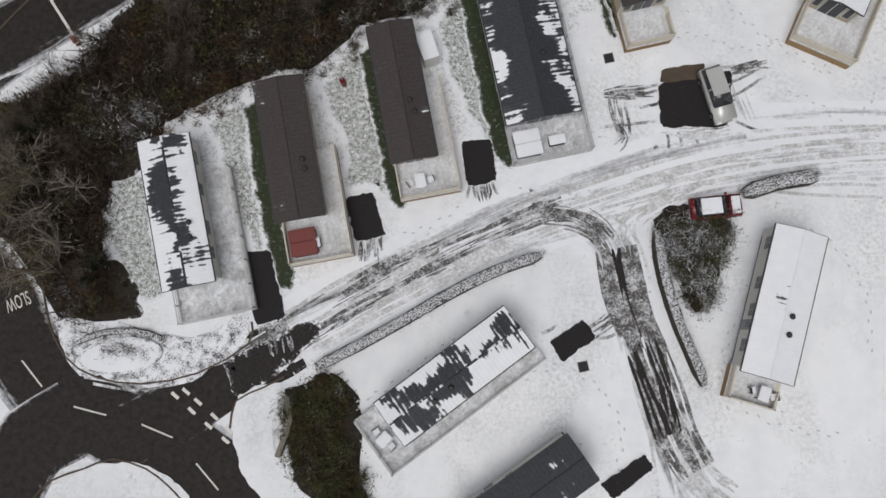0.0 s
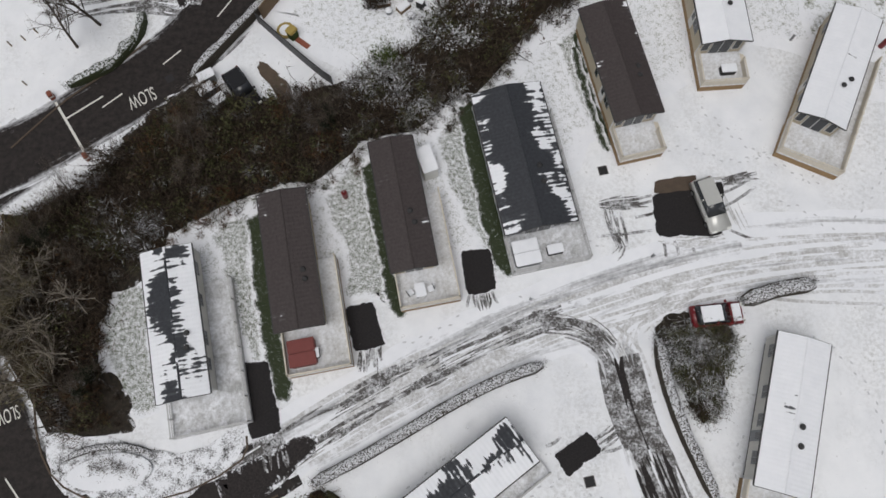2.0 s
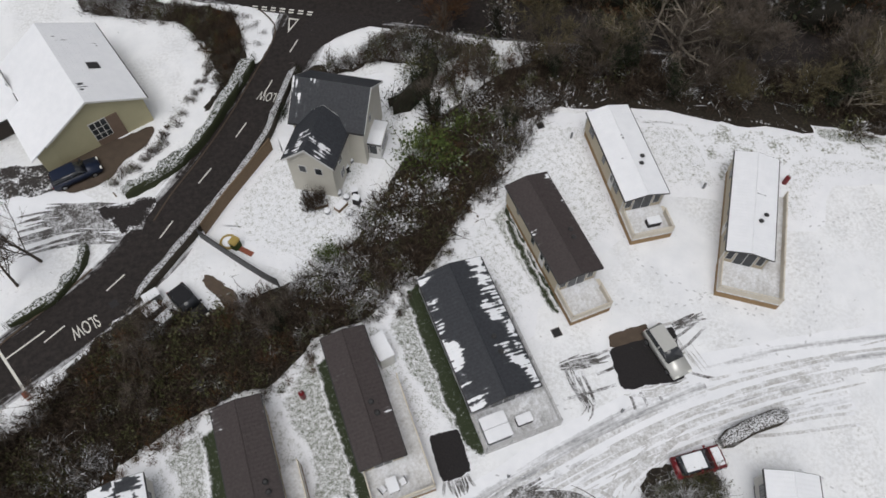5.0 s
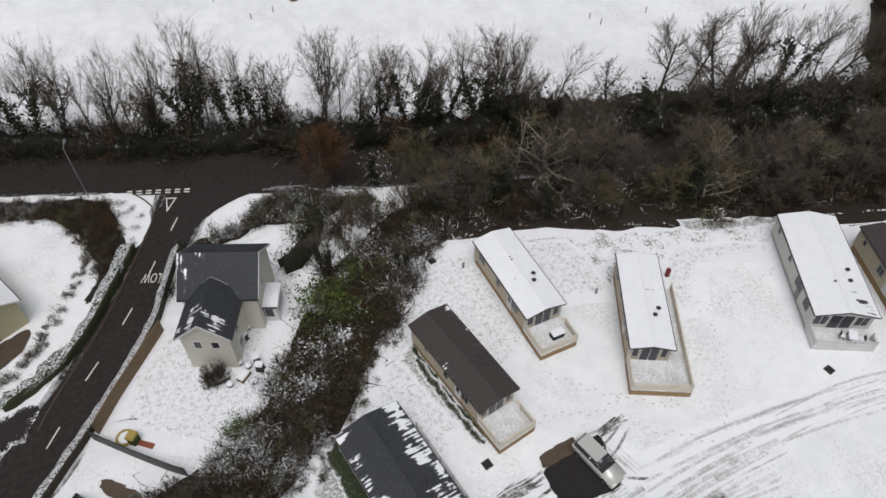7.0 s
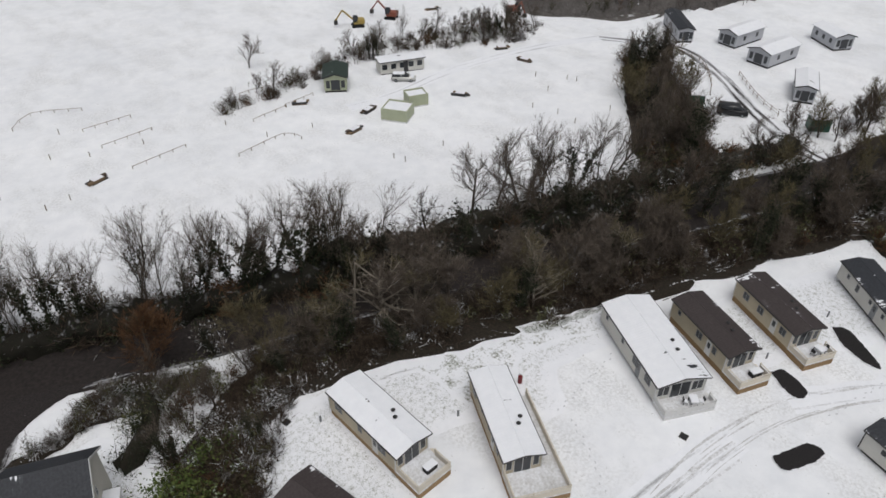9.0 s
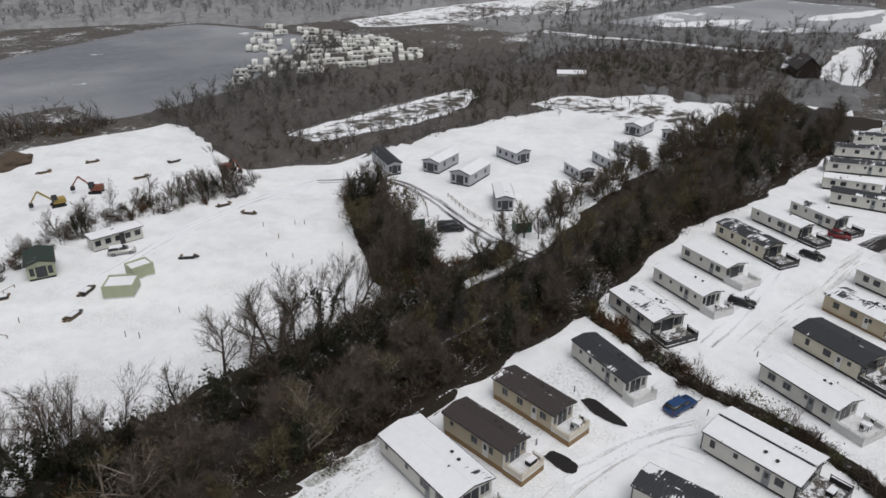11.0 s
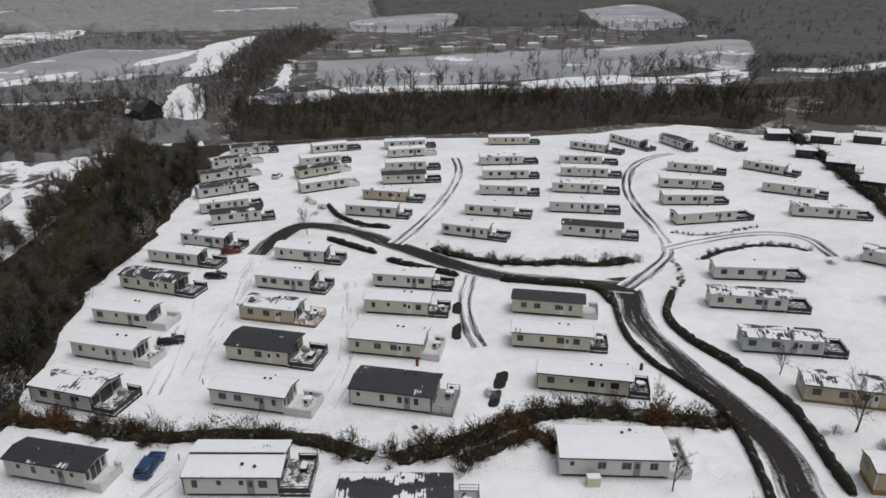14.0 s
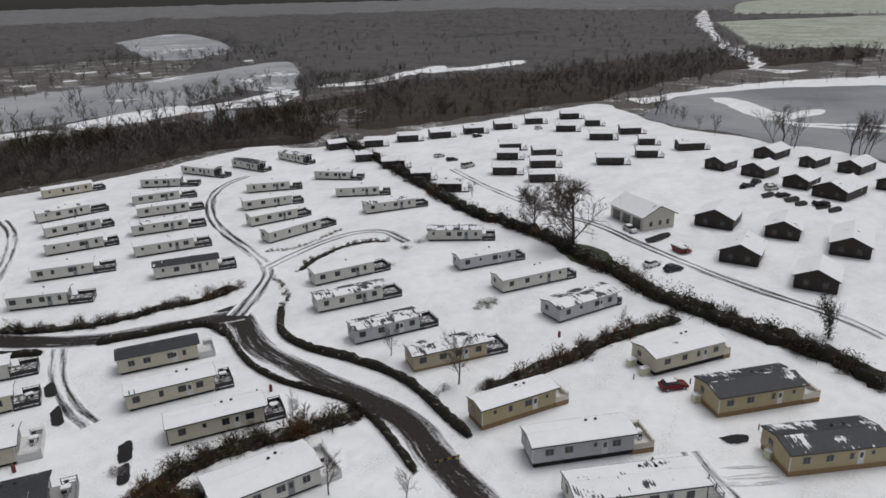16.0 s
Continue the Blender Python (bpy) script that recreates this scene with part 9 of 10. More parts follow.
def spoil_heap(x, y, turn):
    bm = bmesh.new()
    bmesh.ops.create_icosphere(bm, subdivisions=4, radius=1.0)
    for v in bm.verts:
        k = 1 + 0.25 * noise.noise(v.co * 2.1) + 0.1 * noise.noise(v.co * 6.0)
        v.co = Vector((v.co.x * 7.5 * k, v.co.y * 4.5 * k, max(-0.1, v.co.z * 2.6 * k)))
    me = bpy.data.meshes.new("soil_mound")
    bm.to_mesh(me)
    bm.free()
    me.materials.append(M["mud"])
    ob = tagged(new("soil_mound", me), "dark heap of earth partly under snow", "earth heap")
    ob.matrix_world = pose(x, y, 0, 0, 0, turn)


def timber_stack(x, y, turn):
    t = thing("timber_stack", pose(x, y, 0, 0, 0, turn), "stack of boards and scrap lying in the snow", "timber", "building materials")
    rnd = random.Random(int(x * 11 + y))
    for i in range(6):
        a = rnd.uniform(-0.5, 0.5)
        z = 0.18 * (i // 2)
        box("plank", t, rnd.choice(("wood_fence", "trim_dark", "mud")), -1.3 + a, 1.3 + a, -0.6 + 0.62 * (i % 2), -0.05 + 0.62 * (i % 2), z + 0.002, z + 0.17)
    box("sheet", t, "snow_cap", -0.9, 0.8, -0.5, 0.45, 0.545, 0.60)


def stop_line(x, y, turn):
    paint_dash(x, y, turn, 5.6, 0.22, 0.08)
    for s in (-1, 1):
        a = radians(turn)
        c = thing("barrier_block", pose(x + s * 3.4 * math.cos(a), y + s * 3.4 * math.sin(a), 0, 0, 0, turn), "orange plastic barrier block at the roadside", "barrier", "barriers")
        bevel_box("block", c, "paint_orange", -0.3, 0.3, -0.2, 0.2, 0.0, 0.7, 0.05)
        box("stripe", c, "plastic_white", -0.305, 0.305, -0.205, 0.205, 0.4, 0.52)


def give_way(x, y, turn):
    v = [(-1.1, 0.6, 0), (-1.1, -0.6, 0), (1.2, 0, 0), (-0.9, 0.42, 0), (-0.9, -0.42, 0), (0.6, 0, 0)]
    me = mesh_of("road_marking", v, [(0, 3, 5, 2), (2, 5, 4, 1), (1, 4, 3, 0)], M["road_paint"])
    ob = tagged(new("road_marking", me), "white painted give-way triangle", "road marking", "road markings", "structure")
    ob.matrix_world = pose(x, y, 0.09, 0, 0, turn)


# ---- the cream house by the road, with a front wing, a lean-to and a porch ----
def cream_house():
    ang = -21.0
    gable_house("house", pose(-2.9, 45.6, 0, 0, 0, ang), 6.6, 6.0, 5.0, 38, "render_cream", "roof_slate", 0.06,
                "cream rendered house with a dark slate roof", "house",
                [(0.6, "+x", 1.2, 0.6, 0.9), (-0.6, "+x", 3.6, 0.6, 0.9), (-1.5, "-y", 3.4, 0.9, 1.0), (2.2, "+y", 3.4, 0.9, 1.0)], 0.3)
    gable_house("house_wing", pose(-5.0, 41.2, 0, 0, 0, 247.0), 4.6, 4.2, 4.9, 40, "render_cream", "roof_slate", 0.14,
                "cream gabled house wing with a dark snow-flecked slate roof", "house",
                [(-0.75, "+x", 3.1, 0.75, 0.95), (0.75, "+x", 3.1, 0.75, 0.95), (0.4, "+y", 3.0, 0.8, 0.9), (0.4, "+y", 0.9, 0.9, 1.1)], 0.3)
    gable_house("conservatory", pose(0.0, 43.6, 0, 0, 0, ang), 2.2, 2.6, 2.3, 10, "trim_white", "roof_slate", 0.98, "small white conservatory porch with a snowy roof", "porch",
                [(0.0, "-y", 0.7, 1.6, 1.3), (0.0, "+x", 0.7, 1.8, 1.3)], 0.15)


cream_house()


def yellow_house():
    h = gable_house("house", pose(-28.3, 53.9, 0, 0, 0, -62.6), 12.0, 9.3, 3.5, 28, "render_yellow", "roof_slate", 0.97, "yellow rendered house with a snow-covered roof and brick bay", "house",
                    [(2.4, "+y", 1.2, 1.0, 1.1), (-2.4, "+y", 1.2, 1.0, 1.1)], 0.4)
    box("brick_panel", h, "brick_brown", 6.0, 6.05, -0.9, 1.9, 0.0, 3.1, "brown brick panel round the tall window")
    window(h, 6.05, -0.1, 0.9, 1.7, 2.3, "+x", "trim_white", "tall_window", panes=3)
    for k in (1.6, 2.35):
        box("glazing_bar", h, "trim_white", 6.09, 6.11, -0.95, 0.75, k, k + 0.06)
    sk = prism("skylight", h, "trim_dark", [(2.0, 5.12), (3.0, 4.59), (3.0, 4.69), (2.0, 5.22)], 0.6, 1.5)
    tagged(sk, "dark roof window in the snow")
    prism("lean_to_wall", h, "render_yellow", [(-6.2, 0.0), (-4.66, 0.0), (-4.66, 3.3), (-6.2, 2.5)], -0.3, 6.0)
    slope = prism("lean_to_roof", h, "roof_slate", [(-5.0, 3.34), (-5.0, 3.48), (-6.8, 2.52), (-6.8, 2.38)], -0.6, 6.4, "snowy lower roof over the side of the house")
    slope.color = (0.97, 0, 0, 1)
    # the dark timber colour stands for shade on this wing's walls
    gable_house("rear_wing", pose(-38.6, 52.6, 0, 0, 0, 30.0), 8.4, 6.0, 2.5, 32, "wall_timber", "roof_slate", 0.93, "low house wing with walls coloured dark for shade, snowy roof", "house", [(0.5, "-y", 1.0, 1.2, 1.1)], 0.4)


yellow_house()

# ---- the office of the lodge park, and far farm buildings ----
gable_house("park_office", pose(47.1, -164.3, 0, 0, 0, 144.0), 13.0, 9.0, 3.6, 26, "render_cream", "roof_slate", 0.9, "cream park office with a snowy pitched roof", "house",
            [(-4.0, "-y", 0.2, 3.0, 2.4), (0.0, "-y", 0.2, 3.0, 2.4), (4.0, "-y", 0.2, 3.0, 2.4), (-4.0, "+y", 0.2, 3.0, 2.4), (0.0, "+y", 0.2, 3.0, 2.4), (-2.2, "+x", 1.0, 0.8, 1.2), (0.4, "+x", 1.0, 0.8, 1.2), (2.6, "+x", 1.0, 0.8, 1.2)], 0.5, 0.0, "trim_dark")


# ---- far buildings ----
def far_hut(x, y, turn):
    gable_house("lake_hut", pose(x, y, 0, 0, 0, turn), 9.0, 4.5, 2.8, 14, "wall_white", "roof_slate", 0.98, "white lakeside hut with snow on its roof", "hut", (), 0.2, 0.0)


gable_house("barn", pose(319.1, -57.4, 0, 0, 0, -100), 22.0, 10.0, 4.0, 18, "wall_grey", "roof_slate", 0.3, "long grey barn with a snow-dusted roof", "barn", (), 0.4, 0.0, "trim_dark")
gable_house("house", pose(291.8, -0.6, 0, 0, 0, 20), 10.0, 8.0, 4.6, 45, "wall_timber", "roof_brown", 0.1, "steep dark-roofed house among bare trees", "house", (), 0.4, 0.0, "trim_dark")
gable_house("shed", pose(249.8, 74.5, 0, 0, 0, -70), 10.0, 6.0, 3.0, 14, "wall_white", "roof_slate", 0.98, "white shed with a snowy roof in the woods", "shed", (), 0.2, 0.0)


# ---- the rest of the things, by kind ----
# parking bays and wet ground
bay(square_off((-16.5, 6.0), (-13.9, 6.2), (-12.5, 0.9), (-14.9, 0.2)))
bay(square_off((-8.3, 10.3), (-5.9, 10.8), (-4.9, 7.3), (-7.3, 6.7)))
bay(square_off((0.9, 14.8), (3.4, 15.0), (3.8, 11.5), (1.4, 11.1)))
bay(square_off((16.6, 19.5), (22.6, 20.6), (22.0, 15.9), (16.7, 15.8)))
bay(square_off((7.6, -0.9), (10.3, 0.9), (11.3, -0.6), (8.6, -2.5)))
bay(square_off((11.2, -11.4), (14.6, -9.2), (15.4, -10.3), (12.2, -12.6)))
patch("parking_bay", square_off((16.9, 20.7), (20.4, 21.1), (20.3, 19.9), (16.8, 19.5)), M["mud"], 0.034, 0.2, label="trodden brown grass edge of a parking bay")
bay([(49, 11.7), (50.8, 11.2), (53, 10.4), (53.5, 9.2), (52.6, 8.7), (49.8, 9.4), (48.6, 10.2)])
bay([(70.3, 16.7), (71.3, 15.4), (69.9, 12.6), (68.2, 10.2), (67.6, 11.5), (68.4, 14.5)])
bay([(58.7, 17.5), (60.1, 16.6), (59.1, 13.5), (57.4, 13.7), (57.6, 15.3)])
bay([(76.8, -41.1), (76.4, -42.8), (73, -40.5), (73.6, -39)])
bay([(72.9, -38.4), (72.5, -39.7), (69.5, -37.7), (70, -36.4)])
bay([(11.4, -81.8), (9.8, -83.6), (8.3, -84.2), (8.2, -82.6), (10, -81.1)])
bay([(99.5, -44.2), (100, -46), (95.9, -44.4), (96.6, -42.9)])
bay([(92, -40.8), (92.7, -42.7), (88, -40.6), (88.6, -39.3)])
# vehicles
car(21.1, 18.3, -73.5, "silver", 0.2, "estate")
car(20.6, 9.4, 5.5, "red", 0.8, "car")
car(74.2, 5.4, -28.5, "blue", 0.1, "estate")
car(19.6, -90.9, -137.7, "red", 0.4, "car")
car(14.6, -72.2, -140.8, "silver", 0.9, "van")
car(36.1, -136.2, -115.6, "white", 0.6, "car")
car(31.7, -135.8, -125.2, "black", 0.2, "car")
car(47.1, -155.7, 142.8, "silver", 0.6, "car")
car(109.2, 53.8, -53.7, "black", 0.3, "van")
car(127.6, -7.8, -113.2, "black", 0.5, "car")
car(104.5, 1.4, -96.2, "black", 0.5, "car")
car(139.1, -12.1, -93.1, "red", 0.2, "car")
car(191.7, -31.3, -36.6, "white", 0.8, "car")
car(-28.2, 44.7, 22.9, "navy", 0.2, "estate")
car(136.0, -239.3, -116.5, "black", 0.7, "car")
car(130.2, -202.2, -108.6, "silver", 0.6, "car")
car(123.3, -199.4, -128.5, "black", 0.6, "car")
car(113.7, -193.7, -104.4, "silver", 0.8, "van")
car(121.6, -265.1, -99.3, "white", 0.8, "car")
car(30.4, -209.7, -127.6, "black", 0.5, "car")
car(24.2, -209.6, -126.3, "silver", 0.5, "car")
car(20.5, -203.7, -127.0, "black", 0.5, "car")
car(10.9, -199.7, -131.6, "black", 0.5, "estate")
car(74.0, 101.2, -41.3, "silver", 0.8, "estate")
car(-17.4, 29.0, -55, "black", 0.1, "car")
# timber lodges
lodge(162.5, -206.8, -137.5, 7.4, 4.2, 0.5)
lodge(156.4, -220.4, -139.0, 8.6, 4.2, 0.95)
lodge(148.9, -231.9, -131.2, 8.8, 4.2, 0.5)
lodge(141.3, -245.5, -137.5, 8.4, 4.2, 0.5)
lodge(135.2, -259.3, -135.3, 7.8, 4.2, 0.5)
lodge(129.0, -276.2, -144.4, 7.8, 4.2, 0.5)
lodge(110.0, -266.2, -154.0, 8.3, 4.2, 0.95)
lodge(120.2, -294.4, -144.9, 8.6, 4.2, 0.95)
lodge(104.9, -282.6, -154.3, 6.5, 4.2, 0.5)
lodge(91.4, -256.3, -153.7, 9.1, 4.2, 0.95)
lodge(85.5, -272.2, -146.3, 8.7, 4.2, 0.95)
lodge(73.5, -254.7, -153.5, 6.0, 4.2, 0.95)
lodge(67.5, -235.0, -153.0, 7.5, 4.2, 0.5)
lodge(74.7, -219.3, -152.8, 9.2, 4.2, 0.95)
lodge(57.6, -253.0, -142.4, 9.9, 4.2, 0.5)
lodge(113.8, -224.2, -146.6, 8.1, 4.2, 0.95)
lodge(107.9, -210.6, -152.9, 7.7, 4.2, 0.95)
lodge(99.0, -191.5, -152.5, 8.1, 4.2, 0.5)
lodge(99.1, -220.8, -141.2, 8.6, 4.2, 0.95)
lodge(92.4, -205.3, -147.5, 8.6, 4.2, 0.95)
lodge(85.2, -189.0, -147.6, 8.1, 4.2, 0.5)
lodge(135.7, -182.5, -141.1, 7.8, 4.2, 0.95)
lodge(118.6, -173.3, -139.8, 6.3, 4.2, 0.95)
lodge(103.9, -166.7, -152.0, 7.2, 4.2, 0.5)
lodge(171.9, -196.2, -119.5, 7.1, 4.2, 0.95)
lodge(150.7, -185.7, -135.9, 5.8, 4.2, 0.5)
lodge(21.2, -150.3, 91.9, 10.2, 7.7, 0.6, porch=False)
lodge(30.7, -172.3, 89.4, 11.0, 8.8, 0.95, porch=False)
lodge(15.9, -171.2, 92.0, 10.4, 7.2, 0.6, porch=False)
lodge(2.1, -167.4, 91.5, 13.9, 7.7, 0.95, porch=False)
lodge(6.2, -142.5, 90.8, 9.4, 7.5, 0.95, porch=False)
lodge(42.1, -229.8, 71.9, 8.5, 6.6, 0.95, porch=False)
lodge(30.1, -226.6, 72.1, 9.8, 7.3, 0.95, porch=False)
lodge(17.7, -218.2, 74.8, 9.9, 6.9, 0.95, porch=False)
lodge(17.2, -247.0, 70.1, 11.2, 5.0, 0.95, porch=False)
lodge(5.4, -244.6, 71.3, 12.2, 6.6, 0.95, porch=False)
lodge(7.7, -212.8, 70.6, 13.6, 9.0, 0.6, porch=False)
lodge(30.8, -253.7, 72.2, 11.9, 7.1, 0.95, porch=False)
lodge(-5.2, -227.9, 77.1, 11.6, 7.2, 0.95, porch=False)
# cabins on the far site
cabin(135.5, 83.8, -129.6, 11.9, 3.2, snow=0.05)
cabin(141.5, 72.3, 176.0, 9.4, 4.3)
cabin(137.3, 62.6, 175.9, 9.8, 4.9)
cabin(155.1, 59.4, -119.2, 7.9, 4.2)
cabin(126.5, 50.2, -152.2, 8.4, 3.4)
cabin(149.9, 41.2, -132.2, 7.3, 3.5)
cabin(160.2, 37.1, -132.8, 9.2, 3.2)
cabin(171.5, 34.6, -129.2, 8.9, 3.2)
cabin(192.9, 37.1, 166.5, 8.0, 4.7)
cabin(190.5, 26.3, 154.5, 7.2, 5.0)
oil_tank(115.3, 41.7, -47.4)
oil_tank(107.5, 60.4, -50.6)
cabin(62.9, 107.3, -123.3, 6.3, 4.1, "green", 0.1, "wall_sage")
site_office(76.6, 105.8, -19.0, 8.8)
shelter(63.9, 89.4, -55.7, 4.6, 4.0)
shelter(69.6, 91.7, -18.3, 3.6, 3.0)
excavator(92.7, 130.9, 124.3)
excavator(83.9, 131.4, 153.6, "yellow")
excavator(116.7, 115.4, -101.8)
spoil_heap(94.4, 165.8, -0.9)
timber_stack(99.5, 101.2, -24.7)
timber_stack(61.4, 94.6, 17.5)
timber_stack(53.9, 104.5, -30.2)
timber_stack(55.4, 89.9, 12.8)
timber_stack(17.3, 100.5, 18.0)
timber_stack(78.0, 89.4, -55.7)
timber_stack(115.6, 131.8, -24.2)
timber_stack(106.5, 149.3, -28.9)
timber_stack(95.9, 152.7, -25.0)
timber_stack(103.8, 129.9, -19.7)
timber_stack(98.5, 93.6, -74.4)
peg(6.9, 127.2)
peg(17.2, 119.5)
peg(18.7, 108.6)
peg(13.7, 111.6)
peg(0.4, 110.1)
peg(4.9, 104.0)
peg(39.8, 105.3)
peg(43.2, 97.2)
peg(50.6, 95.4)
peg(63.5, 76.7)
peg(66.1, 73.6)
peg(84.4, 77.4)
peg(98.3, 82.0)
peg(94.1, 68.1)
peg(82.9, 65.5)
peg(55.7, 76.4)
peg(55.0, 78.4)
peg(9.2, 97.0)
peg(12.6, 97.7)
peg(26.7, 107.5)
peg(94.6, 86.7)
peg(85.7, 68.7)
peg(91.6, 80.6)
peg(86.1, 73.0)
peg(99.0, 80.3)
peg(75.0, 66.1)
peg(73.8, 68.0)
peg(79.3, 66.1)
rails_fence([(11.6, 125.5), (15.4, 129.7), (22.9, 126.3)], 0.6, rails=1)
rails_fence([(20.5, 117.9), (28.5, 118.3)], 0.6, rails=1)
rails_fence([(21.1, 110.3), (29.5, 111.3)], 0.6, rails=1)
rails_fence([(36.7, 94.1), (45.5, 95.7), (47.1, 92.9)], 0.6, rails=1)
rails_fence([(22.5, 100.7), (31.5, 102.2)], 0.6, rails=1)
rails_fence([(51, 105.2), (57.2, 106.2)], 0.6, rails=1)
rails_fence([(45.5, 109.4), (46.8, 114.4), (53.5, 114), (56.8, 115.1)], 0.6, rails=1)
rails_fence([(44, 103.5), (51, 104.8)], 0.6, rails=1)
rails_fence([(125.1, 77.6), (125.4, 71.3), (118.4, 64.1), (113.4, 60.9)], 1.0)
rails_fence([(125, 62.2), (118.4, 54.5), (114.6, 48.3)], 1.0)
# covers, posts, bottles
manhole(12.8, 21.6, 12)
manhole(-19.8, -1.0, 12)
manhole(10.2, -2.8, 12)
manhole(16.6, 43.5, 12)
manhole(44.8, 18.2, 12)
manhole(69.4, -25.8, 12)
gas_bottle(-8.4, 19.5)
gas_bottle(37.6, 32.9)
gas_bottle(83.2, -31.4)
gas_bottle(40.0, -97.4)
gas_bottle(69.4, -60.9)
service_post(90.4, -2.0)
service_post(87.6, -11.6)
service_post(84.6, 5.3)
service_post(65.1, -34.9)
service_post(70.4, -59.2)
service_post(25.2, -90.4)
service_post(17.8, -93.3)
service_post(7.4, -86.2)
service_post(74.4, 2.2)
service_post(94.1, -17.2)
service_post(71.6, 17.8)
service_post(60.2, 18.7)
service_post(6.4, 10.8)
service_post(16.2, 14.2)
service_post(1.3, 1.1)
service_post(29.9, 33.6)
service_post(19.2, 41.5)
gas_locker(26.8, -94.2, -119.5)
gas_locker(24.3, -92.7, -123.9)
gas_locker(15.8, -89.1, -134.0)
gas_locker(5.2, -80.9, -122.2)
gas_locker(51.6, -40.5, -113.1)
garden_store(-1.7, 22.0, 18.9)
# marks on the roads
dashes([(-29.0, 28.0), (-25.0, 31.4), (-20.6, 36.0), (-17.4, 41.3)])
dashes([(-16.6, 42.4), (-15.0, 44.6), (-12.2, 48.9), (-9.2, 54.6), (-6.5, 59.6)])
dashes([(-32.3, -2.9), (-30.4, -5), (-28.2, -5.9), (-24.2, -6.9), (-21.2, -8.1), (-18.9, -10.2), (-17.2, -12.1)], 2.6, 2.6)
dashes([(-21.3, -4.6), (-19.1, -6.5), (-16.9, -8.3)], 0.7, 0.5, 0.25, 0.085)
dashes([(-20.5, -4.3), (-18.2, -6.2), (-16.3, -7.9)], 0.7, 0.5, 0.25, 0.085)
dashes([(-11.4, 65.8), (-7.9, 64.7), (-4.4, 63.5)], 0.6, 0.35, 0.2, 0.085)
dashes([(-11.4, 65.4), (-8, 64.3), (-4.5, 63.1)], 0.6, 0.35, 0.2, 0.085)
road_word("SLOW", -9.9, 51.9, 158.5, 0.8)
road_word("SLOW", -33.4, 2.2, -157.5, 0.7)
stop_line(-31.9, 25.9, -56.3)
give_way(-7.1, 61.9, 250)
lamp_post(-15.2, 66.5, 80)
# garden walls and fences
hedge([(-21.9, 30.3), (-18.0, 35.2), (-14.7, 39.5), (-10.6, 45.7), (-9.0, 49.8), (-7, 55)], 0.75, 1.2, leaf="hedge_leaf", label="low ivied wall speckled with snow along the road")
wall_line([(-16.2, 36.2), (-14.1, 39.3), (-11.9, 42.2), (-9.8, 45)], "board_fence", "wood_fence", 1.7, 0.1, "brown close-boarded garden fence")
wall_line([(-16.6, 35.9), (-13.9, 33.3), (-11.3, 30.9), (-9.8, 29.7)], "garden_fence", "trim_dark", 1.4, 0.1, "weathered dark garden fence")
hedge([(-6.8, 45.6), (-6.2, 48.2), (-6.8, 51.6), (-6.8, 54.9)], 1.2, 1.2, leaf="ivy")
hedge([(-23.6, 41.6), (-20.6, 43.3), (-18.0, 45.3), (-15.9, 48.3), (-13.7, 52.5), (-11.4, 56.9)], 1.2, 1.4, leaf="hedge_green", label="dark green roadside hedge with snow along its top")
hedge([(-24.8, 43.6), (-21.3, 46.7), (-19.3, 50.1), (-17.2, 53.6), (-16.1, 57.4)], 1.2, 0.9, wild=True, green=0.2, label="low snowy shrubs on a garden bank")
hedge([(-32.4, 29.7), (-30.6, 30.6), (-28.4, 32.2), (-26.9, 34.9), (-26.8, 36.7)], 0.8, 1.0, leaf="hedge_green", label="dark clipped roadside hedge beside a wet drive")
hedge([(2.2, 48), (4.9, 49.3), (7, 52.8), (6.5, 55.7)], 2.6, 2.6, wild=True, green=0.8, core=0.6, label="dense dark evergreen garden hedge")
# single trees and garden shrubs
tree("small", -30.6, 35.8, 2.0)
tree("small", -32.3, 33.5, 1.75, 140)
tree("russet", 8.6, 58.8, 1.25)
tree("grand", 54.5, -138.6, 1.45)
tree("small", 37.8, -125.4, 1)
tree("small", 46.8, -76.4, 1.9)
tree("small", 60.5, -78.3, 1.2, 200)
tree("small", 143.9, -29.0, 1.3)
tree("small", 32.0, -103.7, 0.9)
tree("broad2", 33.3, 47.4, 1.1)
tree("grand", 37.7, 49.2, 0.85)
tree("grand", 47.1, 42.1, 0.75)
tree("grand", 34.5, 48.2, 0.8)
tree("grand", 48.0, 42.7, 0.7)
tree("broad3", 33.1, 63.7, 1.3)
tree("clad3", 2.2, -118.5, 1.05)
tree("broad1", 54.4, 59.3, 1.35)
tree("broad2", 59.9, 55.4, 1.35)
tree("broad0", 54.2, 125.2, 0.9)
tree("small", 47.2, -48.0, 1.2)
tree("small", -34.1, 10.3, 1)
tree("pale", -31.5, 11.2, 0.8)
tree("pale", -32.6, 8.1, 0.75)
tree("pale", -34.3, 14.0, 0.7)
tree("pale", -29.7, 4.5, 0.75)
tree("pale", 35.5, 47.1, 1)
tree("pale", 48.2, 41.4, 0.9)
tree("pale", 31.0, 53.4, 0.9)
tree("pale", 46.9, 40.2, 1)
tree("small", 39.1, -51.9, 1)
tree("slim2", 61.1, -56.8, 0.5)
tree("slim3", 64.5, -44.1, 0.45)
tree("slim1", 80.0, 4.3, 0.45)
tree("slim2", 75.9, -6.8, 0.4)
bush([(-5.7, 31.9), (-4.9, 32.4)], 2.2, 2.2, "laurel", "yellow-green evergreen garden shrub dusted with snow")
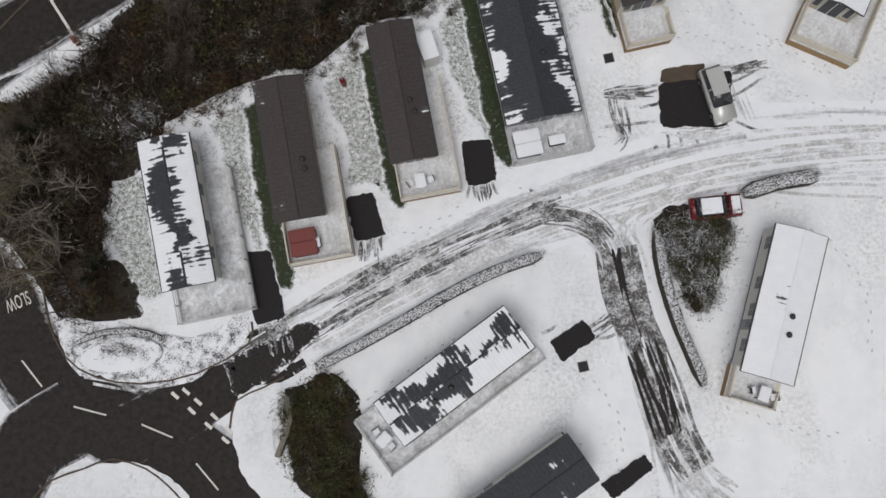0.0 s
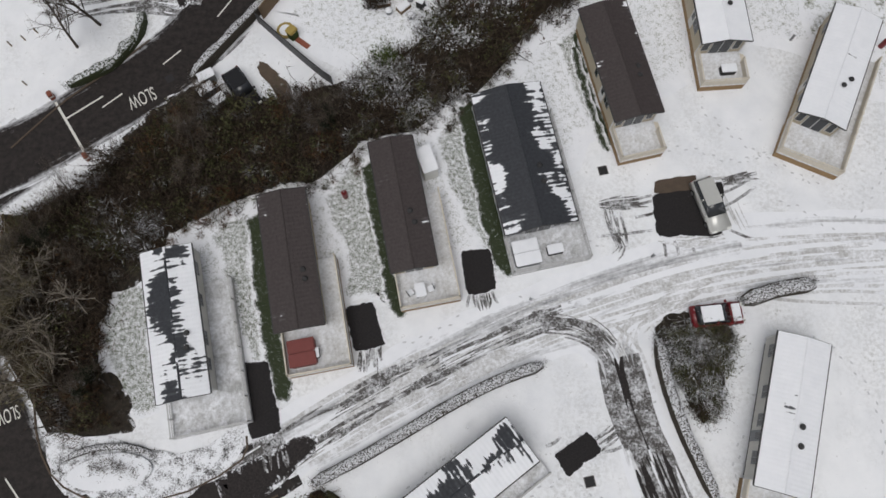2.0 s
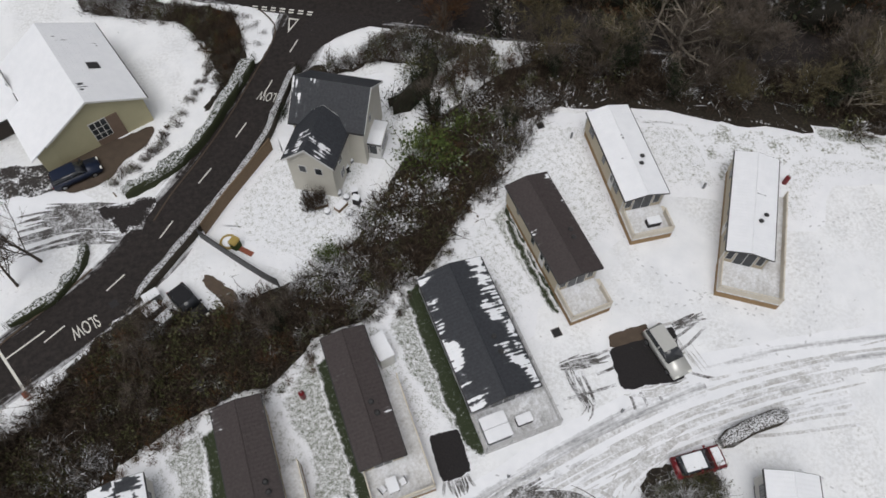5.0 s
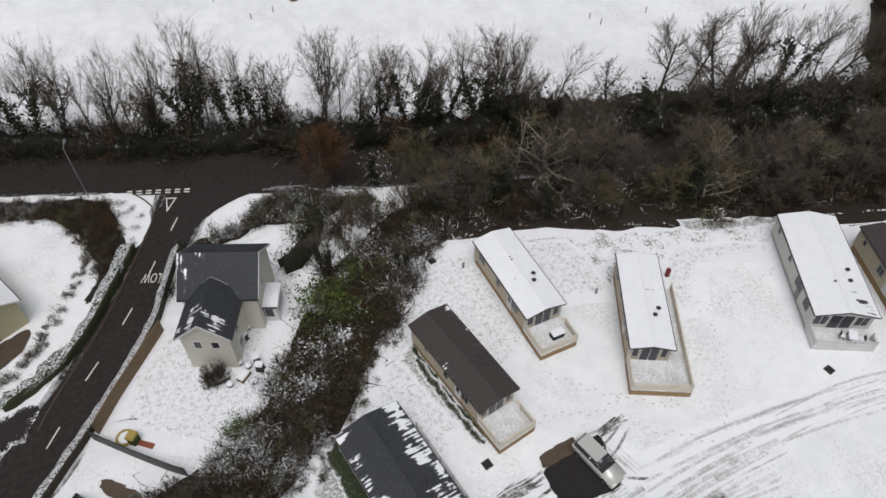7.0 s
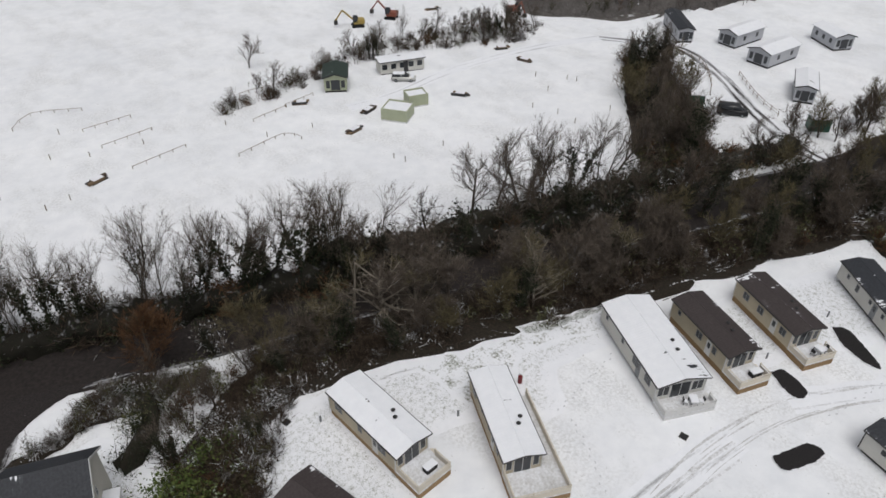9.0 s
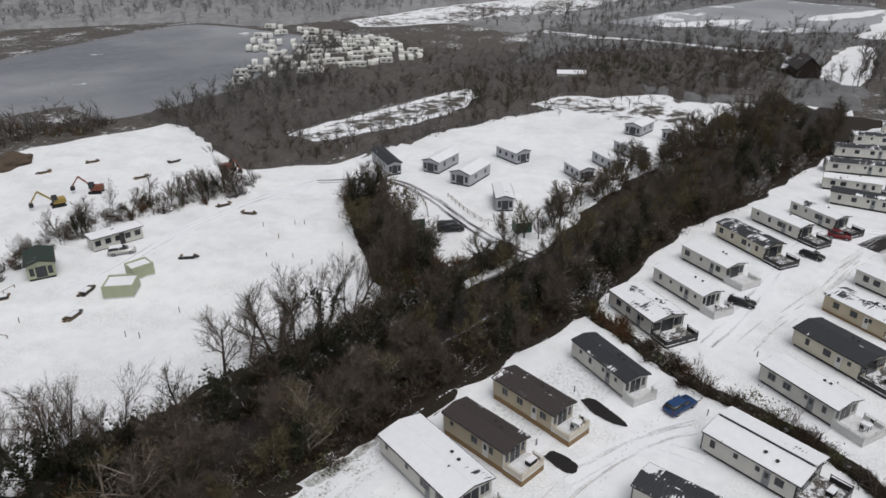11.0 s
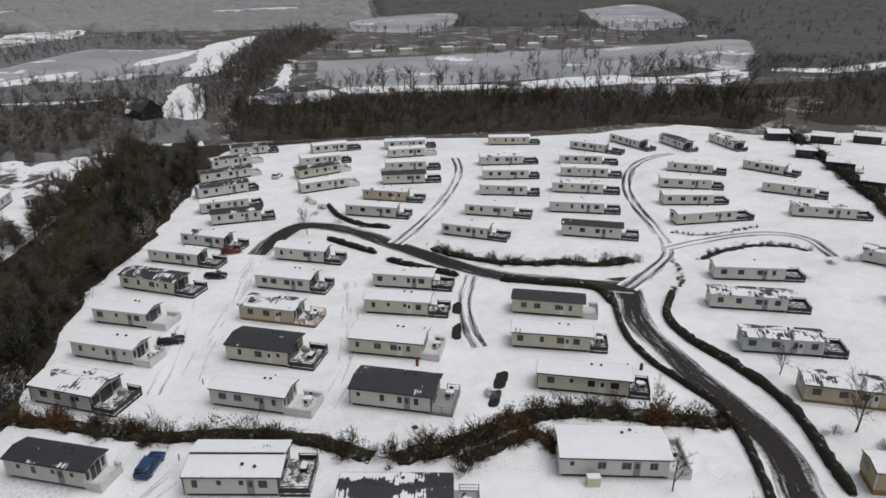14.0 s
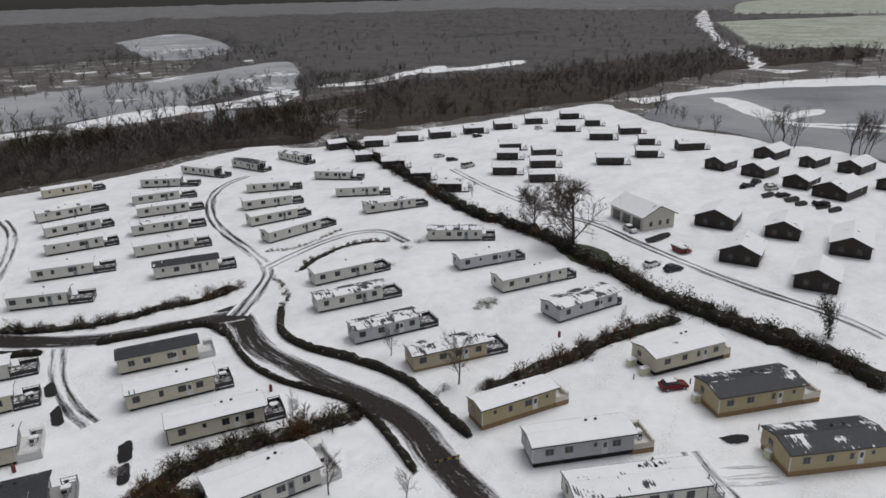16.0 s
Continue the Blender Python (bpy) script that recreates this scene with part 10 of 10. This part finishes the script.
bush([(3.9, 41.2), (6.1, 43.3), (8.8, 44.5), (6.6, 40.9), (4.7, 42.3)], 4.2, 3.2, "laurel", "broad green laurel shrubs dusted with snow")
bush([(-1.9, 35), (0.2, 35.4), (2.5, 36.3), (4.8, 36.7), (7.1, 37.1), (0.7, 33.3), (-1.4, 33), (2.9, 33.7)], 1.8, 1.6, "hedge_leaf", "dark garden shrubs laden with snow")
bush([(4, 48), (5.3, 50.9)], 2.4, 3, "ivy", "dark conifer shrub in the garden")
bush([(-11.9, 64.0), (-10.9, 62.4), (-11.7, 62.2), (-10.3, 61.2), (-10.7, 59.5)], 0.9, 0.6, "hedge_leaf", "low garden shrub by the road")
bush([(55.6, -101.7), (57.1, -100.1)], 1.2, 1, "laurel", "low olive shrubs in the snow")
bush([(164.2, -35.1), (166.6, -34.2), (159.9, -36.2)], 1.9, 1.7, "laurel", "olive shrub beside the lane junction")
bush([(48.1, -72), (47.5, -74.1), (43.3, -76.6)], 1.5, 1.4, "hedge_leaf", "dark evergreen shrub beside a home")
far_hut(467.2, -134.7, -95)
far_hut(466.8, -150.5, -95)
far_hut(472.2, -172.3, -95)
far_hut(472.0, -203.6, -95)
far_hut(470.0, -243.8, -95)
far_hut(470.9, -272.3, -95)
far_hut(513.6, -307.7, -95)
far_hut(466.0, -326.9, -95)
far_hut(468.6, -385.9, -95)
far_hut(467.1, -428.7, -95)
far_hut(512.2, -313.8, -95)
wall_line([(-12.2, -5), (-11.9, -6.7), (-12.4, -8.3), (-12.8, -9.4)], "entrance_wall", "stone_wall", 0.9, 0.4, "curved low stone entrance wall capped with snow")
# rows of trees and belts of far trees
tree_row([(-37.9, 82.7), (-24.5, 79.4), (-12, 75), (0.7, 70.5), (13.3, 65.8), (24.9, 61.8), (35.9, 57.8)], 2.4, ("ivy", "ivy", "slim", "ivy"), (1.1, 1.45))
tree_row([(37.8, 57), (49, 53.4), (59.1, 50.2), (67.6, 48), (78, 44.9)], 4.2, ("clad", "ivy", "broad", "clad"), (0.9, 1.35))
tree_row([(57.9, 59.5), (65.4, 56.9), (73.5, 54.7), (84.1, 53.3), (94.5, 50.5)], 3.6, ("ivy", "broad", "slim"), (1.1, 1.6))
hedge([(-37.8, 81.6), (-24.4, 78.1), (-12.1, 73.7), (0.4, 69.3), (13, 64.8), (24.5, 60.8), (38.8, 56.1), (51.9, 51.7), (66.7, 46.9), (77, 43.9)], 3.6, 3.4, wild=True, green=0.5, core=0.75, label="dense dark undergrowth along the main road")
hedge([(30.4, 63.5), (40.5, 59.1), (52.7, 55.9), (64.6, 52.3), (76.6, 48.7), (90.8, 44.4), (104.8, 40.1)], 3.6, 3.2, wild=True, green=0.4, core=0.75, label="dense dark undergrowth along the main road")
tree("sprawl", 32.2, 48.7, 1.9)
tree("grand", 39.2, 46.3, 0.8)
tree("sprawl", 48.0, 42.2, 1.7)
tree("grand", 53.9, 40.3, 0.85)
tree("pale", 58.8, 37.8, 1)
tree("grand", 64.2, 36.6, 0.75)
tree("pale", 25.5, 49.9, 0.85)
tree("bushy0", 19.2, 55.4, 1.2)
tree("bushy2", 19.4, 51.4, 1)
tree("clad0", 15.0, 56.2, 0.7)
tree("russet", 9.1, 57.1, 1.3)
tree("sprawl", -34.4, 9.0, 1.15)
tree("sprawl", -32.2, 12.6, 1.1)
tree("sprawl", -29.8, 6.3, 1)
tree("sprawl", -32.3, 4.5, 0.9)
tree("sprawl", -35.1, 12.6, 1)
tree("sprawl", -33.5, 11.2, 1.1)
tree("sprawl", -31.0, 8.3, 1)
tree("sprawl", -33.8, 6.7, 1.05)
tree("sprawl", -28.8, 11.2, 0.9)
tree("sprawl", -31.1, 13.5, 0.8)
tree("sprawl", -33.9, 14.9, 0.75)
tree("grand", 66.4, -144.1, 0.95, 70)
tree("small", 94.6, -163.2, 1)
tree("broad0", 30.4, -276.1, 1.8)
tree("slim1", 26.1, -271.7, 1.6)
tree("broad1", 8.3, -266.6, 1.9)
tree("slim2", 3.4, -265.3, 1.7)
tree("broad3", 89.3, -320.8, 1.5)
tree("slim0", 33.3, -276.9, 1.5)
tree("slim3", 5.8, -265.0, 1.7)
tree("small", 55.3, -282.7, 1.6)
tree("grand", 40.0, -611.6, 1)
tree("grand", 23.7, -565.2, 0.9)
tree("clad2", 251.8, -47.6, 0.9)
tree("clad1", 283.4, -32.8, 1.1)
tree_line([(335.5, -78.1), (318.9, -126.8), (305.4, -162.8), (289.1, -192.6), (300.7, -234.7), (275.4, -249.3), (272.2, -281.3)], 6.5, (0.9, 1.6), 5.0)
tree_line([(349.8, -104.6), (349.3, -129.9), (343.6, -153.8), (332.5, -176.7), (337.1, -204.5), (337.1, -228.9), (327.4, -245), (351.4, -303.8), (334, -320.3)], 7.0, (0.9, 1.6), 6.0)
tree_line([(323, -90), (314, -120), (297, -150)], 4.0, (1.1, 1.9), 5.0)
tree_line([(266, -132), (250, -142), (243, -152), (243, -166)], 3.0, (1.2, 2.1), 5.0)
tree_line([(247, -205), (238, -218), (227, -229), (208, -222)], 3.0, (1.2, 2.2), 5.0)
tree_line([(261, -325), (221, -353), (182, -381), (150, -392)], 5.0, (1.0, 1.9), 6.0)
tree_line([(176, -262), (160, -285), (148, -310), (140, -335)], 5.0, (0.9, 1.7), 5.0)
tree_line([(479.1, -111.6), (476.4, -164.7), (473, -222.1), (473.4, -284.1), (478.5, -339.8), (474.9, -406.1), (474.7, -482.2)], 5.5, (1.0, 1.6), 6.0)
tree_line([(613.7, -171.1), (598.7, -235.3), (706, -346.9), (685.2, -437.3), (550.1, -376.9), (535.3, -440.3), (563.5, -530.4), (570.9, -576.6)], 6.0, (1.1, 1.8), 9.0)
tree_line([(376, 129.4), (371.7, 100.1), (373.1, 65.6), (373.2, 36.5), (376.5, 6.3), (379, -6.3)], 6.0, (0.7, 1.2), 4.0)
tree_line([(348, 120.6), (341.2, 92.7), (337.4, 60.1), (332.5, 33.3), (324.3, 6.2)], 5.0, (0.7, 1.2), 4.0)
tree_line([(443, 134.8), (465.6, 114.3), (516.9, 87.6), (585.2, 62.5), (630.9, 32.3), (635, -13.6), (661.3, -36.2)], 6.0, (1.0, 1.6), 8.0)
tree_line([(397.8, 47.9), (393.9, 31.9), (397.6, 12.9), (409.8, -3.7)], 5.0, (1.1, 1.6), 4.0)
tree_line([(553.7, 161.7), (685.9, 138.8), (810.5, 108.3)], 9.0, (1.0, 1.6), 9.0)
tree_line([(284.5, -6), (297.2, -10.3), (281.9, -16.9), (317.4, -22.2), (363.8, -24.4)], 5.0, (0.9, 1.4), 3.0)
tree_line([(293.3, -26.7), (360.4, -38.2), (432.9, -54), (538.7, -84.3), (641, -123.2)], 4.0, (1.1, 1.7), 7.0)
tree_line([(291.1, -35.6), (358.2, -47.5), (444.9, -69.3), (535.5, -98), (671.1, -144)], 4.0, (1.1, 1.7), 7.0)
tree_line([(119.8, -347), (100.6, -335.5), (83.4, -325.2), (68.8, -300.2)], 4.0, (0.6, 1.1), 3.0)
tree_line([(94.6, -404.6), (76.8, -426.2), (64.9, -438.5), (47.9, -460.6), (31.5, -477.1), (18.7, -492.4), (4.7, -508.5)], 9.0, (0.5, 1.1), 3.0)
tree_line([(98.2, -592.6), (70.6, -586.3), (47.6, -610.1), (22.4, -603.4), (-0.7, -626.9)], 5.0, (0.9, 1.5), 6.0)
tree_line([(300.9, -1504.8), (224.1, -1540.1), (179, -1499.7), (103.4, -1571.5), (-16.9, -1600.7)], 8.0, (0.6, 1.1), 4.0)
tree_line([(176, -852.6), (121.9, -657.8), (93, -563.1)], 5.0, (0.8, 1.3), 4.0)
tree_line([(148.7, -390.3), (130.5, -416.6), (116.3, -463.9), (107.1, -529.3)], 4.0, (0.9, 1.5), 7.0)
tree_line([(428, -205), (401.3, -217), (390.7, -234.9), (404.4, -273.1), (334.3, -247.2), (349.6, -281.3), (342.8, -299.5), (337.7, -326.2), (312.6, -328.3), (315.9, -361.9), (293.4, -380.4)], 6.0, (0.8, 1.5), 6.0)
tree_line([(547.2, -288.3), (568.8, -338.9), (579.7, -405.8), (575.3, -439.8), (560.8, -479.7), (514.9, -477.3), (479.3, -524.7), (429.6, -559.4)], 6.5, (1.0, 1.7), 9.0)
tree_row([(67.9, 39.9), (83.8, 36.2), (106.1, 30.2), (134.6, 21.7), (171.9, 9.8), (212.2, -0.5)], 3.4, ("bushy", "bushy", "bushy", "clad"), (0.95, 1.35), 1.5)
tree_row([(96.1, 42.8), (118.2, 38.6), (140.8, 33.8), (177, 23.7), (228.3, 8)], 3.6, ("bushy", "bushy", "broad"), (0.75, 1.15), 1.2)
tree_line([(137.5, -350.7), (131.6, -380.2), (121.3, -401.9), (111.9, -430.2), (97.8, -464.7)], 4.0, (0.9, 1.5), 5.0)
tree_line([(179.1, -416.7), (164.6, -444.6), (145.7, -463.7), (129.3, -494.5), (124.3, -583.5)], 4.0, (1.0, 1.6), 8.0)
cluster("climber", [(-6.2 + 0.5 * (k % 4) - 0.75, 37.6 + 0.5 * (k // 4) - 0.4, 1.0, 2.5) for k in range(12)], BUSHY, "shrub", "dense brown bare climber against the house wing", "shrub")
skip(33.4, -147.3, -35)
road_barrier((39.4, -58.4), (37.5, -61.1))
planter_ring()
toy_set(-13.3, 34.3)
for bx, by, ba in ((-20.5, 30.2, 30), (-20.4, 28.9, 35), (-19.3, 27.9, 40)):
    log_store(bx, by, ba)
manhole(-23.9, 30.4, 30)
road_word("SLOW", -26.1, 28.6, 207.0, 0.85)
paint_dash(-30.9, 27.7, 36, 3.6, 0.14)
for px, py in ((-37.0, 34.3), (-38.1, 33.7), (-36.0, 35.0), (-36.2, 29.9), (-23.2, 42.2), (-24.5, 41.8)):
    peg(px, py, 0.8)
kerb_line([(-31.8, 5.0), (-31.0, 1.0), (-29.5, -2.0), (-27.0, -3.6), (-23.5, -4.1), (-19.2, -3.3), (-15.4, -1.1), (-15.2, 0.6)])
kerb_line([(-16.6, -7.4), (-16.2, -5.4), (-14.2, -4.4), (-12.6, -3.6)])
kerb_line([(-31.2, -12.6), (-30.0, -11.3), (-27.5, -10.4), (-25.4, -9.7), (-22.8, -10.4), (-21.0, -11.7), (-20.1, -12.6)])
kerb_line([(-20.9, 38.4), (-19.4, 41.2), (-16.7, 45.2), (-14.1, 49.6), (-11.6, 54.7), (-9.3, 59.6), (-8.9, 62.4), (-10.4, 65.0)])
kerb_line([(-36.6, 24.0), (-32.6, 28.4), (-29.4, 31.0), (-26.0, 34.2)])
rails_fence([(140.7, 92.0), (159.6, 88.8), (177.5, 80.9), (195.4, 70.5), (218.4, 59.1)], 1.3, "trim_dark", "paddock_fence", "dark timber fence round the cabin field", 4.0)
# terrace things by the cream house
planter(-2.4, 42.2, 0, "pot")
planter(-3.0, 41.1, 37, "bin")
planter(-1.8, 43.5, 74, "crate")
planter(-3.9, 38.6, 21, "pot")
planter(-3.2, 38.0, 58, "pot")
planter(-2.4, 38.3, 5, "bin")
planter(-3.8, 37.1, 42, "crate")
planter(-3.1, 36.2, 79, "pot")
planter(-5.1, 36.7, 26, "pot")
planter(-2.3, 37.3, 63, "bin")
planter(-5.6, 37.6, 10, "crate")
bush([(-1.5, 34.7), (-0.6, 35.1)], 2.4, 2.2, "frosted", "dark garden shrub laden with snow")
bush([(2.5, 36.3), (5, 37.3), (1.9, 34)], 3.2, 2.4, "frosted", "frosted shrub thicket at the garden edge")
bush([(-8.5, 48.8)], 1.6, 2, "ivy", "dark evergreen shrub against the house wall")
bush([(11.3, 47.5), (9.9, 46)], 2.6, 2.2, "hedge_leaf", "rounded snow-dusted garden shrub")
bush([(15.2, 57.3)], 2.6, 4, "frosted", "snow-laden conifer in the garden")
bush([(6.6, 53.4), (5.1, 52.7)], 3, 2.6, "olive", "bare rounded garden shrub")
bush([(148.4, -37.3), (143.8, -41.3), (156.3, -33.9)], 1.6, 1.2, "hedge_leaf", "dark shrub beside the park road")
bush([(72.3, -37.3), (71.3, -38)], 1.4, 1.2, "hedge_leaf", "dark evergreen shrubs by the lane corner")
bush([(86.8, -120.3), (86.7, -124.7), (86.6, -129.3), (86, -133.4)], 2, 1, "shrub", "low shrubs in a bed beside the lane")
bush([(84, -110), (80, -101.7), (75.5, -94.8)], 2, 1, "shrub", "low shrubs in a bed beside the lane")
bush([(56.7, -102.6), (55.7, -104)], 2.2, 1.2, "olive", "low olive shrubs between two homes")
car(33.0, -148.1, 149.7, "red", 0.6, "car")
car(29.2, -215.0, -105.9, "black", 0.3, "car")
car(24.9, -212.0, -117.9, "silver", 0.5, "car")
bay([(26.1, -202.9), (23.9, -207.4), (22.4, -203.7), (24.5, -199.3)])
bay([(20.3, -201.6), (17.3, -205.7), (16.1, -201.4), (18.7, -197.6)])
bay([(17.2, -199.6), (14.8, -202.1), (13.9, -197.8), (16.3, -195.4)])
bay([(12.2, -198.7), (9.5, -202.5), (8.5, -198.4), (11.3, -194.7)])
bay([(9, -197), (6.7, -200.5), (5.8, -196.5), (8.3, -193)])
bay([(32.8, -209.5), (31.3, -213.2), (30, -209.6), (31.8, -205.9)])
bay([(42.5, -151.7), (39.4, -158.9), (37.9, -156), (40.5, -149.3)])
# boot prints
footprints([[(-14.1, -0.7), (-12.8, -2.4), (-11, -4.5), (-10.1, -6.2)], [(8.8, -2.8), (11.4, -4.5), (13, -7.5), (12.5, -10.4)], [(11.5, 1), (13.2, 1.9), (15.4, 2.7)], [(-1.5, -7.5), (1.5, -5.8), (4.5, -4.1), (8, -2.8)], [(21.2, -4.9), (23.2, -6.6), (25.7, -7.4), (29.1, -7.9)], [(21.9, 1), (20.8, -2.4), (21.1, -5.8)], [(27.4, 8), (30, 6.2), (31.9, 2.7), (32, -1.6)], [(4.7, 11.2), (7.3, 10.5), (10.9, 10.9)], [(-4.2, 7.2), (-1.5, 8), (0.7, 9.4)], [(6.5, 15.3), (9.2, 15.7), (11.9, 15.3)], [(26.3, 18.9), (28.9, 18), (31.4, 15.7), (34.4, 14.7)], [(10.4, -8.3), (7, -9.1), (3.6, -11.6)], [(-7.5, -5.8), (-4.9, -4.5), (-2.4, -2.8), (0.2, -0.7)], [(15.4, 22.8), (19.8, 23.5), (23.4, 22.3), (27, 23.1)], [(28.6, 19.9), (31.3, 22.8), (31.2, 26.6)], [(26.2, 43.4), (29.1, 39.3), (30, 34.2)], [(32.4, 16.7), (35.6, 21), (38.1, 26.2)], [(20.9, 27.6), (25.3, 23.3), (30.2, 20.2)], [(37.2, 27.7), (42.4, 28.5), (47.9, 29.4)], [(12.7, 43.7), (8.9, 39.2), (6.8, 34.6)], [(-4.1, 31.8), (-4.7, 35.5), (-5.2, 38.2)], [(57.2, 10.7), (65.9, 9.1), (72.8, 6.7)], [(73.9, -2.5), (78.9, -13.4), (77.8, -23.4)], [(17.9, -67.3), (16.9, -78), (17.7, -86.5)], [(58.8, -77.2), (58.3, -86.2), (59.6, -95.4)]])
tree_line([(148.8, 118.9), (164.6, 112.4), (184.2, 106.3), (209.7, 97.4)], 3.5, (0.3, 0.65), 5.0)
tree_line([(164.5, 120.6), (188.6, 110.6), (219.2, 101.9)], 3.0, (0.4, 0.7), 3.0)
tree_line([(205.1, 61.8), (217.5, 50.4), (226.8, 36.3)], 4.0, (0.3, 0.6), 4.0)
# farm buildings beyond the park
gable_house("farm_barn", pose(319.3, -56.9, 0, 0, 0, -103.6), 18, 10, 3.6, 20, "wall_grey", "roof_slate", 0.45, "long grey farm barn with a low roof in the snow", "barn", [(-4, "-y", 1.0, 1.6, 1.2), (4, "-y", 1.0, 1.6, 1.2)])
gable_house("farm_barn", pose(296.7, 1.5, 0, 0, 0, -103.6), 9, 8, 3.2, 38, "wall_timber", "roof_slate", 0.3, "dark gabled timber barn among bare trees", "barn", [(0, "-y", 0.8, 1.4, 1.4)])
gable_house("farm_barn", pose(309.8, -45.7, 0, 0, 0, -103.6), 7, 5, 2.6, 20, "wall_grey", "roof_slate", 0.95, "small pale shed with a snow-covered roof", "shed", [(0, "-y", 0.8, 1.0, 1.0)])


# ---- stored touring caravans by the lake ----
def stored_caravans():
    rnd = random.Random(77)
    body = bpy.data.meshes.new("body")
    bm = bmesh.new()
    prof = [(-2.6, 0.5), (-2.75, 1.2), (-2.5, 2.4), (-2.2, 2.65), (2.2, 2.65), (2.6, 2.2), (2.75, 1.1), (2.6, 0.5)]
    a = [bm.verts.new((x, -1.1, z)) for x, z in prof]
    b = [bm.verts.new((x, 1.1, z)) for x, z in prof]
    bm.faces.new(a)
    bm.faces.new(b[::-1])
    for i in range(len(prof)):
        j = (i + 1) % len(prof)
        bm.faces.new((a[j], a[i], b[i], b[j]))
    bmesh.ops.recalc_face_normals(bm, faces=bm.faces)
    bm.to_mesh(body)
    bm.free()
    body.materials.append(M["plastic_white"])
    win = mesh_of("window", box_data(-1.6, -0.3, -1.12, 1.12, 1.4, 1.95) + box_data(0.5, 1.7, -1.12, 1.12, 1.4, 1.95), BOX_FACES + [tuple(i + 8 for i in f) for f in BOX_FACES], M["glass"])
    wheel = mesh_of("wheel", box_data(-0.35, 0.35, -1.05, 1.05, 0.0, 0.6), BOX_FACES, M["rubber"])
    p00 = Vector((179.8, 176.8))
    p10 = Vector((273.9, 134.5))
    p01 = Vector((311.5, 266.8))
    p11 = Vector((293.6, 177.1))
    for r in range(9):
        for c in range(22):
            u, v = (c + rnd.uniform(0.1, 0.6)) / 24, (r + rnd.uniform(0.2, 0.5)) / 9
            if rnd.random() < 0.45:
                continue
            p = (p00.lerp(p10, u)).lerp(p01.lerp(p11, u), v)
            tourer(pose(p.x, p.y, 0, 0, 0, rnd.choice((35, 35, 125)) + rnd.uniform(-6, 6)), body, win, wheel)


stored_caravans()
plant_belts()
